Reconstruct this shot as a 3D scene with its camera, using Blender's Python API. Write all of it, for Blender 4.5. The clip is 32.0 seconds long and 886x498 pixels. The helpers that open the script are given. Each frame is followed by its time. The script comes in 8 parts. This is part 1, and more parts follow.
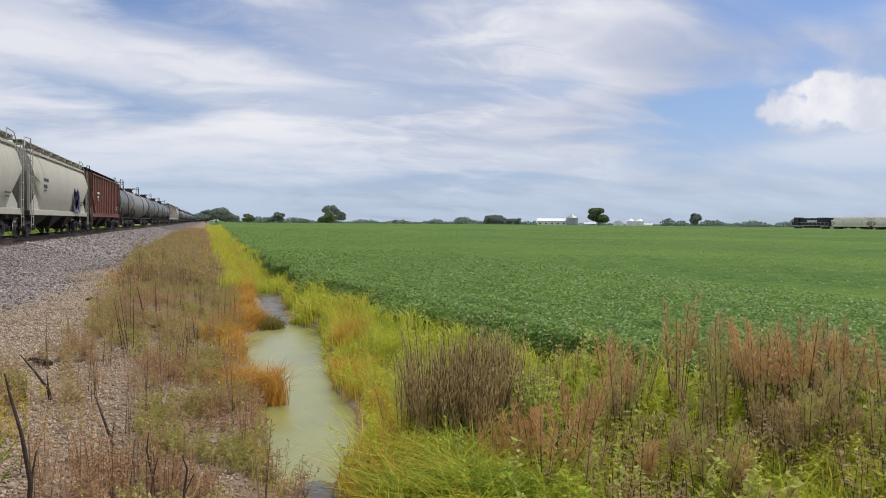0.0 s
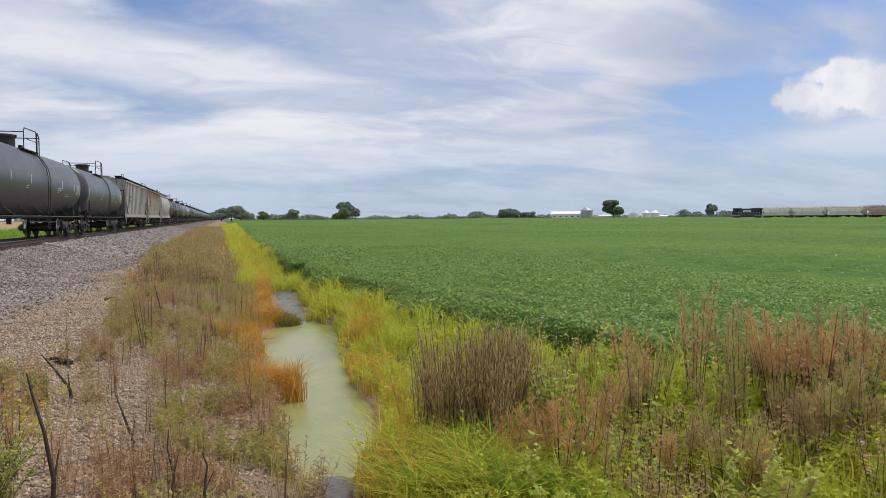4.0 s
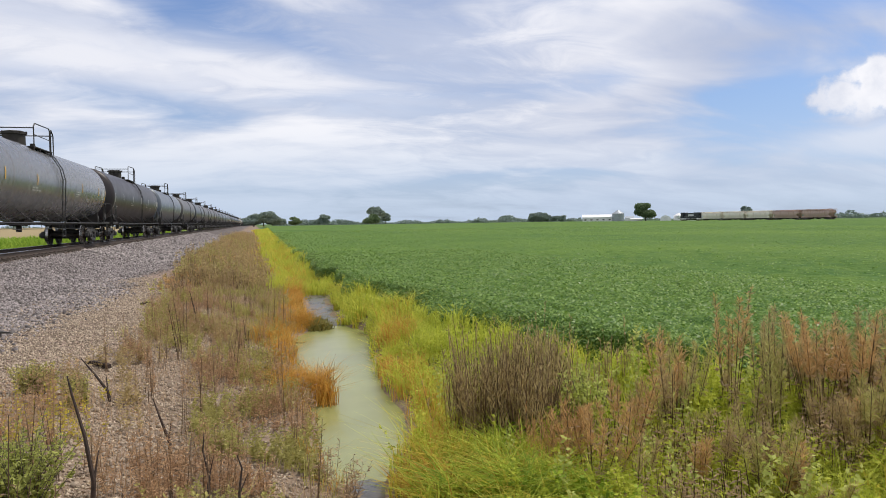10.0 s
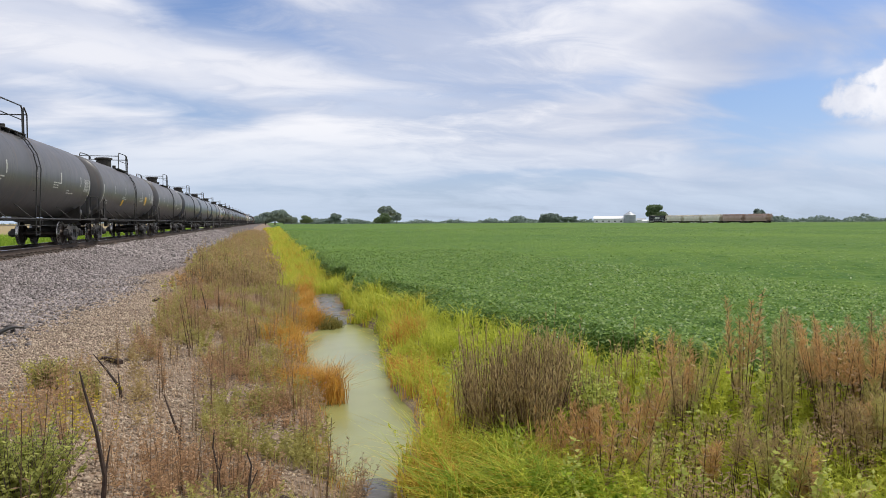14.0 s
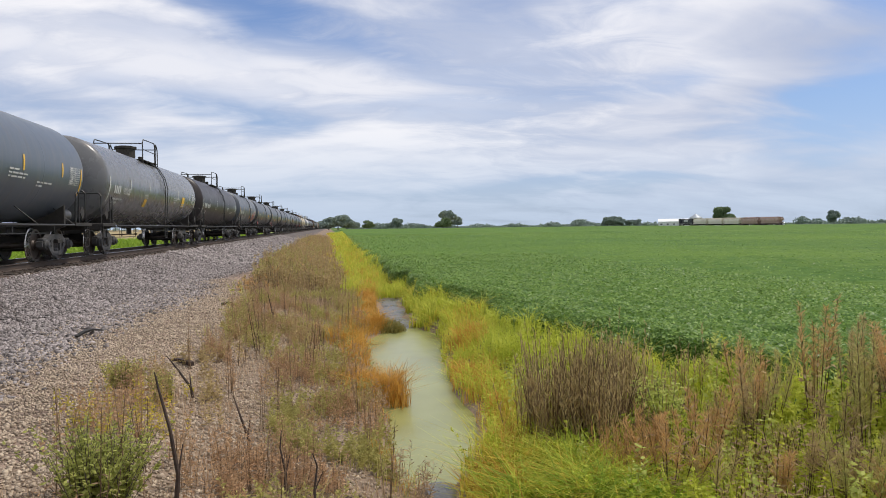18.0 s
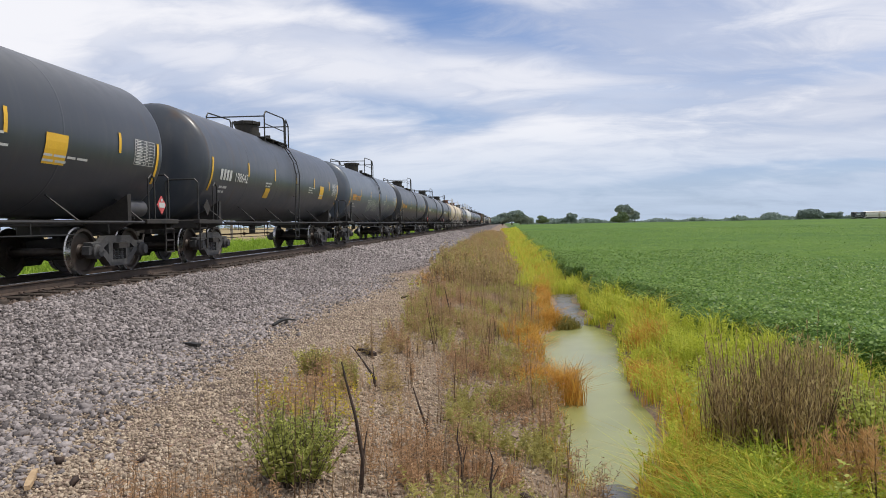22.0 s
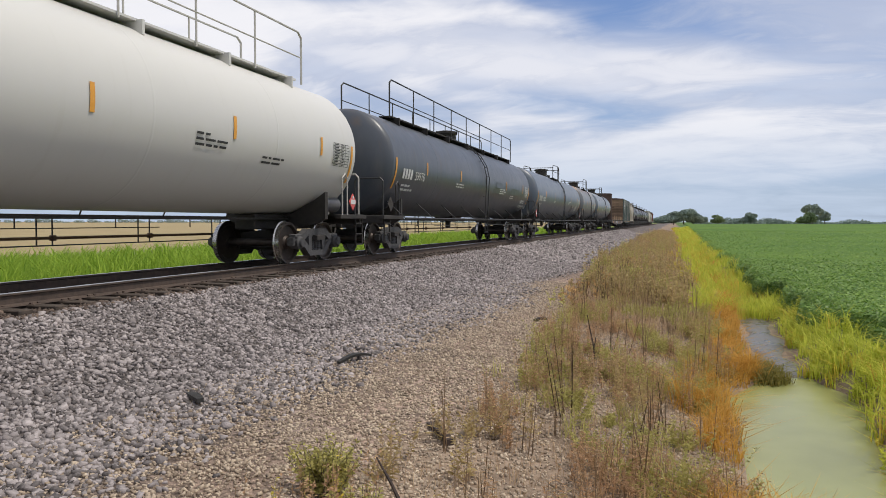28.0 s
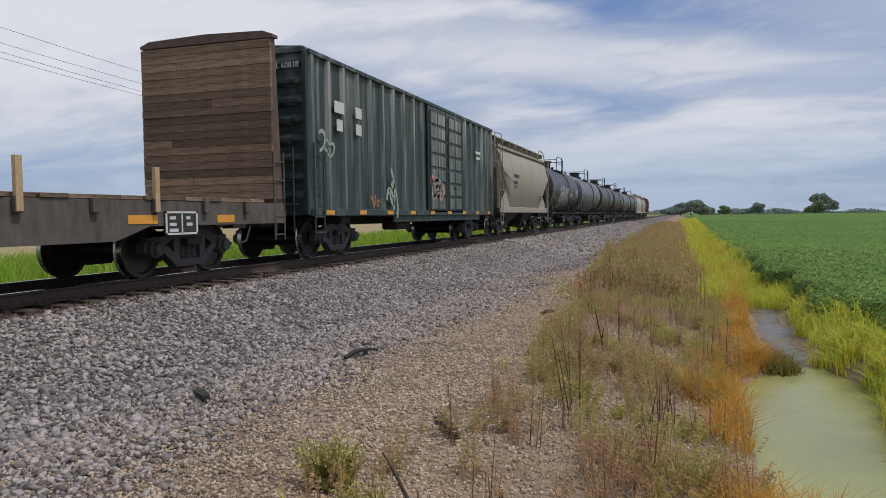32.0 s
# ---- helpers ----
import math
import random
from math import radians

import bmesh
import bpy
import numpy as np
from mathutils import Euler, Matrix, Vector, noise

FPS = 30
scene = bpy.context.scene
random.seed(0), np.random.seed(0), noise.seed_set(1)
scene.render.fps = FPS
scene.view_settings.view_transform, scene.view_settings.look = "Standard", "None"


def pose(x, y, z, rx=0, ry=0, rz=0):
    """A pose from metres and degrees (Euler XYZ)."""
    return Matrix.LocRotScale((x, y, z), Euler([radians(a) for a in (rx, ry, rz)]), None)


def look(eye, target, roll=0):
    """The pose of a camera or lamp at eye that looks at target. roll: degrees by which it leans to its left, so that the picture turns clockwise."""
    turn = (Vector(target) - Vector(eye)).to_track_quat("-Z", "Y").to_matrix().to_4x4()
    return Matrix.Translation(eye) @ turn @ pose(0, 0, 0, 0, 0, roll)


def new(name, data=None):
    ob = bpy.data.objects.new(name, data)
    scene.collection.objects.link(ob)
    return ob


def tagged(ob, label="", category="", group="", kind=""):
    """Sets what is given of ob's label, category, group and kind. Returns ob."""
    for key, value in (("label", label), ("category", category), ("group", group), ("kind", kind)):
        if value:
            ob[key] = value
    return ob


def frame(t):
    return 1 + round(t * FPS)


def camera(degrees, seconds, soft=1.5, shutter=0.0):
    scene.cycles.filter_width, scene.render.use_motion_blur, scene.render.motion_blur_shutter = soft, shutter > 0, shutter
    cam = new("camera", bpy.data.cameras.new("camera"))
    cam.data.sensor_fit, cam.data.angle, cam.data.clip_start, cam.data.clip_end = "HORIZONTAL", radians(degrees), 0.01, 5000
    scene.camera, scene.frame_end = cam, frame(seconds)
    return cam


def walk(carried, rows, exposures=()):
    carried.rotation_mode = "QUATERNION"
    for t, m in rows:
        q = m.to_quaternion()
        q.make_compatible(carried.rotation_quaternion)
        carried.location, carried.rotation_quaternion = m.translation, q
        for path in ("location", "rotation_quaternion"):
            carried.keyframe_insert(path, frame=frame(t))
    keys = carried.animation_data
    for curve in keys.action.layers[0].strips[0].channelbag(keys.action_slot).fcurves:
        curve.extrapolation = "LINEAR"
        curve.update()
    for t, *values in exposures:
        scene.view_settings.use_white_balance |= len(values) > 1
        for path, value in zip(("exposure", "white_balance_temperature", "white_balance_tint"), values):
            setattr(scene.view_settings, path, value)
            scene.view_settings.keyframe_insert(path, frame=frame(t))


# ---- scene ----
cam = camera(61.8, 32.0, 0.9)

PATH = [  # seconds, eye, yaw to the left of +y, pitch up, roll
    (0, 0.021, 0.005, 0.858, -17.75, -2.07, 0.46),
    (0.5, 0.022, 0.007, 0.858, -17.71, -2.24, 0.33),
    (1, 0.020, 0.005, 0.858, -17.54, -2.31, 0.08),
    (1.5, 0.021, 0.005, 0.858, -17.31, -2.34, -0.22),
    (2, 0.022, 0.007, 0.858, -17.20, -2.42, -0.41),
    (2.5, 0.023, 0.007, 0.858, -17.07, -2.51, -0.46),
    (4.5, 0.019, 0.002, 0.859, -16.39, -2.48, -0.44),
    (5, 0.018, 0.001, 0.859, -16.11, -2.54, -0.44),
    (5.5, 0.013, -0.006, 0.860, -15.91, -2.51, -0.42),
    (6, 0.011, -0.007, 0.860, -15.68, -2.49, -0.38),
    (6.5, 0.012, -0.007, 0.860, -15.61, -2.48, -0.23),
    (7, 0.014, -0.005, 0.860, -15.54, -2.51, -0.27),
    (7.5, 0.015, -0.003, 0.860, -15.34, -2.48, -0.52),
    (8, 0.015, -0.003, 0.860, -15.06, -2.40, -0.88),
    (8.5, 0.016, -0.002, 0.859, -14.76, -2.27, -0.87),
    (9, 0.013, -0.005, 0.860, -14.52, -2.20, -0.90),
    (9.5, 0.013, -0.006, 0.860, -14.40, -2.18, -0.89),
    (10, 0.013, -0.007, 0.859, -14.29, -2.12, -0.81),
    (10.5, 0.011, -0.009, 0.860, -14.15, -2.01, -0.68),
    (11, 0.011, -0.009, 0.859, -14.08, -1.93, -0.46),
    (11.5, 0.015, -0.004, 0.858, -13.99, -1.89, -0.35),
    (12, 0.016, -0.004, 0.858, -14.01, -1.83, -0.35),
    (12.5, 0.014, -0.006, 0.858, -14.02, -1.84, -0.32),
    (13, 0.014, -0.007, 0.858, -13.87, -2.01, -0.30),
    (13.5, 0.011, -0.011, 0.859, -13.73, -2.07, -0.25),
    (14, 0.011, -0.010, 0.859, -13.47, -2.12, -0.28),
    (14.5, 0.012, -0.009, 0.859, -13.39, -2.11, -0.39),
    (16.5, 0.005, -0.018, 0.861, -12.68, -1.85, -0.26),
    (17, 0.007, -0.017, 0.860, -11.93, -1.80, -0.29),
    (17.5, 0.003, -0.021, 0.861, -10.73, -1.83, -0.54),
    (18, 0.002, -0.023, 0.861, -8.75, -1.76, -0.65),
    (18.5, 0.001, -0.024, 0.862, -8.07, -1.84, -0.66),
    (19, 0.006, -0.017, 0.861, -7.09, -1.84, -0.51),
    (19.5, 0.005, 0.033, 0.854, -5.80, -1.98, -0.42),
    (20, 0.001, 0.029, 0.855, -4.46, -2.07, -0.59),
    (20.5, -0.001, 0.024, 0.860, -2.00, -2.04, -0.70),
    (21, -0.006, 0.018, 0.863, 1.06, -2.00, -0.93),
    (21.5, -0.006, 0.008, 0.864, 2.86, -2.00, -1.02),
    (22, -0.010, -0.011, 0.871, 4.65, -1.93, -1.02),
    (22.5, -0.012, -0.012, 0.873, 5.99, -1.81, -0.81),
    (23, -0.020, -0.027, 0.876, 7.31, -1.76, -0.52),
    (23.5, -0.022, -0.042, 0.880, 8.46, -1.63, -0.43),
    (24, -0.023, 0.28, 0.872, 10.4, -1.6, -0.5),
    (24.5, -0.050, 3.905, 0.902, 14.49, -2.33, 0.05),
    (25, -0.047, 4.308, 0.905, 15.71, -2.18, 0.17),
    (25.5, -0.048, 4.321, 0.908, 16.32, -1.99, 0.15),
    (27.5, -0.053, 4.107, 0.911, 17.07, -1.88, -0.12),
    (28, -0.052, 4.116, 0.916, 17.28, -2.10, 0.03),
    (28.5, -0.056, 4.116, 0.919, 17.35, -2.38, -0.21),
    (29, -0.058, 4.139, 0.911, 17.45, -2.46, -0.25),
    (29.5, -0.054, 4.150, 0.908, 17.56, -2.41, -0.50),
    (30, -0.054, 4.158, 0.900, 17.62, -2.48, -0.40),
    (30.5, -0.054, 4.181, 0.892, 17.60, -2.50, -0.54),
    (31, -0.050, 4.175, 0.895, 17.71, -2.49, -0.66),
    (31.5, -0.051, 4.184, 0.892, 17.74, -2.47, -0.62),
    (32, -0.049, 4.174, 0.895, 17.81, -2.49, -0.85),
]


def eye_pose(x, y, z, yaw, pitch, roll):
    a, b = radians(yaw), radians(pitch)
    ahead = Vector((-math.sin(a) * math.cos(b), math.cos(a) * math.cos(b), math.sin(b)))
    return look((x, y, z), Vector((x, y, z)) + ahead, roll)


walk(cam, [(t, eye_pose(x, y, z, a, b, r)) for t, x, y, z, a, b, r in PATH],
     exposures=[(0, -0.12, 6720, 10), (6.0, -0.10, 6720, 10), (11.0, 0.02, 6720, 10), (16.0, 0.02, 6720, 10), (19.0, -0.04, 6720, 10), (23.2, -0.06, 6600, 10), (24.0, -0.28, 6750, 10), (24.6, -0.26, 6690, 10), (25.5, -0.24, 6690, 10), (27.5, -0.10, 6690, 10), (28.3, -0.08, 6690, 10), (30.0, -0.06, 6690, 10), (31.0, -0.06, 6690, 10), (32.0, -0.40, 6450, 10)])

# ---- light: hazy high sun, blue sky with broken streaky cloud ----
SUN_EL, SUN_AZ = 63.0, 82.0          # azimuth clockwise from +y towards +x
sun = new("sun", bpy.data.lights.new("sun", "SUN"))
sun.data.energy, sun.data.angle, sun.data.color = 2.95, radians(1.2), (1.0, 0.95, 0.87)
s_el, s_az = radians(SUN_EL), radians(SUN_AZ)
sun.matrix_world = look((60 * math.sin(s_az) * math.cos(s_el), 60 * math.cos(s_az) * math.cos(s_el), 60 * math.sin(s_el)), (0, 0, 0))

world = bpy.data.worlds.new("sky")
scene.world = world
world.use_nodes = True
wn, wl = world.node_tree.nodes, world.node_tree.links
wn.clear()


def wnode(kind, **values):
    n = wn.new(kind)
    for k, v in values.items():
        n.inputs[k].default_value = v
    return n


def wmath(op, a, b=None, clamp=False):
    n = wn.new("ShaderNodeMath")
    n.operation, n.use_clamp = op, clamp
    for i, v in enumerate((a, b)):
        if v is None:
            continue
        if isinstance(v, (int, float)):
            n.inputs[i].default_value = v
        else:
            wl.new(v, n.inputs[i])
    return n.outputs[0]


def wramp(value, lo, hi):
    n = wn.new("ShaderNodeMapRange")
    n.interpolation_type = "SMOOTHSTEP"
    n.inputs["From Min"].default_value, n.inputs["From Max"].default_value = lo, hi
    wl.new(value, n.inputs["Value"])
    return n.outputs["Result"]


sky = wn.new("ShaderNodeTexSky")
sky.sky_type, sky.sun_disc = "NISHITA", False
sky.sun_elevation, sky.sun_rotation = radians(SUN_EL), radians(SUN_AZ)
sky.air_density, sky.dust_density, sky.ozone_density = 1.0, 1.2, 1.5
coord = wn.new("ShaderNodeTexCoord")
sep = wn.new("ShaderNodeSeparateXYZ")
wl.new(coord.outputs["Generated"], sep.inputs[0])
height = wmath("MAXIMUM", sep.outputs["Z"], 0.0)
lift = wmath("ADD", height, 0.24)
px = wmath("DIVIDE", sep.outputs["X"], lift)
py = wmath("DIVIDE", sep.outputs["Y"], lift)
flat = wn.new("ShaderNodeCombineXYZ")
wl.new(px, flat.inputs[0]), wl.new(py, flat.inputs[1])


def cloud(angle, sx, sy, shift, scale, detail, rough, warp):
    m = wn.new("ShaderNodeMapping")
    m.inputs["Rotation"].default_value = (0, 0, radians(angle))
    m.inputs["Scale"].default_value = (sx, sy, 1)
    m.inputs["Location"].default_value = (shift, shift * 0.7, shift)
    wl.new(flat.outputs[0], m.inputs[0])
    n = wnode("ShaderNodeTexNoise", Scale=scale, Detail=detail, Roughness=rough, Distortion=warp)
    wl.new(m.outputs[0], n.inputs["Vector"])
    return n.outputs["Fac"]


bands = cloud(34, 0.75, 1.15, 3.7, 0.75, 5, 0.46, 0.6)
wisps = cloud(24, 0.85, 1.5, 9.1, 1.3, 5, 0.48, 0.8)
fine = cloud(30, 0.8, 1.5, 5.3, 4.2, 9, 0.62, 0.7)
mass = wmath("ADD", wmath("MULTIPLY", bands, 0.52), wmath("ADD", wmath("MULTIPLY", wisps, 0.28), wmath("MULTIPLY", fine, 0.20)))
# where the cloud thins to blue and where it heaps: degrees (azimuth, elevation, half widths, tilt)
azimuth = wmath("MULTIPLY", wmath("ARCTAN2", sep.outputs["X"], sep.outputs["Y"]), 57.2958)
elevation = wmath("MULTIPLY", wmath("ARCSINE", sep.outputs["Z"]), 57.2958)


def spot(az, el, wide, tall, tilt, rag, power):
    c, s = math.cos(radians(tilt)), math.sin(radians(tilt))
    u, v = wmath("SUBTRACT", azimuth, az), wmath("SUBTRACT", elevation, el)
    a = wmath("DIVIDE", wmath("ADD", wmath("MULTIPLY", u, c), wmath("MULTIPLY", v, s)), wide)
    b = wmath("DIVIDE", wmath("SUBTRACT", wmath("MULTIPLY", v, c), wmath("MULTIPLY", u, s)), tall)
    d = wmath("SQRT", wmath("ADD", wmath("MULTIPLY", a, a), wmath("MULTIPLY", b, b)))
    d = wmath("ADD", d, wmath("MULTIPLY", wmath("SUBTRACT", rag, 0.5), 2.4))
    return wmath("MULTIPLY", wramp(d, 1.5, 0.2), power)


holes = None
for az, el, wide, tall, tilt, power in ((-5.5, 15.6, 8.0, 2.0, -14, 0.9), (38.5, 9.0, 9.0, 4.0, 14, 1.45), (45.0, 15.5, 11.0, 3.5, 8, 1.15), (22.5, 3.3, 6.5, 0.9, 2, 0.7),
                                        (-9.0, 8.8, 9.0, 1.2, -8, 0.5), (2.0, 3.4, 9.0, 1.2, -3, 0.15), (27.0, 10.5, 6.0, 1.6, 6, 0.55), (14.0, 20.0, 9.0, 2.0, -10, 0.4),
                                        (-24.0, 5.5, 10.0, 1.4, 0, 0.45), (60.0, 8.0, 9.0, 4.0, 0, 0.8), (48.0, 4.5, 9.0, 1.2, 0, 0.5), (-28.0, 18.0, 9.0, 2.2, -8, 0.5), (32.0, 4.6, 7.0, 0.9, 3, 0.5)):
    h = spot(az, el, wide, tall, tilt, wisps, power)
    holes = h if holes is None else wmath("MAXIMUM", holes, h)
puff = wnode("ShaderNodeTexNoise", Scale=16.0, Detail=9.0, Roughness=0.56)
wl.new(coord.outputs["Generated"], puff.inputs["Vector"])
heap = wmath("MAXIMUM", spot(46.0, 8.0, 5.5, 1.9, 0, puff.outputs["Fac"], 1.0), spot(44.6, 9.4, 2.6, 1.3, 0, puff.outputs["Fac"], 1.0))
heap = wramp(heap, 0.22, 0.75)
veil = wmath("ADD", wmath("ADD", mass, 0.125), wmath("MULTIPLY", holes, -0.24))
cover = wramp(veil, 0.32, 0.68)
foot = spot(48.0, 5.2, 12.0, 1.7, 3, wisps, 0.9)             # the heap melts into a white bank below it
cover = wmath("MAXIMUM", wmath("MAXIMUM", cover, wmath("MAXIMUM", heap, foot)), wmath("MAXIMUM", spot(-12.0, 11.8, 26.0, 2.6, -5, wisps, 0.95), spot(14.0, 12.5, 14.0, 4.0, -8, fine, 0.8)))
low_haze = wramp(height, 0.16, 0.0)
cover = wmath("MAXIMUM", cover, wmath("MULTIPLY", low_haze, 0.75), True)
shade = wramp(wmath("ADD", wmath("MULTIPLY", wisps, 0.55), wmath("ADD", wmath("MULTIPLY", bands, 0.45), wmath("MULTIPLY", fine, 0.20))), 0.47, 0.71)
# thicker, greyer cloud to the right of the ditch and overhead
dull = wmath("MAXIMUM", wmath("MAXIMUM", spot(26.0, 8.0, 13.0, 7.0, 0, fine, 0.34), spot(38.0, 11.0, 15.0, 8.0, 6, wisps, 0.85)), spot(20.0, 19.5, 14.0, 3.0, 0, wisps, 0.55))
shade = wmath("MAXIMUM", wmath("MULTIPLY", shade, wmath("SUBTRACT", 1.0, dull)), wmath("MAXIMUM", wmath("MULTIPLY", heap, wmath("ADD", wmath("MULTIPLY", wramp(puff.outputs["Fac"], 0.35, 0.62), 0.55), 0.45)), wmath("MAXIMUM", wmath("MULTIPLY", foot, 0.8), spot(-12.0, 11.8, 26.0, 2.6, -5, fine, 0.8))))
tone = wn.new("ShaderNodeMix")
tone.data_type = "RGBA"
wl.new(shade, tone.inputs["Factor"])
tone.inputs["A"].default_value, tone.inputs["B"].default_value = (0.56, 0.62, 0.78, 1), (0.97, 0.98, 1.04, 1)
haze = wn.new("ShaderNodeMix")
haze.data_type = "RGBA"
wl.new(low_haze, haze.inputs["Factor"])
wl.new(tone.outputs["Result"], haze.inputs["A"])
haze.inputs["B"].default_value = (0.545, 0.66, 0.845, 1)
tint = wn.new("ShaderNodeMix")
tint.data_type, tint.blend_type = "RGBA", "MULTIPLY"
tint.inputs["Factor"].default_value = 1.0
wl.new(sky.outputs[0], tint.inputs["A"])
cool = wn.new("ShaderNodeMix")
cool.data_type = "RGBA"
wl.new(low_haze, cool.inputs["Factor"])
cool.inputs["A"].default_value, cool.inputs["B"].default_value = (0.93, 1.06, 1.36, 1), (0.72, 0.98, 1.62, 1)
wl.new(cool.outputs["Result"], tint.inputs["B"])
blue = wnode("ShaderNodeBackground", Strength=0.098)
wl.new(tint.outputs["Result"], blue.inputs["Color"])
grey = wn.new("ShaderNodeMix")
grey.data_type = "RGBA"
wl.new(wmath("MULTIPLY", wmath("MULTIPLY", dull, 0.75), wmath("SUBTRACT", 1.0, wmath("MAXIMUM", heap, foot))), grey.inputs["Factor"])
wl.new(haze.outputs["Result"], grey.inputs["A"])
grey.inputs["B"].default_value = (0.40, 0.47, 0.66, 1)
white = wnode("ShaderNodeBackground", Strength=1.0)
wl.new(grey.outputs["Result"], white.inputs["Color"])
both = wn.new("ShaderNodeMixShader")
wl.new(wmath("MULTIPLY", cover, 0.95), both.inputs["Fac"])
wl.new(blue.outputs[0], both.inputs[1]), wl.new(white.outputs[0], both.inputs[2])
wl.new(both.outputs[0], wn.new("ShaderNodeOutputWorld").inputs["Surface"])


# ---- materials ----
def material(name, low, high, rough=0.8, metal=0.0, grain=8.0, patch=0.7, bump=0.2, bump_scale=40.0, spread=0.0, spec=0.5, stretch=(1, 1, 1), rough_vary=0.1, distance=0.02, vary=0.0):
    """Two colours mixed by grain and broad patches, with fine relief. spread: how far single pieces differ."""
    m = bpy.data.materials.new(name)
    m.use_nodes = True
    n, l = m.node_tree.nodes, m.node_tree.links
    bsdf = n["Principled BSDF"]
    tc = n.new("ShaderNodeTexCoord")
    mp = n.new("ShaderNodeMapping")
    mp.inputs["Scale"].default_value = stretch
    l.new(tc.outputs["Object"], mp.inputs[0])

    def tex(scale, detail=4.0):
        t = n.new("ShaderNodeTexNoise")
        t.inputs["Scale"].default_value, t.inputs["Detail"].default_value = scale, detail
        l.new(mp.outputs[0], t.inputs["Vector"])
        return t.outputs["Fac"]

    add = n.new("ShaderNodeMath")
    add.operation = "MULTIPLY_ADD"
    l.new(tex(grain, 6.0), add.inputs[0])
    add.inputs[1].default_value = 0.55
    half = n.new("ShaderNodeMath")
    half.operation = "MULTIPLY"
    l.new(tex(patch), half.inputs[0])
    half.inputs[1].default_value = 0.45
    l.new(half.outputs[0], add.inputs[2])
    value = add.outputs[0]
    ramp = n.new("ShaderNodeMapRange")
    ramp.inputs["From Min"].default_value, ramp.inputs["From Max"].default_value = 0.32, 0.68
    l.new(value, ramp.inputs["Value"])
    value = ramp.outputs["Result"]
    if spread:
        geo = n.new("ShaderNodeNewGeometry")
        s1 = n.new("ShaderNodeMath")
        s1.operation = "MULTIPLY_ADD"
        l.new(geo.outputs["Random Per Island"], s1.inputs[0])
        s1.inputs[1].default_value = spread
        s2 = n.new("ShaderNodeMath")
        s2.operation, s2.use_clamp = "MULTIPLY", True
        l.new(value, s2.inputs[0])
        s2.inputs[1].default_value = 1.0 - spread
        l.new(s2.outputs[0], s1.inputs[2])
        value = s1.outputs[0]
    mix = n.new("ShaderNodeMix")
    mix.data_type = "RGBA"
    l.new(value, mix.inputs["Factor"])
    mix.inputs["A"].default_value, mix.inputs["B"].default_value = (*low, 1), (*high, 1)
    l.new(mix.outputs["Result"], bsdf.inputs["Base Color"])
    if vary:
        info = n.new("ShaderNodeObjectInfo")
        own = n.new("ShaderNodeMapRange")
        own.inputs["To Min"].default_value, own.inputs["To Max"].default_value = 1.0 - vary, 1.0 + vary
        l.new(info.outputs["Random"], own.inputs["Value"])
        times = n.new("ShaderNodeMix")
        times.data_type, times.blend_type = "RGBA", "MULTIPLY"
        times.inputs["Factor"].default_value = 1.0
        l.new(mix.outputs["Result"], times.inputs["A"])
        l.new(own.outputs["Result"], times.inputs["B"])
        l.new(times.outputs["Result"], bsdf.inputs["Base Color"])
    bsdf.inputs["Metallic"].default_value = metal
    bsdf.inputs["Specular IOR Level"].default_value = spec
    rv = n.new("ShaderNodeMapRange")
    rv.inputs["To Min"].default_value, rv.inputs["To Max"].default_value = max(0.02, rough - rough_vary), min(1, rough + rough_vary)
    l.new(value, rv.inputs["Value"])
    l.new(rv.outputs["Result"], bsdf.inputs["Roughness"])
    if bump:
        b = n.new("ShaderNodeBump")
        b.inputs["Strength"].default_value, b.inputs["Distance"].default_value = bump, distance
        l.new(tex(bump_scale, 5.0), b.inputs["Height"])
        l.new(b.outputs[0], bsdf.inputs["Normal"])
    return m


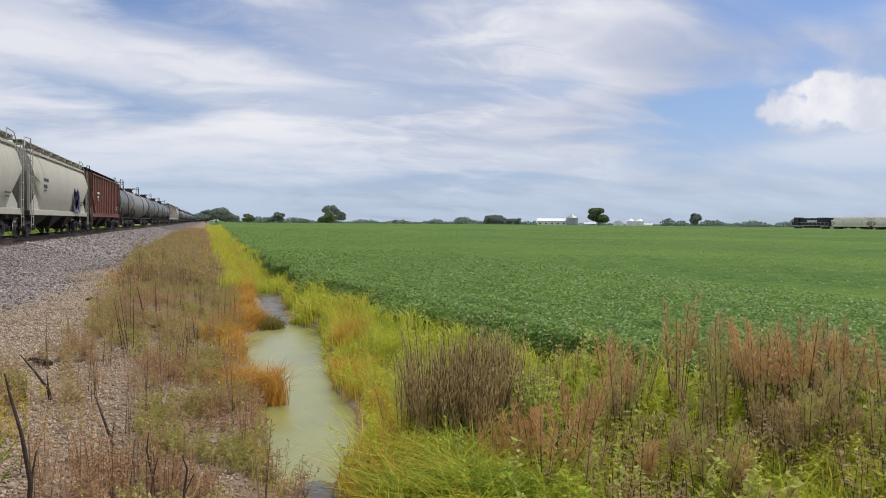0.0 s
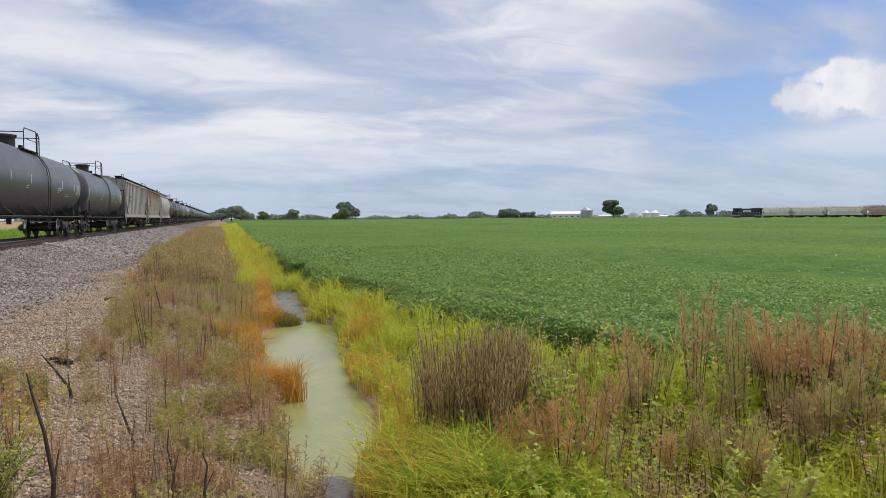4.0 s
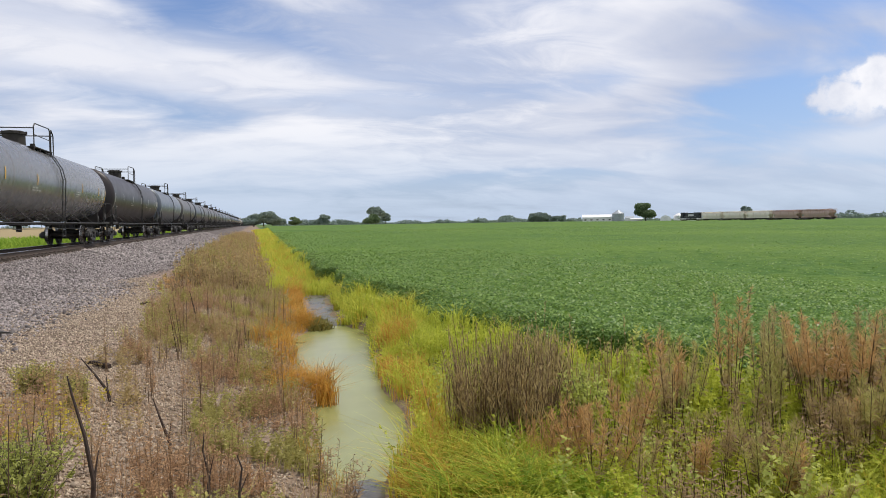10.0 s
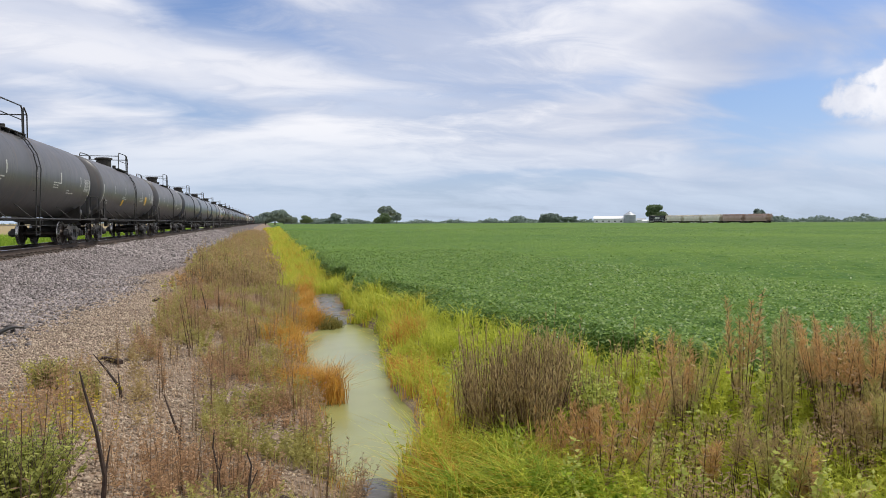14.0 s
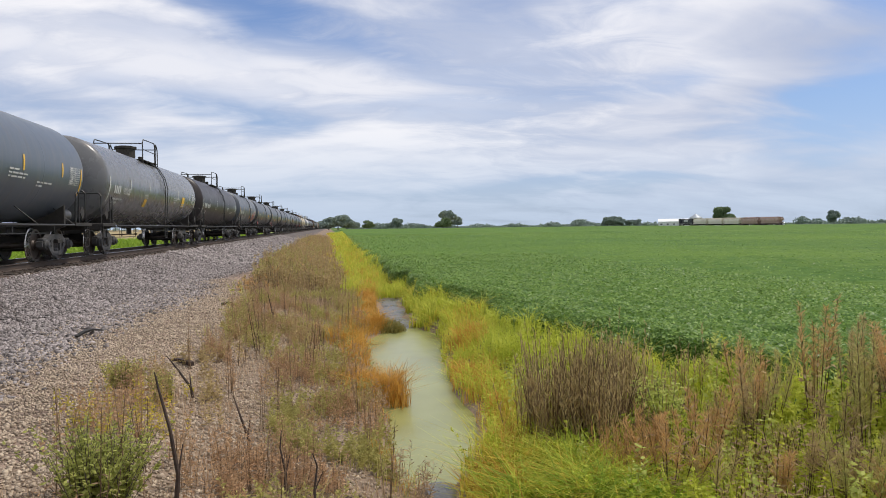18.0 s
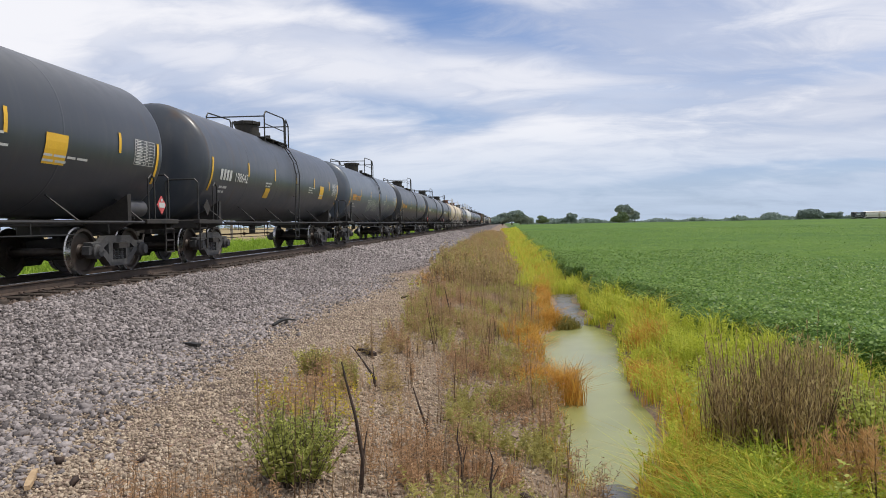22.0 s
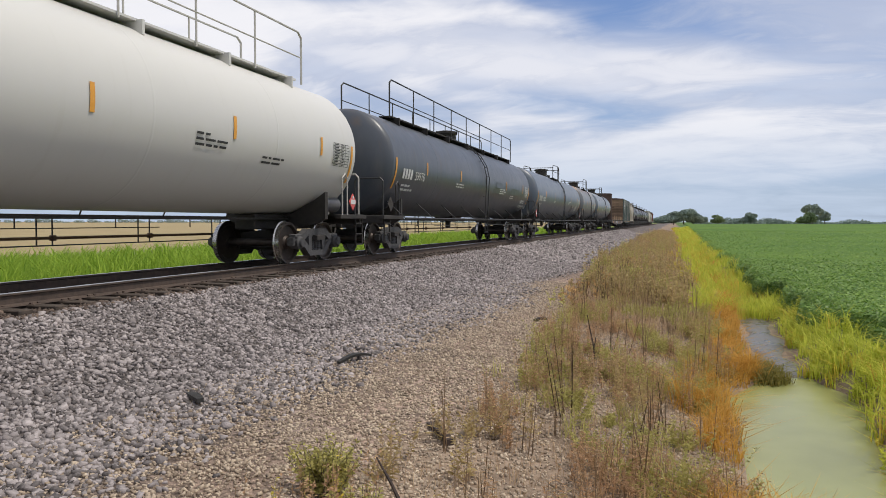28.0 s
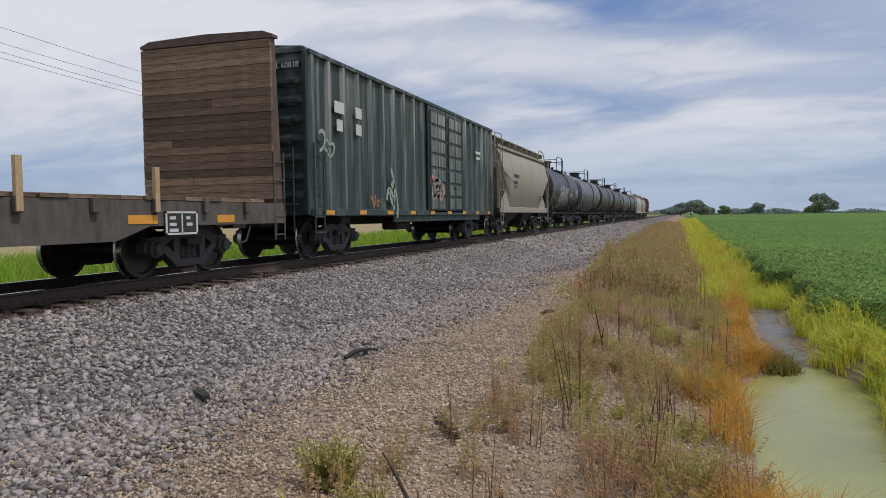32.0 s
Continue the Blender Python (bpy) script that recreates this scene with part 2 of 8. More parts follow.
def streaked(name, paint, rust, amount=0.5, rough=0.6, top=4.2, reach=2.2, spec=0.5, dust=(0.25, 0.22, 0.18), dusty=0.25, fade=0.82):
    """Weathered railcar paint: rust that runs down from the top edge in streaks, road dust low down, all broken by noise."""
    m = material(name, tuple(c * fade for c in paint), paint, rough, 0.0, 3.0, 0.35, 0.02, 5.0, spec=spec, rough_vary=0.06)
    n, l = m.node_tree.nodes, m.node_tree.links
    bsdf = n["Principled BSDF"]
    base = bsdf.inputs["Base Color"].links[0].from_socket
    tc = n.new("ShaderNodeTexCoord")
    mp = n.new("ShaderNodeMapping")
    mp.inputs["Scale"].default_value = (1.0, 3.0, 0.22)
    l.new(tc.outputs["Object"], mp.inputs[0])
    run = n.new("ShaderNodeTexNoise")
    run.inputs["Scale"].default_value, run.inputs["Detail"].default_value = 1.6, 7.0
    l.new(mp.outputs[0], run.inputs["Vector"])
    sepz = n.new("ShaderNodeSeparateXYZ")
    l.new(tc.outputs["Object"], sepz.inputs[0])
    near_top = n.new("ShaderNodeMapRange")
    near_top.inputs["From Min"].default_value, near_top.inputs["From Max"].default_value = top - reach, top
    near_top.inputs["To Min"].default_value, near_top.inputs["To Max"].default_value = 0.0, 0.34 * amount
    l.new(sepz.outputs["Z"], near_top.inputs["Value"])
    tot = n.new("ShaderNodeMath")
    l.new(run.outputs["Fac"], tot.inputs[0]), l.new(near_top.outputs["Result"], tot.inputs[1])
    cut = n.new("ShaderNodeMapRange")
    cut.inputs["From Min"].default_value, cut.inputs["From Max"].default_value = 0.60, 0.82
    l.new(tot.outputs[0], cut.inputs["Value"])
    mx = n.new("ShaderNodeMix")
    mx.data_type = "RGBA"
    l.new(cut.outputs["Result"], mx.inputs["Factor"])
    l.new(base, mx.inputs["A"])
    mx.inputs["B"].default_value = (*rust, 1)
    spl = n.new("ShaderNodeTexNoise")
    spl.inputs["Scale"].default_value, spl.inputs["Detail"].default_value = 2.2, 8.0
    l.new(mp.outputs[0], spl.inputs["Vector"])
    dcut = n.new("ShaderNodeMapRange")
    dcut.inputs["From Min"].default_value, dcut.inputs["From Max"].default_value = 0.50, 0.75
    dcut.inputs["To Max"].default_value = dusty
    l.new(spl.outputs["Fac"], dcut.inputs["Value"])
    mx2 = n.new("ShaderNodeMix")
    mx2.data_type = "RGBA"
    l.new(dcut.outputs["Result"], mx2.inputs["Factor"])
    l.new(mx.outputs["Result"], mx2.inputs["A"])
    mx2.inputs["B"].default_value = (*dust, 1)
    l.new(mx2.outputs["Result"], bsdf.inputs["Base Color"])
    return m


PAINT = {
    "black": streaked("black_tank_paint", (0.032, 0.034, 0.040), (0.055, 0.042, 0.035), 0.2, 0.36, dusty=0.08, spec=0.25),
    "gloss": streaked("glossy_black_tank_paint", (0.052, 0.058, 0.070), (0.065, 0.055, 0.05), 0.1, 0.34, dusty=0.06, spec=0.55),
    "brownblack": streaked("brown_black_tank_paint", (0.040, 0.034, 0.037), (0.06, 0.038, 0.03), 0.1, 0.36, dusty=0.10, spec=0.25),
    "darkgrey": streaked("dark_grey_tank_paint", (0.068, 0.077, 0.094), (0.10, 0.075, 0.06), 0.2, 0.34, dusty=0.15, spec=0.42),
    "bluegrey": streaked("blue_grey_tank_paint", (0.100, 0.122, 0.156), (0.12, 0.10, 0.09), 0.2, 0.34, dusty=0.2),
    "slate": streaked("slate_grey_tank_paint", (0.128, 0.150, 0.178), (0.16, 0.13, 0.11), 0.2, 0.30, dusty=0.2),
    "grey": streaked("grey_tank_paint", (0.100, 0.100, 0.108), (0.16, 0.12, 0.09), 0.3, 0.38, dusty=0.22, spec=0.3),
    "satin": streaked("satin_grey_tank_paint", (0.150, 0.152, 0.158), (0.14, 0.11, 0.09), 0.2, 0.26, dusty=0.12, spec=0.5),
    "palegrey": streaked("pale_grey_tank_paint", (0.19, 0.19, 0.19), (0.20, 0.13, 0.08), 0.3, 0.4, dusty=0.2),
    "rustgrey": streaked("rust_streaked_grey_tank_paint", (0.155, 0.168, 0.185), (0.24, 0.13, 0.07), 0.85, 0.38, top=4.15, reach=1.1, dusty=0.2),
    "white": streaked("white_tank_paint", (0.57, 0.56, 0.53), (0.53, 0.515, 0.475), 0.0, 0.4, dusty=0.0, fade=0.97, dust=(0.45, 0.39, 0.30)),
    "cream": streaked("cream_tank_paint", (0.66, 0.56, 0.40), (0.25, 0.12, 0.06), 0.2, 0.45, dusty=0.2),
    "hopperwhite": streaked("off_white_hopper_paint", (0.47, 0.455, 0.40), (0.24, 0.17, 0.11), 0.2, 0.6, dusty=0.25),
    "hopperpale": streaked("pale_dusty_grey_hopper_paint", (0.40, 0.395, 0.375), (0.24, 0.19, 0.14), 0.3, 0.6, dusty=0.3),
    "hoppergrey": streaked("grey_hopper_paint", (0.40, 0.40, 0.39), (0.22, 0.17, 0.13), 0.4, 0.6, dusty=0.3),
    "hopperrust": streaked("rust_streaked_hopper_paint", (0.47, 0.44, 0.38), (0.22, 0.10, 0.045), 0.95, 0.7, top=4.1, reach=1.6, dusty=0.3),
    "hoppertan": streaked("tan_hopper_paint", (0.36, 0.32, 0.26), (0.2, 0.13, 0.08), 0.3, 0.6, dusty=0.2),
    "hopperbrown": streaked("brown_red_hopper_paint", (0.16, 0.05, 0.035), (0.10, 0.04, 0.03), 0.5, 0.65, dusty=0.12),
    "hopperdusty": streaked("dusty_brown_hopper_paint", (0.30, 0.20, 0.17), (0.2, 0.11, 0.08), 0.6, 0.6, dusty=0.3),
    "hoppercream": streaked("cream_white_hopper_paint", (0.80, 0.75, 0.64), (0.40, 0.25, 0.16), 0.3, 0.6, dusty=0.1),
    "hopperpink": streaked("faded_rose_brown_hopper_paint", (0.48, 0.34, 0.29), (0.3, 0.17, 0.12), 0.6, 0.6, dusty=0.1),
    "boxrib": streaked("worn_pale_green_rib_paint", (0.085, 0.115, 0.108), (0.36, 0.36, 0.34), 0.6, 0.6, dusty=0.7, dust=(0.32, 0.33, 0.30)),
    "boxgreen": streaked("faded_green_boxcar_paint", (0.026, 0.048, 0.048), (0.20, 0.20, 0.19), 0.3, 0.6, dusty=0.35, dust=(0.22, 0.23, 0.21)),
}
M_UNDER = material("grimy_underframe_steel", (0.012, 0.011, 0.010), (0.045, 0.038, 0.033), 0.75, 0.0, 9, 1.5, 0.3, 30)
M_TRUCK = material("dusty_cast_steel", (0.026, 0.025, 0.026), (0.088, 0.086, 0.088), 0.75, 0.0, 12, 2.0, 0.35, 40)
M_WHEEL = material("wheel_steel", (0.03, 0.025, 0.022), (0.09, 0.07, 0.06), 0.55, 0.6, 10, 2, 0.15, 40)
M_SPRING = material("spring_steel", (0.06, 0.06, 0.063), (0.18, 0.18, 0.186), 0.5, 0.5, 12, 2, 0.1, 40)
M_TREAD = material("polished_wheel_tread", (0.35, 0.34, 0.33), (0.55, 0.54, 0.53), 0.28, 1.0, 20, 3, 0.05, 60)
M_RAILPIPE = material("black_handrail_paint", (0.015, 0.015, 0.016), (0.04, 0.038, 0.036), 0.55, 0.0, 20, 3, 0.1, 60)
M_RUSTPIPE = material("rusty_brown_pipe", (0.085, 0.045, 0.025), (0.19, 0.105, 0.06), 0.75, 0.0, 14, 2, 0.2, 40)
M_PALEPIPE = material("pale_handrail_paint", (0.35, 0.34, 0.31), (0.5, 0.48, 0.44), 0.55, 0.0, 20, 3, 0.1, 60)
M_YELLOW = material("yellow_reflector", (0.75, 0.42, 0.03), (0.85, 0.52, 0.05), 0.4, 0, 30, 4, 0.05, 60)
M_PALEMARK = material("pale_reflector", (0.55, 0.55, 0.5), (0.7, 0.7, 0.66), 0.5, 0, 30, 4, 0.05, 60)
M_ORANGE = material("orange_lettering", (0.6, 0.26, 0.03), (0.75, 0.36, 0.05), 0.5, 0, 30, 4, 0.05, 60)
M_STENCIL = material("white_stencil_paint", (0.5, 0.5, 0.49), (0.66, 0.66, 0.64), 0.6, 0, 30, 4, 0.05, 60)
M_BLACKINK = material("black_stencil_paint", (0.015, 0.015, 0.015), (0.04, 0.04, 0.04), 0.6, 0, 30, 4, 0.05, 60)
M_PLACARD = material("red_placard", (0.50, 0.06, 0.06), (0.66, 0.12, 0.11), 0.5, 0, 30, 4, 0.05, 60)
M_BAND = material("brown_band_paint", (0.085, 0.035, 0.025), (0.14, 0.06, 0.04), 0.5, 0, 8, 1, 0.05, 30)
M_GRAFF = [material("graffiti_" + n, tuple(c * 0.8 for c in col), col, 0.5, 0, 8, 1, 0.05, 30) for n, col in
           (("blue", (0.10, 0.14, 0.30)), ("rose", (0.55, 0.24, 0.25)), ("white", (0.50, 0.51, 0.50)), ("violet", (0.22, 0.12, 0.26)), ("orange", (0.6, 0.25, 0.06)), ("pale_green", (0.35, 0.42, 0.33)))]
M_RAIL = material("rusty_rail_web", (0.042, 0.030, 0.024), (0.112, 0.080, 0.063), 0.8, 0.2, 10, 1.5, 0.3, 40)
M_RAILTOP = material("polished_rail_head", (0.45, 0.44, 0.43), (0.62, 0.61, 0.6), 0.22, 1.0, 12, 1, 0.03, 50, stretch=(1, 0.05, 1))
M_TIE = material("weathered_creosoted_tie", (0.02, 0.015, 0.012), (0.10, 0.075, 0.058), 0.9, 0, 14, 2, 0.5, 30, stretch=(0.2, 1, 1))
M_STONE = material("crushed_ballast_stone", (0.026, 0.021, 0.020), (0.455, 0.405, 0.395), 0.9, 0, 25, 0.6, 0.4, 60, spread=0.75)
# brown stain, darkened further to paint in the shade beside the rail
M_SHADED_STAINED = material("shaded_rusty_ballast_stone", (0.035, 0.025, 0.021), (0.20, 0.145, 0.115), 0.9, 0, 25, 0.6, 0.4, 60, spread=0.7)
M_GRIT = material("tan_gravel_chip", (0.15, 0.108, 0.075), (0.57, 0.465, 0.35), 0.9, 0, 25, 0.6, 0.4, 60, spread=0.75)


# ---- mesh helpers ----
def finish(name, bm, mat, smooth=None):
    me = bpy.data.meshes.new(name)
    bmesh.ops.recalc_face_normals(bm, faces=bm.faces)
    bm.to_mesh(me)
    bm.free()
    for m in (mat if isinstance(mat, (list, tuple)) else (mat,)):
        me.materials.append(m)
    if smooth is not None:
        me.shade_smooth()
        me.set_sharp_from_angle(angle=radians(smooth))
    return me


def part(name, bm, mat=None, parent=None, label="", smooth=None, at=None):
    """Links a bmesh, or a finished mesh, as one object under a thing or a part."""
    me = finish(name, bm, mat, smooth) if isinstance(bm, bmesh.types.BMesh) else bm
    ob = new(name, me)
    if parent is not None:
        ob.parent = parent
    if at is not None:
        ob.matrix_basis = at
    if label:
        ob["label"] = label
    return ob


def np_mesh(name, verts, faces, mat, slots=None):
    """A mesh out of arrays: verts (n, 3), faces (m, 3 or 4)."""
    verts, faces = np.asarray(verts, np.float32), np.asarray(faces, np.int32)
    me = bpy.data.meshes.new(name)
    k = faces.shape[1]
    me.vertices.add(len(verts)), me.loops.add(faces.size), me.polygons.add(len(faces))
    me.vertices.foreach_set("co", verts.ravel())
    me.loops.foreach_set("vertex_index", faces.ravel())
    me.polygons.foreach_set("loop_start", np.arange(0, faces.size, k, dtype=np.int32))
    for m in (mat if isinstance(mat, (list, tuple)) else (mat,)):
        me.materials.append(m)
    if slots is not None:
        me.polygons.foreach_set("material_index", np.asarray(slots, np.int32))
    me.update(calc_edges=True)
    return me


def box(bm, c, s, bevel=0.0, turn=None, slot=0):
    m = Matrix.Translation(c) @ (turn if turn is not None else Matrix()) @ Matrix.Diagonal((*s, 1))
    made = bmesh.ops.create_cube(bm, size=1.0, matrix=m)["verts"]
    faces = {f for v in made for f in v.link_faces}
    for f in faces:
        f.material_index = slot
    if bevel:
        edges = {e for v in made for e in v.link_edges}
        bmesh.ops.bevel(bm, geom=list(edges), offset=bevel, segments=1, affect="EDGES")


def rod(bm, a, b, r, seg=6, slot=0, r2=None, caps=True):
    a, b = Vector(a), Vector(b)
    d = b - a
    if d.length < 1e-6:
        return
    m = Matrix.Translation((a + b) / 2) @ d.to_track_quat("Z", "Y").to_matrix().to_4x4()
    made = bmesh.ops.create_cone(bm, cap_ends=caps, segments=seg, radius1=r, radius2=r if r2 is None else r2, depth=d.length, matrix=m)["verts"]
    for f in {f for v in made for f in v.link_faces}:
        f.material_index = slot


def pipe(bm, points, r, seg=6, slot=0):
    """One bent tube through the points, mitred at its corners."""
    pts = [Vector(p) for p in points]
    way = [(b - a).normalized() for a, b in zip(pts, pts[1:])]
    side = way[0].orthogonal().normalized()
    rings = []
    for k, p in enumerate(pts):
        before, after = way[max(0, k - 1)], way[min(k, len(way) - 1)]
        d = (before + after).normalized()
        side = (side - d * side.dot(d)).normalized()
        other = d.cross(side)
        wide = r / max(0.5, d.dot(after))
        rings.append([p + (side * math.cos(math.tau * j / seg) + other * math.sin(math.tau * j / seg)) * wide for j in range(seg)])
    loft(bm, rings, slot)


def plate(bm, outline, depth, to_world, slot=0):
    """A flat outline (u, v) of some thickness; to_world(u, v, w) lays it into space."""
    rings = [[bm.verts.new(to_world(u, v, w)) for u, v in outline] for w in (-depth / 2, depth / 2)]
    n = len(outline)
    fs = [bm.faces.new(rings[0]), bm.faces.new(list(reversed(rings[1])))]
    for i in range(n):
        fs.append(bm.faces.new((rings[0][i], rings[1][i], rings[1][(i + 1) % n], rings[0][(i + 1) % n])))
    for f in fs:
        f.material_index = slot


def loft(bm, rings, slot=0, caps=True, closed=True):
    """Skins a row of equal rings of points."""
    vs = [[bm.verts.new(p) for p in ring] for ring in rings]
    n = len(vs[0])
    for a, b in zip(vs, vs[1:]):
        for i in range(n if closed else n - 1):
            bm.faces.new((a[i], a[(i + 1) % n], b[(i + 1) % n], b[i])).material_index = slot
    if caps and closed:
        for ring in (vs[0], vs[-1]):
            bm.faces.new(ring).material_index = slot


TEXTS = {}


def lettering(text, size, mat):
    """Flat letters as a mesh: x along the line, y up, centred at the left of the base line."""
    key = (text, size, mat.name)
    if key not in TEXTS:
        cu = bpy.data.curves.new("lettering", "FONT")
        cu.body, cu.size, cu.extrude = text, size, 0.002
        ob = new("lettering", cu)
        bpy.context.view_layer.update()
        me = bpy.data.meshes.new_from_object(ob.evaluated_get(bpy.context.evaluated_depsgraph_get()))
        bpy.data.objects.remove(ob)
        bpy.data.curves.remove(cu)
        me.name = "lettering"
        me.materials.clear()
        me.materials.append(mat)
        TEXTS[key] = me
    return TEXTS[key]


# ---- the lie of the land ----
TRACK = -8.95            # middle of the near track; z = 0 is the top of its rails
WATER = -1.30
EDGE_Y = np.array([-20, 4.0, 5.5, 6.7, 8.5, 11.8, 17.6, 28, 66, 400, 3000.0])
EDGE_X = np.array([12.0, 7.0, 5.4, 4.45, 3.67, 3.2, 2.45, 2.15, 2.1, 6.0, 30.0])      # where the beans begin
GRAVEL_Y = np.array([-20, 4.0, 7.0, 9.5, 11.0, 15.0, 21.6, 42.0, 215, 3000.0])
GRAVEL_X = np.array([-2.3, -2.3, -2.3, -2.2, -1.85, -2.1, -2.4, -3.4, -3.4, -3.4])    # where the gravel gives way to weeds
POND_Y = np.array([5.9, 6.3, 7.2, 8.2, 9.2, 10.6, 11.7, 13.0, 14.0, 14.8, 15.6, 15.9])
POND_L = np.array([0.70, 0.57, 0.62, 0.65, 0.57, 0.58, 0.63, 0.62, 0.66, 0.98, 1.30, 1.45])
POND_R = np.array([0.94, 1.12, 1.44, 1.60, 1.55, 1.68, 1.85, 2.02, 2.14, 2.06, 1.75, 1.55])


def smooth(e0, e1, v):
    k = np.clip((v - e0) / (e1 - e0), 0, 1)
    return k * k * (3 - 2 * k)


def wobble(x, y, s=1.0):
    return 0.5 * np.sin(1.7 * x * s + 0.6 * y * s) + 0.3 * np.sin(0.9 * y * s - 2.3 * x * s + 1.0) + 0.2 * np.sin(3.1 * y * s + 1.3 * x * s + 2.0)


def ground_z(x, y):
    x, y = np.asarray(x, float), np.asarray(y, float)
    gx, ex = np.interp(y, GRAVEL_Y, GRAVEL_X), np.interp(y, EDGE_Y, EDGE_X)
    mid = np.where(y < 16, 1.25, np.interp(y, [16, 20, 25, 40, 400], [1.5, 1.6, 1.6, 1.0, 2.5]))
    z = -0.90 - 0.32 * smooth(gx + 0.3, mid - 0.5, x) + 0.36 * smooth(mid + 0.5, np.maximum(ex, mid + 1.0), x)
    z = z + 0.04 * wobble(x, y, 1.3) * smooth(gx - 0.5, gx + 1, x) * smooth(30, 12, x)
    inside = np.minimum(x - np.interp(y, POND_Y, POND_L), np.interp(y, POND_Y, POND_R) - x)
    inside = np.where((y < POND_Y[0]) | (y > POND_Y[-1]), -1, inside)
    z = np.where(inside > -0.12, np.minimum(z, WATER + 0.02 - 0.55 * (inside + 0.05)), z)
    chan = smooth(0.5, 0.28, np.abs(x - np.interp(y, [4.8, 5.9, 15.6, 17.0, 19.5, 25.0], [0.85, 0.82, 1.6, 1.5, 1.6, 1.75]))) * smooth(26.5, 24.5, y) * smooth(4.6, 5.2, y)
    z = z * (1 - chan) + np.minimum(z, WATER + 0.012) * chan
    return z


def lines(*spans):
    out = []
    for a, b, n in spans:
        out += list(np.linspace(a, b, n, endpoint=False))
    return np.array(out + [spans[-1][1]])


def sheet(name, xs, ys, zf, mat):
    X, Y = np.meshgrid(xs, ys)
    V = np.stack([X, Y, zf(X, Y)], -1).reshape(-1, 3)
    n, m = len(xs), len(ys)
    i = (np.arange(m - 1)[:, None] * n + np.arange(n - 1)[None]).ravel()
    me = np_mesh(name, V, np.stack([i, i + 1, i + n + 1, i + n], -1), mat)
    me.shade_smooth()
    return me


def ground_material():
    m = material("bare_soil_and_thatch", (0.115, 0.082, 0.058), (0.34, 0.258, 0.19), 0.95, 0, 14, 0.9, 0.5, 45, spec=0.2)
    n, l = m.node_tree.nodes, m.node_tree.links
    bsdf = n["Principled BSDF"]
    soil = bsdf.inputs["Base Color"].links[0].from_socket
    tc = n.new("ShaderNodeTexCoord")
    sp = n.new("ShaderNodeSeparateXYZ")
    l.new(tc.outputs["Object"], sp.inputs[0])
    wav = n.new("ShaderNodeTexNoise")
    wav.inputs["Scale"].default_value, wav.inputs["Detail"].default_value = 0.5, 6.0
    l.new(tc.outputs["Object"], wav.inputs["Vector"])
    jag = n.new("ShaderNodeMath")
    jag.operation = "MULTIPLY_ADD"
    l.new(wav.outputs["Fac"], jag.inputs[0])
    jag.inputs[1].default_value = 3.0
    l.new(sp.outputs["X"], jag.inputs[2])

    def zone(under, colours, lo, hi, scale):
        c = n.new("ShaderNodeTexNoise")
        c.inputs["Scale"].default_value, c.inputs["Detail"].default_value = scale, 7.0
        l.new(tc.outputs["Object"], c.inputs["Vector"])
        cm = n.new("ShaderNodeMix")
        cm.data_type = "RGBA"
        l.new(c.outputs["Fac"], cm.inputs["Factor"])
        cm.inputs["A"].default_value, cm.inputs["B"].default_value = (*colours[0], 1), (*colours[1], 1)
        r = n.new("ShaderNodeMapRange")
        r.inputs["From Min"].default_value, r.inputs["From Max"].default_value = lo, hi
        l.new(jag.outputs[0], r.inputs["Value"])
        z = n.new("ShaderNodeMix")
        z.data_type = "RGBA"
        l.new(r.outputs["Result"], z.inputs["Factor"])
        l.new(under, z.inputs["A"])
        l.new(cm.outputs["Result"], z.inputs["B"])
        return z.outputs["Result"]

    out = zone(soil, ((0.09, 0.13, 0.03), (0.19, 0.22, 0.06)), -9.6, -10.4, 1.5)          # verge beyond the track
    out = zone(out, ((0.22, 0.17, 0.085), (0.36, 0.285, 0.155)), -30.5, -32.5, 0.3)          # ripe field
    out = zone(out, ((0.05, 0.10, 0.02), (0.10, 0.17, 0.035)), 3.5, 4.5, 1.2)             # under the beans
    l.new(out, bsdf.inputs["Base Color"])
    return m


ground = tagged(part("ground", sheet("ground", lines((-4500, -300, 8), (-300, -20, 10), (-20, -4, 16), (-4, 8, 100), (8, 30, 16), (30, 400, 10), (400, 4500, 8)),
                                     lines((-4500, -200, 6), (-200, -10, 8), (-10, 3, 14), (3, 30, 180), (30, 80, 40), (80, 400, 20), (400, 4800, 12)), ground_z, ground_material())),
                "flat farmland with a weedy drainage ditch beside the railway", "ground", kind="structure")

# pond, mud and the bed of the track
M_WATER = material("duckweed_clouded_water", (0.225, 0.232, 0.085), (0.31, 0.325, 0.128), 0.24, 0, 1.2, 0.35, 0.04, 3.0, spec=0.38, rough_vary=0.06)
M_MUD = material("wet_grey_mud", (0.055, 0.05, 0.045), (0.17, 0.16, 0.15), 0.35, 0, 9, 1.2, 0.5, 14, rough_vary=0.2)
ys = np.linspace(POND_Y[0], POND_Y[-1], 60)
L, R = np.interp(ys, POND_Y, POND_L) - 0.10, np.interp(ys, POND_Y, POND_R) + 0.10
V = np.stack([np.stack([L + (R - L) * k, ys, 0 * ys + WATER], -1) for k in np.linspace(0, 1, 9)], 1).reshape(-1, 3)
i = (np.arange(59)[:, None] * 9 + np.arange(8)[None]).ravel()
tagged(part("water", np_mesh("water", V, np.stack([i, i + 1, i + 10, i + 9], -1), M_WATER)), "pale green scummy water standing in the ditch", "water", kind="structure")


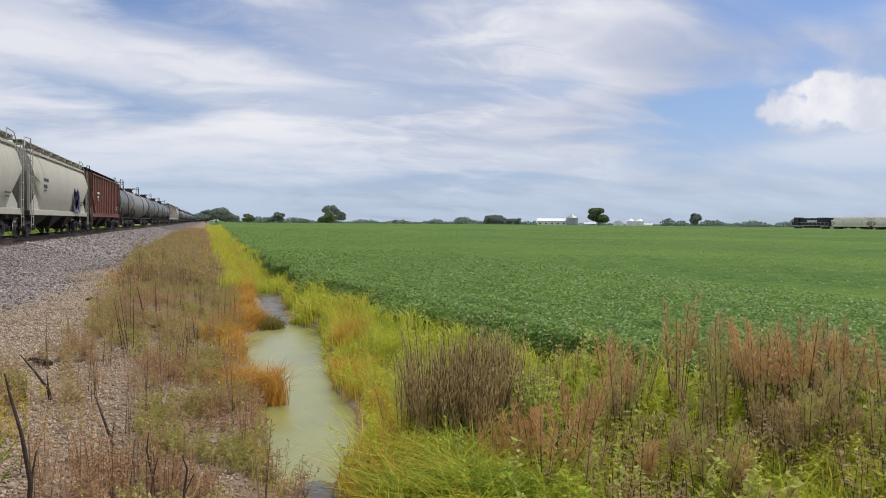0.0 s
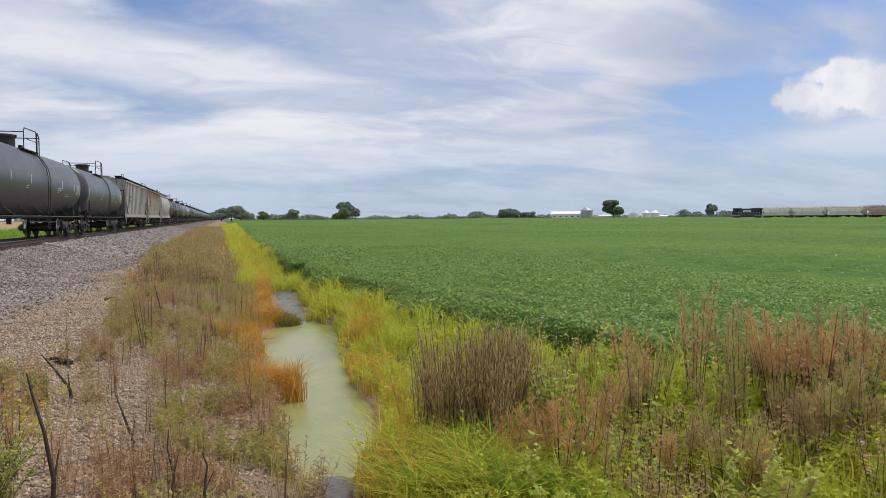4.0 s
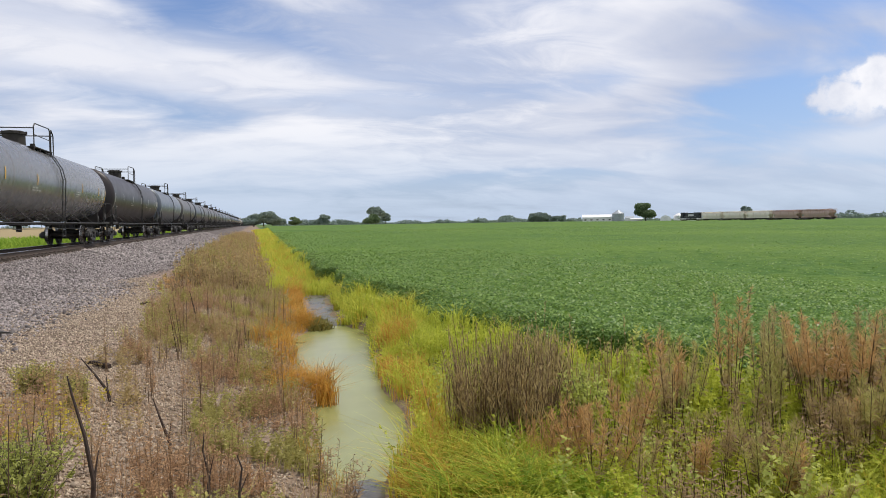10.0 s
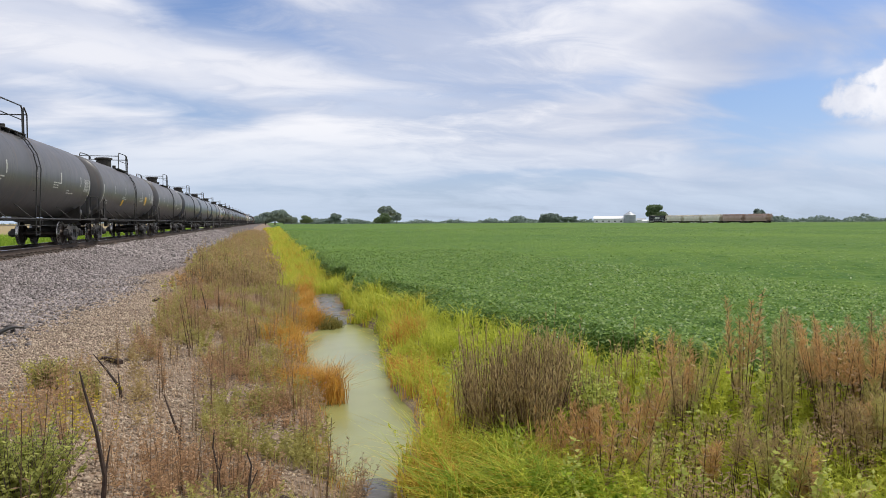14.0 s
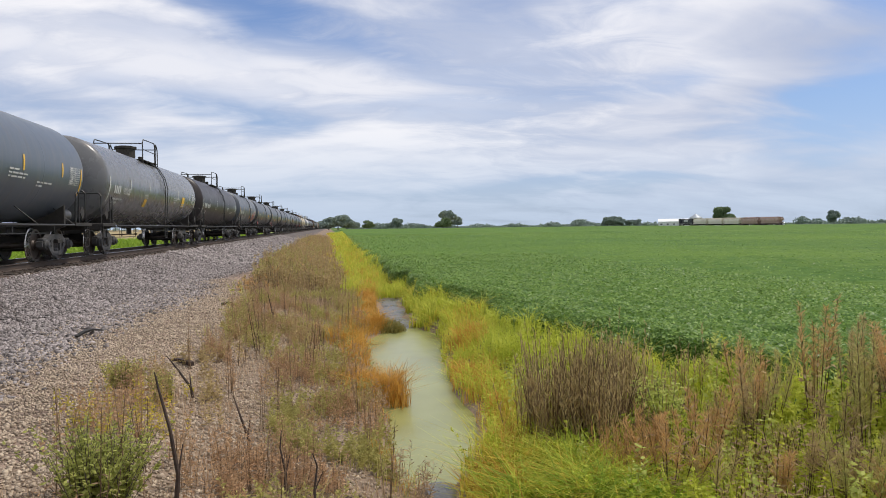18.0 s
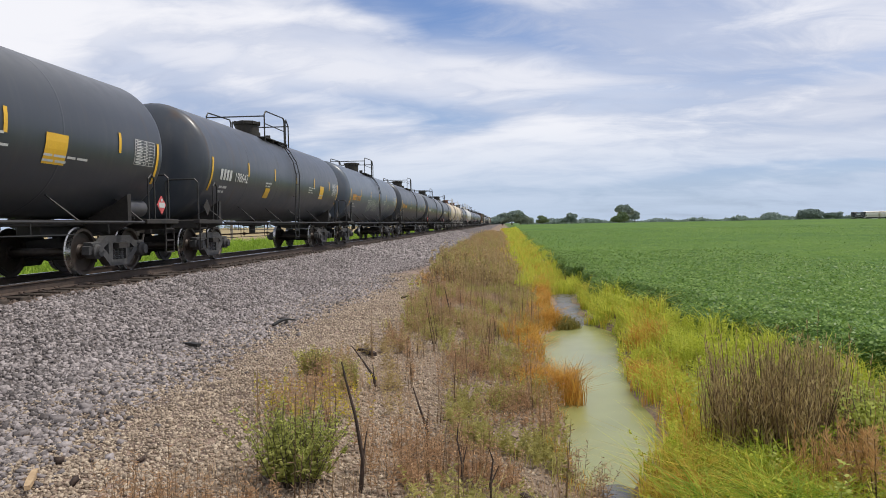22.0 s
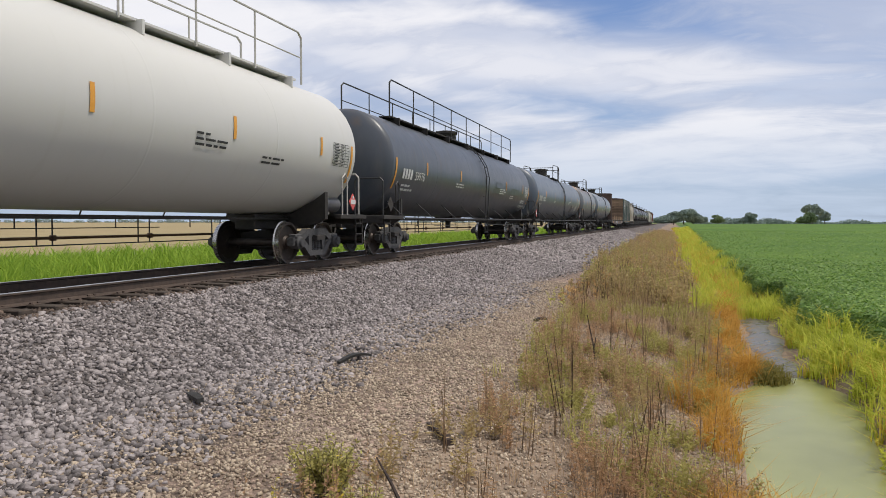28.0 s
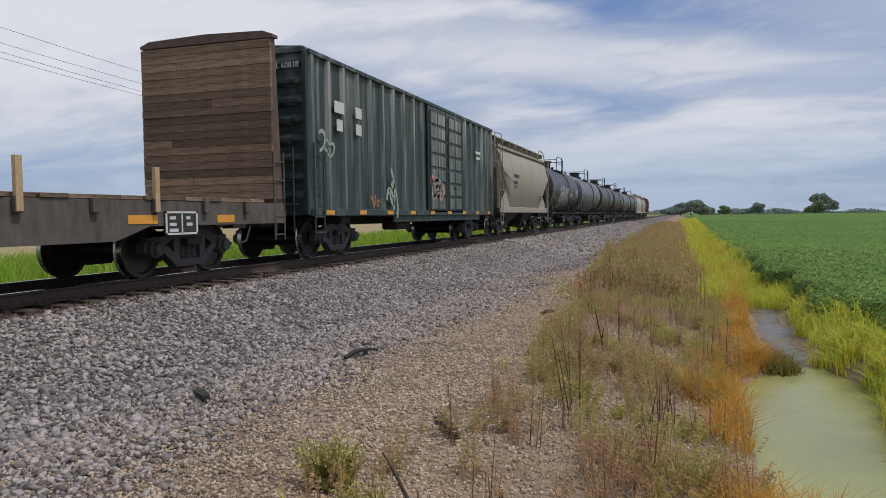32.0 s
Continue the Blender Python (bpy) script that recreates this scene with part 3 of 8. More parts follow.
def mud_sheet(y0, y1, cy, cx, half, rise):
    yy, kk = np.linspace(y0, y1, 70), np.linspace(-1, 1, 13)
    c = np.interp(yy, cy, cx)
    w = half * (1 + 0.25 * np.sin(yy * 2.1) + 0.15 * np.sin(yy * 5.3 + 1))
    X = c[:, None] + w[:, None] * kk[None]
    Y = np.repeat(yy[:, None], 13, 1)
    Zm = WATER + rise * smooth(y0, y0 + 0.5, Y) * smooth(y1, y1 - 0.5, Y) - 0.03 * (1 - smooth(y0, y0 + 0.5, Y) * smooth(y1, y1 - 0.5, Y)) + 0.015 * wobble(X, Y, 4) - 0.05 * np.abs(kk[None]) ** 4 * 1.5
    i = (np.arange(69)[:, None] * 13 + np.arange(12)[None]).ravel()
    me = np_mesh("mud", np.stack([X, Y, Zm], -1).reshape(-1, 3), np.stack([i, i + 1, i + 14, i + 13], -1), M_MUD)
    me.shade_smooth()
    return me


tagged(part("mud", mud_sheet(15.3, 25.6, [15.3, 17, 19.5, 25.6], [1.62, 1.5, 1.6, 1.75], 0.36, 0.035)), "wet dark grey mud in the drying ditch bed", "mud", kind="structure")
tagged(part("mud", mud_sheet(4.6, 6.3, [4.6, 5.6, 6.3], [0.85, 0.82, 0.80], 0.24, 0.03)), "wet dark mud at the end of the ditch pool", "mud", kind="structure")

BED_X = np.array([-14.2, -12.9, -10.75, -10.45, -7.45, -7.15, -5.2, -4.2, -3.0, -2.0, -1.2])
BED_Z = np.array([-1.02, -0.90, -0.30, -0.24, -0.24, -0.29, -0.80, -0.85, -0.87, -0.89, -1.00])


def bed_z(x, y):
    z = np.interp(x, BED_X, BED_Z)
    g = np.interp(y, GRAVEL_Y, GRAVEL_X)
    z = z - 0.35 * smooth(g - 0.1, g + 1.0, x)
    return z + 0.018 * wobble(x, y, 2.2) + 0.012 * wobble(y, x, 5.0)


def bed_material():
    # bed kept darker than its stones, painting the shade in their gaps
    m = material("ballast_bed", (0.042, 0.035, 0.033), (0.225, 0.195, 0.185), 0.95, 0, 22, 0.7, 1.0, 26, spec=0.2, distance=0.04)
    n, l = m.node_tree.nodes, m.node_tree.links
    bsdf = n["Principled BSDF"]
    grey = bsdf.inputs["Base Color"].links[0].from_socket
    tc = n.new("ShaderNodeTexCoord")
    vor = n.new("ShaderNodeTexVoronoi")
    vor.inputs["Scale"].default_value = 17.0
    l.new(tc.outputs["Object"], vor.inputs["Vector"])
    bright = n.new("ShaderNodeMapRange")
    bright.inputs["To Min"].default_value, bright.inputs["To Max"].default_value = 0.55, 1.35
    sepc = n.new("ShaderNodeSeparateColor")
    l.new(vor.outputs["Color"], sepc.inputs[0])
    l.new(sepc.outputs[0], bright.inputs["Value"])
    mul = n.new("ShaderNodeMix")
    mul.data_type, mul.blend_type = "RGBA", "MULTIPLY"
    mul.inputs["Factor"].default_value = 1.0
    l.new(grey, mul.inputs["A"])
    l.new(bright.outputs["Result"], mul.inputs["B"])
    sp = n.new("ShaderNodeSeparateXYZ")
    l.new(tc.outputs["Object"], sp.inputs[0])
    no = n.new("ShaderNodeTexNoise")
    no.inputs["Scale"].default_value, no.inputs["Detail"].default_value = 0.8, 6.0
    l.new(tc.outputs["Object"], no.inputs["Vector"])
    ad = n.new("ShaderNodeMath")
    ad.operation = "MULTIPLY_ADD"
    l.new(no.outputs["Fac"], ad.inputs[0])
    ad.inputs[1].default_value = 2.4
    l.new(sp.outputs["X"], ad.inputs[2])
    rg = n.new("ShaderNodeMapRange")
    rg.inputs["From Min"].default_value, rg.inputs["From Max"].default_value = -3.2, -1.8
    l.new(ad.outputs[0], rg.inputs["Value"])
    tint = n.new("ShaderNodeMix")
    tint.data_type, tint.blend_type = "RGBA", "MULTIPLY"
    l.new(rg.outputs["Result"], tint.inputs["Factor"])
    l.new(mul.outputs["Result"], tint.inputs["A"])
    tint.inputs["B"].default_value = (1.85, 1.58, 1.30, 1)
    l.new(tint.outputs["Result"], bsdf.inputs["Base Color"])
    return m


tagged(part("ballast_bed", sheet("ballast_bed", lines((-14.2, -12.6, 8), (-12.6, -6.9, 30), (-6.9, -1.2, 70)), lines((-60, 2, 20), (2, 45, 260), (45, 120, 80), (120, 1600, 60)), bed_z, bed_material())),
       "grey crushed stone bed under the track, tan gravel at its foot", "ballast", kind="structure")


def chips(name, count, x0, x1, y0, y1, size, zf, mat, seed, sink=0.3, near=1.0, keep=None):
    """Angular stones as one mesh of many small blocks, denser towards y0."""
    g = np.random.default_rng(seed)
    x = g.uniform(x0, x1, count)
    y = y0 + (y1 - y0) * g.uniform(0, 1, count) ** near
    if keep is not None:
        k = keep(x, y, g)
        x, y = x[k], y[k]
    n = len(x)
    base = np.array([(-1, -1, -1), (1, -1, -1), (1, 1, -1), (-1, 1, -1), (-1, -1, 1), (1, -1, 1), (1, 1, 1), (-1, 1, 1)], float)
    P = base[None] * g.uniform(0.45, 1.0, (n, 8, 3))
    s = size * g.lognormal(0, 0.27, n)
    P *= (s[:, None] * g.uniform((0.9, 0.6, 0.45), (1.5, 1.1, 0.95), (n, 3)))[:, None]
    q = g.normal(size=(n, 4)) * [1.0, 0.28, 0.28, 1.0]
    q /= np.linalg.norm(q, axis=1, keepdims=True)
    w, a, b, c = q.T
    rot = np.stack([np.stack([1 - 2 * (b * b + c * c), 2 * (a * b - c * w), 2 * (a * c + b * w)], -1),
                    np.stack([2 * (a * b + c * w), 1 - 2 * (a * a + c * c), 2 * (b * c - a * w)], -1),
                    np.stack([2 * (a * c - b * w), 2 * (b * c + a * w), 1 - 2 * (a * a + b * b)], -1)], 1)
    P = np.einsum("nij,nkj->nki", rot, P)
    P += np.stack([x, y, zf(x, y) + s * (0.6 - sink)], -1)[:, None]
    F = np.array([(0, 3, 2, 1), (4, 5, 6, 7), (0, 1, 5, 4), (1, 2, 6, 5), (2, 3, 7, 6), (3, 0, 4, 7)])
    faces = (F[None] + 8 * np.arange(n)[:, None, None]).reshape(-1, 4)
    return np_mesh(name, P.reshape(-1, 3), faces, mat)


def not_on_track(x, y, g):
    edge = -3.75 + 0.45 * wobble(x * 0, y, 0.7) + g.normal(0, 0.28, len(x))
    return ((np.abs(x - TRACK) > 1.36) | (g.uniform(0, 1, len(x)) < 0.2)) & (x < edge)


def grit_zone(x, y, g):
    gx = np.interp(y, GRAVEL_Y, GRAVEL_X)
    return (x < gx + 0.4 + 3.4 * g.uniform(0, 1, len(x)) ** 0.9) & ~((x > 0.5) & (y > 4.6))


tagged(part("ballast_stones", chips("ballast_stones", 106000, -7.55, -2.6, 3.2, 42, 0.0218, bed_z, M_STONE, 11, near=1.55, keep=not_on_track)),
       "loose grey and purplish crushed ballast stones", "ballast stones", kind="stuff")
# a strip of stones whose dark colour stands for shade by the rail
tagged(part("stained_stones", chips("stained_stones", 9000, -8.12, -7.4, 5, 60, 0.022, bed_z, M_SHADED_STAINED, 13, near=1.5, sink=0.2)),
       "rust-stained ballast stones along the rail, coloured darker for the shade there", "ballast stones", kind="stuff")
tagged(part("ballast_stones", chips("ballast_stones", 26000, -7.5, -3.0, 36, 120, 0.045, bed_z, M_STONE, 14, near=1.6, keep=not_on_track)),
       "grey crushed ballast stones further along the track", "ballast stones", kind="stuff")
tagged(part("gravel", chips("gravel", 112000, -4.8, 0.9, 3.2, 26, 0.0118, lambda x, y: np.maximum(bed_z(x, y), ground_z(x, y)), M_GRIT, 12, near=1.5, keep=grit_zone)),
       "tan and pinkish fine gravel at the foot of the ballast", "gravel", kind="stuff")

tagged(part("ballast_stones", chips("ballast_stones", 12000, -7.55, -2.6, -9, 3.25, 0.027, bed_z, M_STONE, 15, keep=not_on_track)),
       "loose grey crushed ballast stones", "ballast stones", kind="stuff")
tagged(part("gravel", chips("gravel", 9000, -4.8, 0.9, -9, 3.25, 0.0135, lambda x, y: np.maximum(bed_z(x, y), ground_z(x, y)), M_GRIT, 16, keep=grit_zone)),
       "tan and pinkish fine gravel at the foot of the ballast", "gravel", kind="stuff")

# the near track
track = tagged(new("railway_track"), "single straight railway track on timber sleepers", "railway track", kind="structure")


def rail_mesh(y0, y1):
    half = [(0.0, 0.0), (0.030, -0.001), (0.036, -0.008), (0.036, -0.030), (0.009, -0.045), (0.009, -0.145), (0.070, -0.165), (0.076, -0.180)]
    outline = half + [(-u, v) for u, v in reversed(half[1:])]
    bm = bmesh.new()
    loft(bm, [[(u, y, v) for u, v in outline] for y in (y0, y1)], caps=True)
    for f in bm.faces:
        c = f.calc_center_median()
        f.material_index = 1 if c.z > -0.006 else 0
    return finish("rail", bm, [M_RAIL, M_RAILTOP])


rail = rail_mesh(-80, 1700)
for side, label in ((0.7525, "rusty steel rail with a polished head"), (-0.7525, "")):
    part("rail", rail, None, track, label, at=pose(TRACK + side, 0, 0))


def tie_mesh():
    bm = bmesh.new()
    box(bm, (0, 0, -0.27), (2.60, 0.23, 0.18), 0.012)
    for s in (0.7525, -0.7525):
        box(bm, (s, 0, -0.178), (0.36, 0.19, 0.016), 0.003, slot=1)
        for d in (0.1, -0.1):
            box(bm, (s + d, 0.06, -0.165), (0.03, 0.03, 0.03), slot=1)
            box(bm, (s + d, -0.06, -0.165), (0.03, 0.03, 0.03), slot=1)
    return finish("sleeper", bm, [M_TIE, M_RAIL])


tie = tie_mesh()
rnd = random.Random(5)
for k in range(260):
    part("sleeper", tie, None, track, at=pose(TRACK + rnd.uniform(-0.05, 0.05), 3 + k * 0.52, rnd.uniform(-0.008, 0.004), 0, 0, rnd.uniform(-0.9, 0.9)))
bm = bmesh.new()
for k in range(400):
    box(bm, (TRACK, 3 + (260 + k) * 0.52, -0.27), (2.6, 0.23, 0.18))
for k in range(80):
    box(bm, (TRACK, 2.48 - k * 0.52, -0.27), (2.6, 0.23, 0.18))
tagged(part("sleepers", bm, M_TIE, track), kind="stuff")


M_FLATSTEEL = material("grimy_flatcar_steel", (0.05, 0.043, 0.038), (0.14, 0.12, 0.105), 0.8, 0, 8, 0.8, 0.25, 24, stretch=(1, 1, 0.4))


# ---- railcars: y along the track (front at -y), x across, z up from the rail top ----
def lathe(bm, profile, seg, axis="y", centre=(0, 0, 0), slot=0, caps=True):
    """profile: (along, radius) pairs turned round an axis through centre."""
    rings = []
    for a, r in profile:
        ring = []
        for k in range(seg):
            u, v = r * math.cos(math.tau * k / seg), r * math.sin(math.tau * k / seg)
            p = {"y": (u, a, v), "x": (a, u, v), "z": (u, v, a)}[axis]
            ring.append((p[0] + centre[0], p[1] + centre[1], p[2] + centre[2]))
        rings.append(ring)
    loft(bm, rings, slot, caps)


def wheelset_mesh():
    bm = bmesh.new()
    for s in (1, -1):
        prof = [(0.66, 0.03), (0.66, 0.13), (0.69, 0.15), (0.715, 0.36), (0.680, 0.40), (0.680, 0.480), (0.700, 0.486), (0.718, 0.462), (0.82, 0.453), (0.82, 0.40), (0.765, 0.37), (0.75, 0.16), (0.80, 0.13), (0.80, 0.03)]
        lathe(bm, [(s * a, r) for a, r in prof], 32, "x", (0, 0, 0.457))
    rod(bm, (-1.0, 0, 0.457), (1.0, 0, 0.457), 0.085, 12)
    for f in bm.faces:
        c = f.calc_center_median()
        r = math.hypot(c.y, c.z - 0.457)
        if r > 0.45 and 0.69 < abs(c.x) < 0.83:
            f.material_index = 1
    return finish("wheelset", bm, [M_WHEEL, M_TREAD], 35)


def side_frame_mesh():
    bm = bmesh.new()
    lay = lambda u, v, w: (w, u, v)
    plate(bm, [(-1.10, 0.56), (-0.62, 0.66), (-0.45, 0.76), (0.45, 0.76), (0.62, 0.66), (1.10, 0.56), (1.12, 0.40), (0.74, 0.44), (0.44, 0.60), (-0.44, 0.60), (-0.74, 0.44), (-1.12, 0.40)], 0.15, lay)
    plate(bm, [(-0.74, 0.46), (-0.36, 0.15), (0.36, 0.15), (0.74, 0.46), (0.58, 0.50), (0.28, 0.27), (-0.28, 0.27), (-0.58, 0.50)], 0.17, lay)
    for s in (1, -1):
        plate(bm, [(s * 0.40, 0.22), (s * 0.27, 0.22), (s * 0.25, 0.64), (s * 0.42, 0.64)], 0.16, lay)
        lathe(bm, [(-0.08, 0.14), (0.12, 0.15), (0.15, 0.11), (0.20, 0.10)], 14, "x", (0, s * 0.89, 0.457))
        box(bm, (0, s * 0.89, 0.60), (0.19, 0.30, 0.09), 0.02)
        for d in (0.07, -0.07):
            box(bm, (0.2, s * 0.89 + d, 0.457), (0.02, 0.03, 0.03))
    return finish("side_frame", bm, M_TRUCK, 40)


def spring_mesh():
    bm = bmesh.new()
    for y in (-0.16, 0.0, 0.16):
        for k in range(6):
            lathe(bm, [(0.27 + k * 0.042, 0.058), (0.292 + k * 0.042, 0.072), (0.308 + k * 0.042, 0.058)], 10, "z", (0, y, 0))
    return finish("spring_nest", bm, M_SPRING, 40)


def bolster_mesh():
    bm = bmesh.new()
    loft(bm, [[(x, -w, z0), (x, w, z0), (x, w, z1), (x, -w, z1)] for x, w, z0, z1 in ((-1.16, 0.19, 0.50, 0.60), (-0.8, 0.2, 0.47, 0.66), (-0.3, 0.22, 0.40, 0.72), (0.3, 0.22, 0.40, 0.72), (0.8, 0.2, 0.47, 0.66), (1.16, 0.19, 0.50, 0.60))])
    lathe(bm, [(0.70, 0.24), (0.80, 0.22)], 16, "z")
    for s in (1, -1):
        pipe(bm, [(-0.75, s * 0.45, 0.32), (0.75, s * 0.45, 0.32)], 0.04, 8)
        box(bm, (0.75, s * 0.42, 0.40), (0.10, 0.09, 0.34), 0.02)
        box(bm, (-0.75, s * 0.42, 0.40), (0.10, 0.09, 0.34), 0.02)
    return finish("truck", bm, M_UNDER, 40)


def coupler_mesh():
    bm = bmesh.new()
    box(bm, (0, 0.45, 0.86), (0.16, 0.9, 0.18), 0.02)
    plate(bm, [(-0.16, -0.02), (-0.05, -0.14), (0.10, -0.12), (0.18, 0.0), (0.14, 0.20), (-0.14, 0.22)], 0.28, lambda u, v, w: (u, v, 0.86 + w))
    pipe(bm, [(0.25, 0.2, 0.75), (0.27, 0.0, 0.45), (0.2, -0.2, 0.40)], 0.025, 6)
    pipe(bm, [(-1.2, 0.45, 0.92), (-0.3, 0.35, 0.85), (0.1, 0.3, 1.0)], 0.018, 6)
    return finish("coupler", bm, M_UNDER, 40)


WHEELSET, SIDE_FRAME, SPRINGS, BOLSTER, COUPLER = wheelset_mesh(), side_frame_mesh(), spring_mesh(), bolster_mesh(), coupler_mesh()
RUN = []            # every railcar with the place of its middle at the clip's start
SPEED = 26.0


def running_gear(car, L, inset=2.45):
    for s in (1, -1):
        t = part("truck", BOLSTER, None, car, at=pose(0, s * (L / 2 - inset), 0))
        for q in (1, -1):
            part("wheelset", WHEELSET, None, t, at=pose(0, q * 0.89, 0))
            part("side_frame", SIDE_FRAME, None, t, at=pose(q * 0.98, 0, 0, 0, 0, 0 if q > 0 else 180))
            tagged(part("spring_nest", SPRINGS, None, t, at=pose(q * 0.98, 0, 0)), kind="stuff")
        part("coupler", COUPLER, None, car, at=pose(0, s * (L / 2 - 0.02), 0, 0, 0, 0 if s < 0 else 180))


def railcar(name, S0, S1, label, category, group, x=TRACK, speed=SPEED):
    car = tagged(new(name), label, category, group)
    RUN.append((car, x, (S0 + S1) / 2, speed))
    return car, S1 - S0


TANK_Z, TANK_R = 2.61, 1.50


def shell_patch(bm, y0, y1, a0, a1, r, slot=0, steps=6, side=1, centre=TANK_Z):
    """A thin curved strip on the tank's skin; angles in degrees up from level on one side."""
    row = []
    for k in range(steps + 1):
        a = radians(a0 + (a1 - a0) * k / steps)
        row.append([(side * r * math.cos(a), y, centre + r * math.sin(a)) for y in (y0, y1)])
    vs = [[bm.verts.new(p) for p in pair] for pair in row]
    for a, b in zip(vs, vs[1:]):
        bm.faces.new((a[0], a[1], b[1], b[0])).material_index = slot


def skin_at(y, z, r, tall):
    """Where flat letters of some height stand against the tank's round side, their base line at z."""
    a = math.asin((z + tall / 2 - TANK_Z) / r)
    out, up = Vector((math.cos(a), 0, math.sin(a))), Vector((-math.sin(a), 0, math.cos(a)))
    at = Vector((0, y, TANK_Z)) + out * (r + 0.008) - up * tall / 2
    return Matrix(((0, up.x, out.x, at.x), (1, up.y, out.y, at.y), (0, up.z, out.z, at.z), (0, 0, 0, 1)))


def bars(bm, y, z, r, rows, height, gap, rng, side=1):
    """Lines of unreadable small print on the tank."""
    for k in range(rows):
        a = math.degrees(math.asin(max(-0.95, min(0.95, (z - k * (height + gap) - TANK_Z) / r))))
        b = math.degrees(math.asin(max(-0.95, min(0.95, (z - k * (height + gap) - height - TANK_Z) / r))))
        at = y
        for _ in range(rng.randint(2, 4)):
            w = rng.uniform(0.10, 0.34)
            shell_patch(bm, at, at + w, b, a, r, steps=1, side=side)
            at += w + 0.05


def tank_car(S0, S1, paint, label, seed, marks=M_PALEMARK, number="", ink=None, platform="centre", band=None, print_box=True, graffiti=(), placard=False, rails=None, r=TANK_R, yellow_plate=False, valve=True, lattice=False, owner="", patches=(), tag=None, words=()):
    car, L = railcar("tank_car", S0, S1, label, "tank car", "freight train cars")
    rng = random.Random(seed)
    Lt = L - 1.9
    a, h = Lt / 2 + 0.03, 0.44
    rails = rails or M_RAILPIPE
    zc = TANK_Z
    # the shell with domed ends and welded seams
    prof = [(-a + h * d, r * q) for d, q in ((0.0, 0.02), (0.03, 0.28), (0.10, 0.48), (0.22, 0.66), (0.36, 0.79), (0.52, 0.89), (0.68, 0.955), (0.84, 0.99), (1.0, 1.0))]
    prof = prof + [(-a + h + 0.05, r), (a - h - 0.05, r)] + [(-y, q) for y, q in reversed(prof)]
    bm = bmesh.new()
    lathe(bm, prof, 44, "y", (0, 0, zc))
    tank = part("tank", bm, PAINT[paint], car, smooth=28)
    for k in range(1, 5):
        y = -a + h + (2 * a - 2 * h) * k / 5
        bm = bmesh.new()
        lathe(bm, [(y - 0.03, r + 0.0005), (y - 0.015, r + 0.003), (y + 0.015, r + 0.003), (y + 0.03, r + 0.0005)], 44, "y", (0, 0, zc), caps=False)
        part("weld_seam", bm, PAINT[paint], tank, smooth=50)
    for text, y, z, size in words:
        part("lettering", lettering(text, size, M_STENCIL), None, car, at=skin_at(y, z, r, size * 0.72))
    running_gear(car, L)
    for s in (1, -1):
        # stub sill, saddle, end platform with its rail and steps
        bm = bmesh.new()
        box(bm, (0, s * (L / 2 - 2.2), 0.92), (0.50, 3.2, 0.34), 0.02)
        part("sill", bm, M_UNDER, car)
        bm = bmesh.new()
        box(bm, (0, s * (L / 2 - 0.72), 0.98), (2.8, 0.16, 0.22), 0.02)
        part("end_beam", bm, M_UNDER, car)
        bm = bmesh.new()
        loft(bm, [[(x, s * (L / 2 - 2.52), z0), (x, s * (L / 2 - 2.38), z0), (x, s * (L / 2 - 2.38), z1), (x, s * (L / 2 - 2.52), z1)] for x, z0, z1 in ((-1.30, 0.98, 1.60), (-1.0, 0.86, 1.40), (-0.4, 0.80, 1.1), (0.4, 0.80, 1.1), (1.0, 0.86, 1.40), (1.30, 0.98, 1.60))])
        plate(bm, [(0.0, 1.05), (0.55, 1.05), (0.10, 1.45), (0.0, 1.55)], 0.5, lambda u, v, w: (w, s * (a - 0.45 - u), v))
        part("saddle", bm, M_UNDER, car)
        bm = bmesh.new()
        box(bm, (0, s * (L / 2 - 0.98), 1.08), (2.9, 0.42, 0.04))
        for q in (1, -1):
            box(bm, (q * 1.42, s * (L / 2 - 1.35), 1.04), (0.16, 1.5, 0.10), 0.01)
        part("end_platform", bm, M_UNDER, car)
        e = s * (L / 2 - 0.82)
        for q in (1, -1):
            bm = bmesh.new()
            pipe(bm, [(q * 1.38, e, 1.08), (q * 1.38, e, 2.02), (q * 1.30, e, 2.10), (q * 0.62, e, 2.10), (q * 0.55, e, 2.03), (q * 0.55, e, 1.08)], 0.022)
            part("end_rail", bm, rails, car)
            bm = bmesh.new()
            pipe(bm, [(q * 1.44, s * (L / 2 - 1.9), 1.08), (q * 1.44, s * (L / 2 - 1.9), 1.95), (q * 1.44, s * (L / 2 - 1.75), 2.05), (q * 1.44, s * (L / 2 - 1.62), 1.95), (q * 1.44, s * (L / 2 - 1.62), 1.08)], 0.018)
            part("grab_rail", bm, rails, car)
        for q in (1, -1):
            bm = bmesh.new()
            y0 = s * (L / 2 - 0.95)
            for d in (-0.2, 0.2):
                box(bm, (q * 1.44, y0 + d, 0.72), (0.03, 0.03, 0.75))
            for z in (0.36, 0.62, 0.88):
                box(bm, (q * 1.44, y0, z), (0.03, 0.44, 0.03))
            part("step", bm, M_UNDER, car)
    # rails along both sides with their hangers
    b = Lt / 2 - 1.3
    for q in ((-1,) if not valve else (1, -1)):
        bm = bmesh.new()
        pipe(bm, [(q * 1.50, -b, 1.02), (q * 1.50, b, 1.02)], 0.028, 8)
        m = max(4, int(2 * b / 2.3))
        for k in range(m + 1):
            y = -b + 2 * b * k / m
            ang = radians(-48)
            pipe(bm, [(q * 1.50, y, 1.02), (q * (r * math.cos(ang)), y - 0.25, zc + r * math.sin(ang) + 0.02)], 0.016, 5)
        for k in range(m):
            y = -b + 2 * b * (k + 0.4) / m
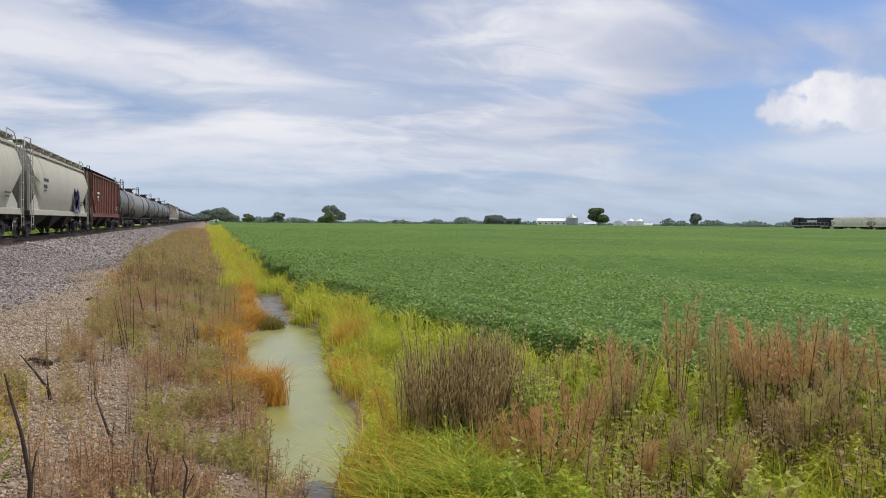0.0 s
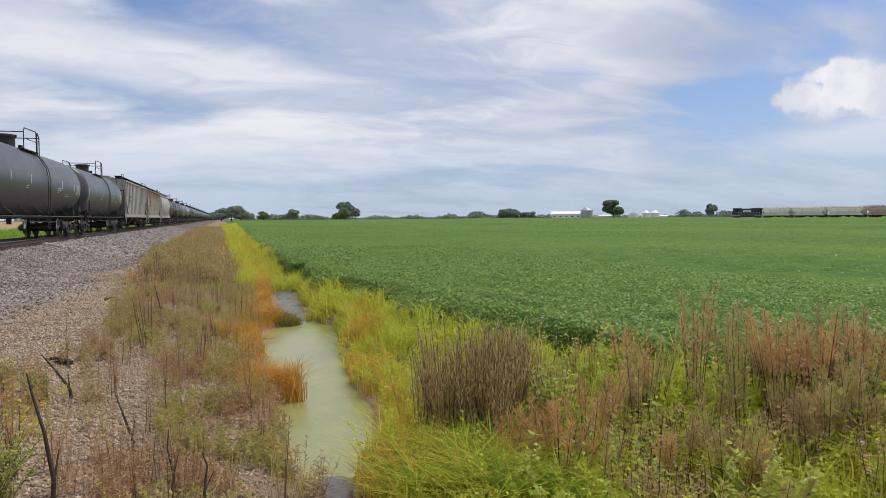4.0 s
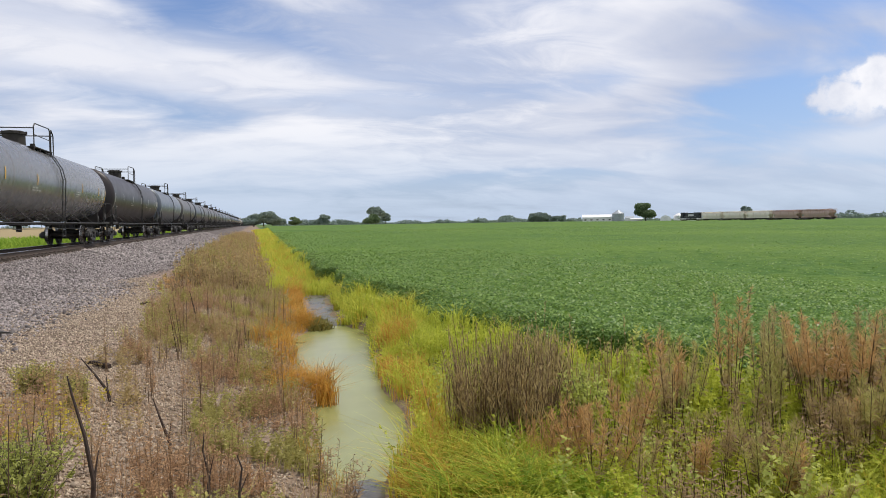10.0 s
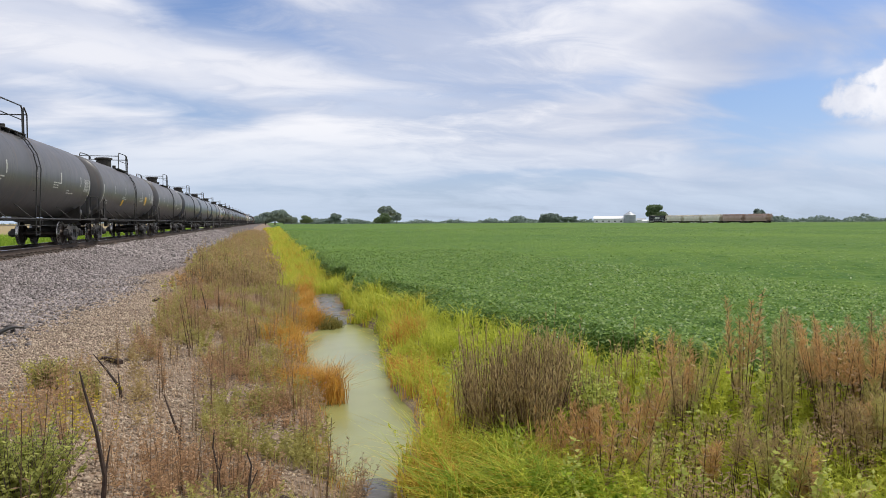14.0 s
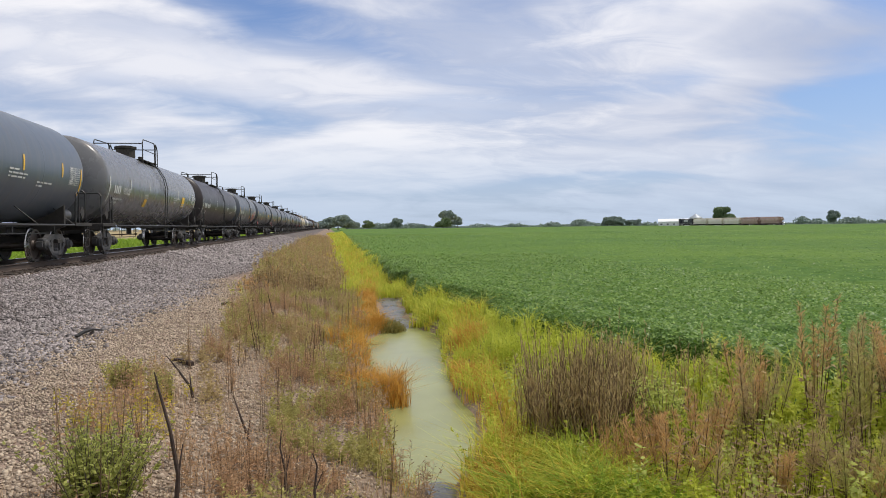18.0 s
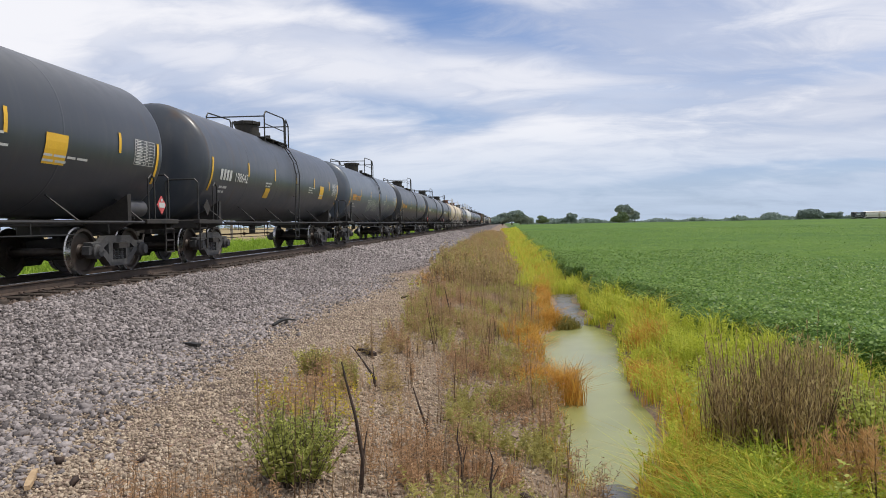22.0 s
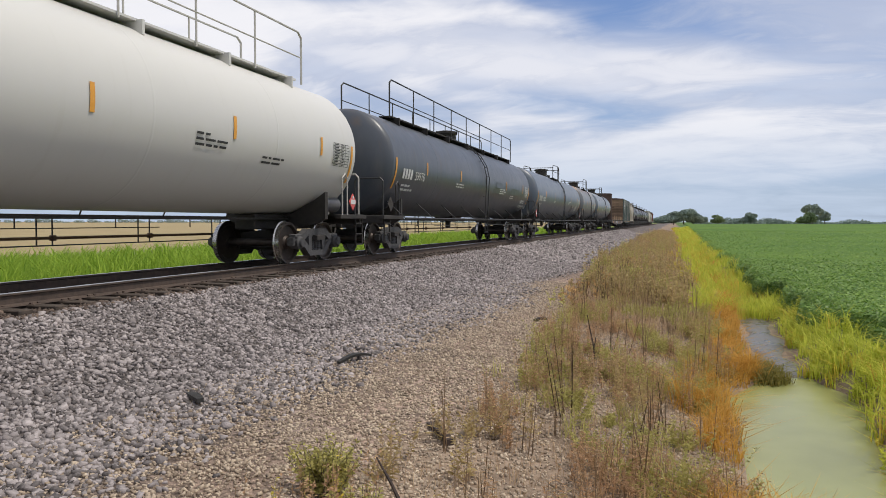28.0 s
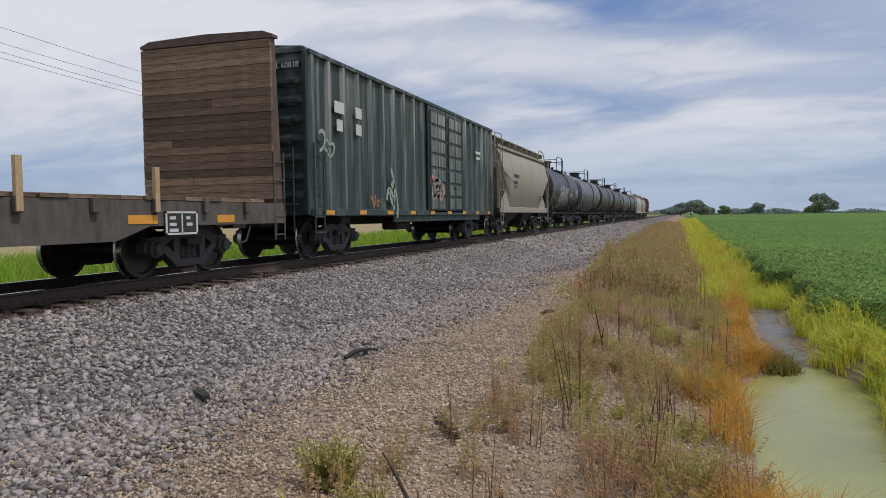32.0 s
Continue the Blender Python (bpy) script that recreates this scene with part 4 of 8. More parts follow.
            pipe(bm, [(q * 1.50, y, 1.02), (q * 1.50, y, 0.80)], 0.013, 4)
        pipe(bm, [(q * 1.50, -b * 0.7, 0.80), (q * 1.50, b * 0.7, 0.80)], 0.013, 4)
        part("side_rail", bm, rails if valve else M_RAIL, car)
    if lattice:
        # brown pipe and thin rod slung below the far sill on pairs of hangers
        bm = bmesh.new()
        m = max(4, int(2 * b / 2.2))
        for k in range(m):
            for d in (0.0, 0.34):
                pipe(bm, [(-1.48, -b + 0.6 + 2 * (b - 0.6) * k / (m - 1) + d, 0.98), (-1.48, -b + 0.6 + 2 * (b - 0.6) * k / (m - 1) + d, 0.50)], 0.015, 5)
        pipe(bm, [(-1.48, -b + 0.6, 0.50), (-1.48, b - 0.2, 0.50)], 0.013, 5)
        frame_ob = part("hanger_frame", bm, M_RAILPIPE, car)
        bm = bmesh.new()
        pipe(bm, [(-1.47, -b + 0.2, 0.63), (-1.47, b, 0.63)], 0.027, 8)
        for k in range(m):
            box(bm, (-1.47, -b + 0.94 + 2 * (b - 0.6) * k / (m - 1), 0.63), (0.08, 0.10, 0.10), 0.01)
        part("pipe", bm, M_RUSTPIPE, frame_ob, "rusty brown pipe")
    # fittings on top
    top = zc + r
    bm = bmesh.new()
    lathe(bm, [(top - 0.10, 0.41), (top + 0.36, 0.40), (top + 0.37, 0.45), (top + 0.46, 0.45), (top + 0.50, 0.32)], 20, "z", (0, -0.25, 0))
    for k in range(8):
        w = math.tau * k / 8
        box(bm, (0.44 * math.cos(w), -0.25 + 0.44 * math.sin(w), top + 0.42), (0.06, 0.06, 0.12))
    part("manway", bm, PAINT[paint] if paint in ("cream", "white") and band is None else (M_BAND if band else M_UNDER), car, smooth=40)
    bm = bmesh.new()
    lathe(bm, [(top - 0.05, 0.14), (top + 0.22, 0.14), (top + 0.25, 0.08)], 12, "z", (0, 0.75, 0))
    part("valve", bm, M_UNDER, car, smooth=40)
    bm = bmesh.new()
    lathe(bm, [(top - 0.05, 0.10), (top + 0.15, 0.10)], 12, "z", (0.3, 1.1, 0))
    part("valve", bm, M_UNDER, car, smooth=40)
    if platform == "long":
        for q in (1, -1):
            bm = bmesh.new()
            box(bm, (q * 0.55, 0, top - 0.02), (0.40, Lt * 0.80, 0.04))
            for k in range(7):
                box(bm, (q * 0.62, -Lt * 0.38 + Lt * 0.76 * k / 6, top - 0.14), (0.5, 0.06, 0.24))
            part("walkway", bm, PAINT[paint] if rails is M_PALEPIPE else M_UNDER, car)
        for q in (1, -1):
            bm = bmesh.new()
            y0, y1, x = -Lt * 0.41, Lt * 0.41, q * 0.78
            pipe(bm, [(x, y0, top - 0.1), (x, y0, top + 0.95), (x, y0 + 0.15, top + 1.05), (x, y1 - 0.15, top + 1.05), (x, y1, top + 0.95), (x, y1, top - 0.1)], 0.024)
            pipe(bm, [(x, y0, top + 0.5), (x, y1, top + 0.5)], 0.016)
            for k in range(1, 8):
                y = y0 + (y1 - y0) * k / 8
                pipe(bm, [(x, y, top - 0.1), (x, y, top + 1.05)], 0.020)
            part("top_rail", bm, rails, car)
    else:
        for q in (1, -1):
            bm = bmesh.new()
            box(bm, (q * 0.80, 0.0, top - 0.19), (0.36, 2.7, 0.03))
            for k in range(4):
                box(bm, (q * 0.78, -1.25 + k * 0.83, top - 0.26), (0.4, 0.05, 0.12))
            part("walkway", bm, M_UNDER, car)
        for q in (1, -1):
            bm = bmesh.new()
            x = q * 1.0
            pipe(bm, [(x, -1.4, top - 0.2), (x, -1.4, top + 0.55), (x, -1.25, top + 0.68), (x, 0.75, top + 0.72), (x, 0.85, top + 0.62), (x, 0.85, top - 0.2)], 0.024)
            pipe(bm, [(x, 1.0, top - 0.2), (x, 1.0, top + 0.66), (x, 1.08, top + 0.70), (x, 1.38, top + 0.5), (x, 1.38, top - 0.3)], 0.024)
            pipe(bm, [(x, -1.4, top + 0.25), (x, 0.85, top + 0.25)], 0.018)
            part("top_rail", bm, rails, car)
        for y in (-1.4, 1.38):
            bm = bmesh.new()
            pipe(bm, [(-1.0, y, top + 0.5), (1.0, y, top + 0.5)], 0.022)
            part("cross_rail", bm, rails, car)
    # curved ladders over the belly
    for q in (() if not valve else (1, -1)):
        ladder = None
        for d in (-0.22, 0.22):
            bm = bmesh.new()
            pts = [(q * (r + 0.10) * math.cos(radians(w)), 0.45 + d, zc + (r + 0.10) * math.sin(radians(w))) for w in (58, 40, 22, 4, -10)] + [(q * 1.52, 0.45 + d, 1.0), (q * 1.52, 0.45 + d, 0.45)]
            pipe(bm, pts, 0.020, 5)
            made = part("stringer" if ladder else "ladder", bm, M_RAILPIPE if rails is not M_PALEPIPE else M_PALEPIPE, ladder or car)
            ladder = ladder or made
        for w in (48, 34, 20, 6, -8, -24):
            bm = bmesh.new()
            pipe(bm, [(q * (r + 0.10) * math.cos(radians(w)), 0.23, zc + (r + 0.10) * math.sin(radians(w))), (q * (r + 0.10) * math.cos(radians(w)), 0.67, zc + (r + 0.10) * math.sin(radians(w)))], 0.014, 5)
            part("rung", bm, M_RAILPIPE if rails is not M_PALEPIPE else M_PALEPIPE, ladder)
        for z in (0.50, 0.75):
            bm = bmesh.new()
            pipe(bm, [(q * 1.52, 0.23, z), (q * 1.52, 0.67, z)], 0.016, 5)
            part("rung", bm, M_RAILPIPE if rails is not M_PALEPIPE else M_PALEPIPE, ladder)
    # below: outlet, brake gear
    bm = bmesh.new()
    if valve:
        loft(bm, [[(-w, -0.75 + c, z), (w, -0.75 + c, z), (w, 0.75 - c, z), (-w, 0.75 - c, z)] for z, w, c in ((1.16, 0.42, 0.0), (1.0, 0.30, 0.25), (0.92, 0.22, 0.45))])
        rod(bm, (0, 0, 0.95), (0, 0, 0.68), 0.11, 12)
    pipe(bm, [(0.35, -L / 2 + 2, 0.98), (0.35, L / 2 - 2, 0.98)], 0.025, 6)
    part("outlet", bm, M_UNDER, car, smooth=40)
    bm = bmesh.new()
    lathe(bm, [(-0.45, 0.05), (-0.40, 0.19), (0.40, 0.19), (0.45, 0.05)], 14, "y", (0.95, L / 2 - 1.75, 1.33))
    part("brake_cylinder", bm, PAINT["grey"], car, smooth=40)
    bm = bmesh.new()
    lathe(bm, [(-0.02, 0.27), (0.02, 0.29), (0.04, 0.27)], 18, "y", (-0.95, -L / 2 + 0.72, 1.75))
    pipe(bm, [(-0.95, -L / 2 + 0.72, 1.75), (-0.95, -L / 2 + 0.72, 1.05)], 0.03, 6)
    part("brake_wheel", bm, M_UNDER, car)
    # marks on the skin
    q = r + 0.012
    for s in (1, -1):
        bm = bmesh.new()
        shell_patch(bm, s * (a - h - 0.18) - 0.05, s * (a - h - 0.18) + 0.05, -30, 4, q, steps=8)
        part("reflector", bm, marks, car)
    for k in range(5):
        bm = bmesh.new()
        y = -a + h + 2.9 + (Lt - 2 * h - 4.6) * k / 4
        shell_patch(bm, y - 0.045, y + 0.045, -9, 6, q, steps=3)
        part("reflector", bm, marks, car)
    ink = ink or M_STENCIL
    dark = paint in ("white", "cream", "palegrey")
    plain = M_BLACKINK if dark else M_STENCIL
    y0 = -a + h + 0.75
    if number:
        z = zc - 0.24
        if owner:
            part("owner_mark", lettering(owner, 0.36, ink), None, car, at=skin_at(y0 - 0.06, z - 0.20, q, 0.26))
        else:
            bm = bmesh.new()
            for k in range(4):
                shell_patch(bm, y0 + k * 0.22, y0 + k * 0.22 + 0.15, -17.0, -6.0, q, steps=3)
            part("owner_mark", bm, ink, car)
        part("car_number", lettering(number, 0.36, ink), None, car, at=skin_at(y0 + 1.02, z - 0.20, q, 0.26))
    bm = bmesh.new()
    bars(bm, y0 + 0.1, zc - 0.60, q, 2, 0.06, 0.06, rng)
    bars(bm, -a * 0.36, zc - 0.32, q, 2, 0.04, 0.05, rng)
    bars(bm, a * 0.30, zc - 0.22, q, 3, 0.04, 0.05, rng)
    bars(bm, a * 0.52, zc - 0.45, q, 2, 0.04, 0.05, rng)
    tagged(part("stencil", bm, plain, car), kind="stuff")
    if print_box:
        bm = bmesh.new()
        yb = a - h - 0.75
        for k in range(9):
            shell_patch(bm, yb - 0.42, yb + 0.42, 4 - k * 2.4 - 0.4, 4 - k * 2.4, q, steps=1)
        for u in (-0.42, -0.02, 0.20, 0.40):
            shell_patch(bm, yb + u, yb + u + 0.015, -15.6, 4, q, steps=4)
        for k in range(8):
            shell_patch(bm, yb - 0.36, yb - 0.36 + rng.uniform(0.16, 0.30), 3.2 - k * 2.4 - 0.9, 3.2 - k * 2.4, q + 0.001, steps=1)
            shell_patch(bm, yb + 0.03, yb + 0.03 + rng.uniform(0.06, 0.13), 3.2 - k * 2.4 - 0.9, 3.2 - k * 2.4, q + 0.001, steps=1)
        tagged(part("data_panel", bm, plain, car), kind="stuff")
    if yellow_plate:
        bm = bmesh.new()
        shell_patch(bm, a * 0.52, a * 0.52 + 0.62, -24, -4, q, steps=4)
        part("notice", bm, M_YELLOW, car, "yellow notice plate")
        bm = bmesh.new()
        shell_patch(bm, -a * 0.35, -a * 0.35 + 0.45, -32, -19, q, steps=3)
        part("notice", bm, M_YELLOW, car, "yellow notice plate")
    if band is not None:
        bm = bmesh.new()
        for y in band:
            lathe(bm, [(y - 0.85, r + 0.004), (y - 0.85, r + 0.010), (y + 0.85, r + 0.010), (y + 0.85, r + 0.004)], 44, "y", (0, 0, zc), caps=False)
        part("stain_band", bm, M_BAND, car, "brown painted band", smooth=50)
    for y, z, w, hh, mat in patches:
        bm = bmesh.new()
        low, high = (math.degrees(math.asin((z + d - zc) / q)) for d in (-hh / 2, hh / 2))
        shell_patch(bm, y - w / 2, y + w / 2, low, high, q, steps=3)
        part("paint_patch", bm, mat, car, "painted-over patch")
    if tag is not None:
        y, z, w, hh = tag
        for k, (size, mat) in enumerate(((1.0, M_GRAFF[2]), (0.84, M_GRAFF[1]), (0.5, M_GRAFF[4]), (0.3, M_GRAFF[3]))):
            bm = bmesh.new()
            for side in (-0.24, 0.26):
                ring = []
                for j in range(26):
                    t = math.tau * j / 26
                    rad = size * (0.30 + 0.035 * math.sin(3 * t + 1 + side * 5) + 0.025 * math.sin(7 * t))
                    u, v = y + w * (side + rad * math.cos(t)), z + hh * (0.06 * (side > 0) + 1.5 * rad * math.sin(t))
                    rr = q + 0.002 + 0.002 * k + (0.001 if side > 0 else 0)
                    ring.append(bm.verts.new((math.sqrt(rr * rr - (v - zc) ** 2), u, v)))
                mid = bm.verts.new((math.sqrt(rr * rr - (z - zc) ** 2), y + w * side, z))
                for j in range(26):
                    bm.faces.new((ring[j], ring[(j + 1) % 26], mid))
            part("graffiti", bm, mat, car, "bubble-letter graffiti" if k == 0 else "")
    for y, z, w, hh, cols in graffiti:
        scrawl(car, y, z, w, hh, cols, rng, r + 0.014)
    for s in (1, -1):
        bm = bmesh.new()
        box(bm, (1.42, s * (a - 0.35), 1.40), (0.02, 0.29, 0.29), turn=pose(0, 0, 0, 45))
        sign = part("placard", bm, M_PLACARD if placard else M_UNDER, car, "red diamond hazard placard" if placard else "")
        if placard:
            bm = bmesh.new()
            box(bm, (1.434, s * (a - 0.35), 1.40), (0.006, 0.27, 0.11))
            box(bm, (1.434, s * (a - 0.35), 1.51), (0.006, 0.07, 0.06))
            part("print", bm, M_STENCIL, sign)
    return car


def scrawl(car, y, z, w, hh, cols, rng, r, flat_x=None):
    """Spray-painted loops: crooked strokes lying on the skin."""
    for c in cols:
        bm = bmesh.new()
        for k in range(max(3, int(w / 0.22))):
            u = y + w * (k + rng.uniform(0.1, 0.9)) / max(3, int(w / 0.22))
            v = z + hh * rng.uniform(-0.25, 0.25)
            ring, n = [], 9
            ra, rb = rng.uniform(0.12, 0.26) * hh * 1.6, rng.uniform(0.25, 0.5) * hh
            arc = rng.uniform(3.2, 6.0)
            st = rng.uniform(0, 6)
            tilt = rng.uniform(-0.5, 0.5)
            for j in range(n):
                t = st + arc * j / (n - 1)
                for g in (0.66, 1.0):
                    ring.append((u + g * ra * math.cos(t) + tilt * g * rb * math.sin(t), v + g * rb * math.sin(t)))
            vs = []
            for yy, zz in ring:
                if flat_x is not None:
                    x = flat_x
                else:
                    x = math.sqrt(max(0.02, r * r - (zz - TANK_Z) ** 2))
                vs.append(bm.verts.new((x, yy, zz)))
            for j in range(n - 1):
                bm.faces.new((vs[2 * j], vs[2 * j + 1], vs[2 * j + 3], vs[2 * j + 2]))
        tagged(part("graffiti", bm, M_GRAFF[c], car), kind="stuff")


def hopper_car(S0, S1, paint, label, seed, ribs=True, graffiti=(), x=TRACK, speed=SPEED, group="freight train cars", fine=True):
    car, L = railcar("hopper_car", S0, S1, label, "hopper car", group, x, speed)
    rng = random.Random(seed)
    Lb = L - 1.3
    e, b = Lb / 2, Lb / 2 - 2.3
    zt = 4.02
    # section across: half widths by height
    sec = [(1.52, 1.28), (1.52, zt), (1.30, zt + 0.12), (0.0, zt + 0.30)] if ribs else [(1.35, 1.28), (1.50, 1.75), (1.58, 2.5), (1.56, 3.05), (1.40, 3.65), (1.15, zt), (0.6, zt + 0.13), (0.0, zt + 0.18)]

    def ring(y, z_low):
        half = [(wd, max(z, z_low)) for wd, z in sec]
        return [(wd, y, z) for wd, z in half] + [(-wd, y, z) for wd, z in reversed(half[:-1])]

    bm = bmesh.new()
    loft(bm, [ring(-e + 0.45, 3.0), ring(-e + 0.5, 2.9), ring(-b, 1.28), ring(b, 1.28), ring(e - 0.5, 2.9), ring(e - 0.45, 3.0)])
    part("body", bm, PAINT[paint], car, smooth=25 if ribs else 40)
    if ribs:
        n = 16
        for k in range(n):
            y = -e + 0.75 + (2 * e - 1.5) * k / (n - 1)
            low = 1.30 if abs(y) < b else 1.30 + (abs(y) - b) / (e - 0.5 - b) * 1.6
            for q in (1, -1):
                bm = bmesh.new()
                box(bm, (q * 1.55, y, (low + zt) / 2), (0.07, 0.10, zt - low - 0.08), 0.012)
                part("side_post", bm, PAINT[paint], car)
        for q in (1, -1):
            bm = bmesh.new()
            box(bm, (q * 1.55, 0, zt - 0.03), (0.09, 2 * e - 0.9, 0.12), 0.01)
            part("roof_rail", bm, PAINT[paint], car)
    else:
        for q in (1, -1):
            bm = bmesh.new()
            box(bm, (q * 1.30, 0, zt - 0.05), (0.10, 2 * e - 0.9, 0.12), 0.01)
            part("roof_rail", bm, PAINT[paint], car)
    for q in (1, -1):
        bm = bmesh.new()
        box(bm, (q * 1.45, 0, 1.17), (0.10, 2 * e - 0.2, 0.26), 0.015)
        part("side_sill", bm, PAINT[paint], car)
    bm = bmesh.new()
    box(bm, (0, 0, 0.95), (0.45, L - 1.3, 0.30), 0.02)
    for s in (1, -1):
        box(bm, (0, s * (e - 0.15), 1.13), (2.95, 0.30, 0.24), 0.02)
        box(bm, (0, s * (L / 2 - 2.45), 0.98), (2.6, 0.5, 0.25), 0.02)
    part("underframe", bm, M_UNDER, car)
    running_gear(car, L)
    # discharge hoppers; their dark steel colour stands for the shade under the car
    k = 3 if L > 16 else 2
    for j in range(k):
        yc = (j - (k - 1) / 2) * (2 * b / k)
        w = b / k
        bm = bmesh.new()
        loft(bm, [[(-1.35, yc - w, 1.29), (1.35, yc - w, 1.29), (1.35, yc + w, 1.29), (-1.35, yc + w, 1.29)],
                  [(-0.75, yc - 0.30, 0.48), (0.75, yc - 0.30, 0.48), (0.75, yc + 0.30, 0.48), (-0.75, yc + 0.30, 0.48)],
                  [(-0.70, yc - 0.28, 0.36), (0.70, yc - 0.28, 0.36), (0.70, yc + 0.28, 0.36), (-0.70, yc + 0.28, 0.36)]])
        part("discharge_chute", bm, M_UNDER, car)
    # end cages with ladders; ribbed cars get darker frames, shade put into colour
    for s in (1, -1):
        bm = bmesh.new()
        for q in (1, -1):
            box(bm, (q * 1.42, s * (e - 0.10), 2.2), (0.10, 0.10, 2.0), 0.01)
            box(bm, (q * 0.5, s * (e - 0.55), 2.05), (0.12, 0.12, 1.7), 0.01)
            plate(bm, [(b - 0.1, 1.28), (e - 0.6, 1.28), (e - 0.6, 1.5), (b + 0.7, 2.0)], 0.03, lambda u, v, w: (q * 1.40 + w, s * u, v))
        box(bm, (0, s * (e - 0.12), 3.22), (2.9, 0.08, 0.12), 0.01)
        part("end_frame", bm, M_FLATSTEEL if ribs else PAINT[paint], car)
        for q in (1, -1):
            ladder = None
            for d in (0.0, 0.42):
                bm = bmesh.new()
                pipe(bm, [(q * 1.54, s * (e - 0.08 - d), 0.5), (q * 1.54, s * (e - 0.08 - d), zt)], 0.018, 5)
                made = part("stringer" if ladder else "ladder", bm, PAINT[paint], ladder or car)
                ladder = ladder or made
            bm = bmesh.new()
            for z in np.arange(0.6, zt, 0.36):
                pipe(bm, [(q * 1.54, s * (e - 0.08), z), (q * 1.54, s * (e - 0.50), z)], 0.014, 5)
            tagged(part("rungs", bm, PAINT[paint], ladder), kind="stuff")
    # roof: walkways, hatches, end rails
    for q in (1, -1):
        bm = bmesh.new()
        box(bm, (q * 0.95, 0, zt + 0.36), (0.5, 2 * e - 0.2, 0.04))
        for j in range(9):
            box(bm, (q * 1.0, -e + 0.5 + (2 * e - 1) * j / 8, zt + 0.25), (0.5, 0.05, 0.22))
        part("running_board", bm, M_UNDER if ribs else PAINT[paint], car)
    for j in range(10):
        bm = bmesh.new()
        lathe(bm, [(zt + 0.2, 0.30), (zt + 0.40, 0.32), (zt + 0.45, 0.2)], 12, "z", (0, -e + 1.2 + (2 * e - 2.4) * j / 9, 0))
        part("hatch", bm, PAINT[paint], car)
    for s in (1, -1):
        for q in (1, -1):
            bm = bmesh.new()
            pipe(bm, [(q * 1.25, s * (e - 1.6), zt + 0.15), (q * 1.25, s * (e - 1.5), zt + 0.55), (q * 1.25, s * (e - 0.3), zt + 0.50), (q * 1.30, s * (e - 0.05), zt + 0.1), (q * 1.32, s * (e - 0.02), zt - 0.6)], 0.022)
            part("roof_handrail", bm, M_UNDER if ribs else PAINT[paint], car)
    if fine:
        fx = 1.602 if ribs else 1.59
        bm = bmesh.new()
        for yy, zz, ww in ((-e + 2.6, 2.75, 1.1), (-e + 2.6, 2.45, 0.8), (-e + 2.7, 2.25, 0.6), (e - 3.4, 1.9, 0.9), (e - 3.4, 1.75, 0.7)):
            box(bm, (fx, yy + ww / 2, zz), (0.006, ww, 0.14 if zz > 2.4 else 0.06))
        tagged(part("stencil", bm, M_BLACKINK if paint not in ("hopperbrown",) else M_STENCIL, car), kind="stuff")
        for yy, zz, w, hh, cols in graffiti:
            scrawl(car, yy, zz, w, hh, cols, rng, 0, flat_x=fx + 0.004)
    return car


M_PLANK = material("weathered_bulkhead_plank", (0.085, 0.055, 0.036), (0.30, 0.205, 0.14), 0.85, 0, 10, 1.2, 0.4, 18, stretch=(0.35, 1, 2.5), vary=0.5)
M_STAKE = material("raw_timber_stake", (0.36, 0.24, 0.13), (0.55, 0.40, 0.24), 0.8, 0, 14, 2, 0.3, 30)
M_BULKSTEEL = material("brown_bulkhead_steel", (0.06, 0.036, 0.03), (0.15, 0.095, 0.08), 0.75, 0, 6, 0.7, 0.2, 20)


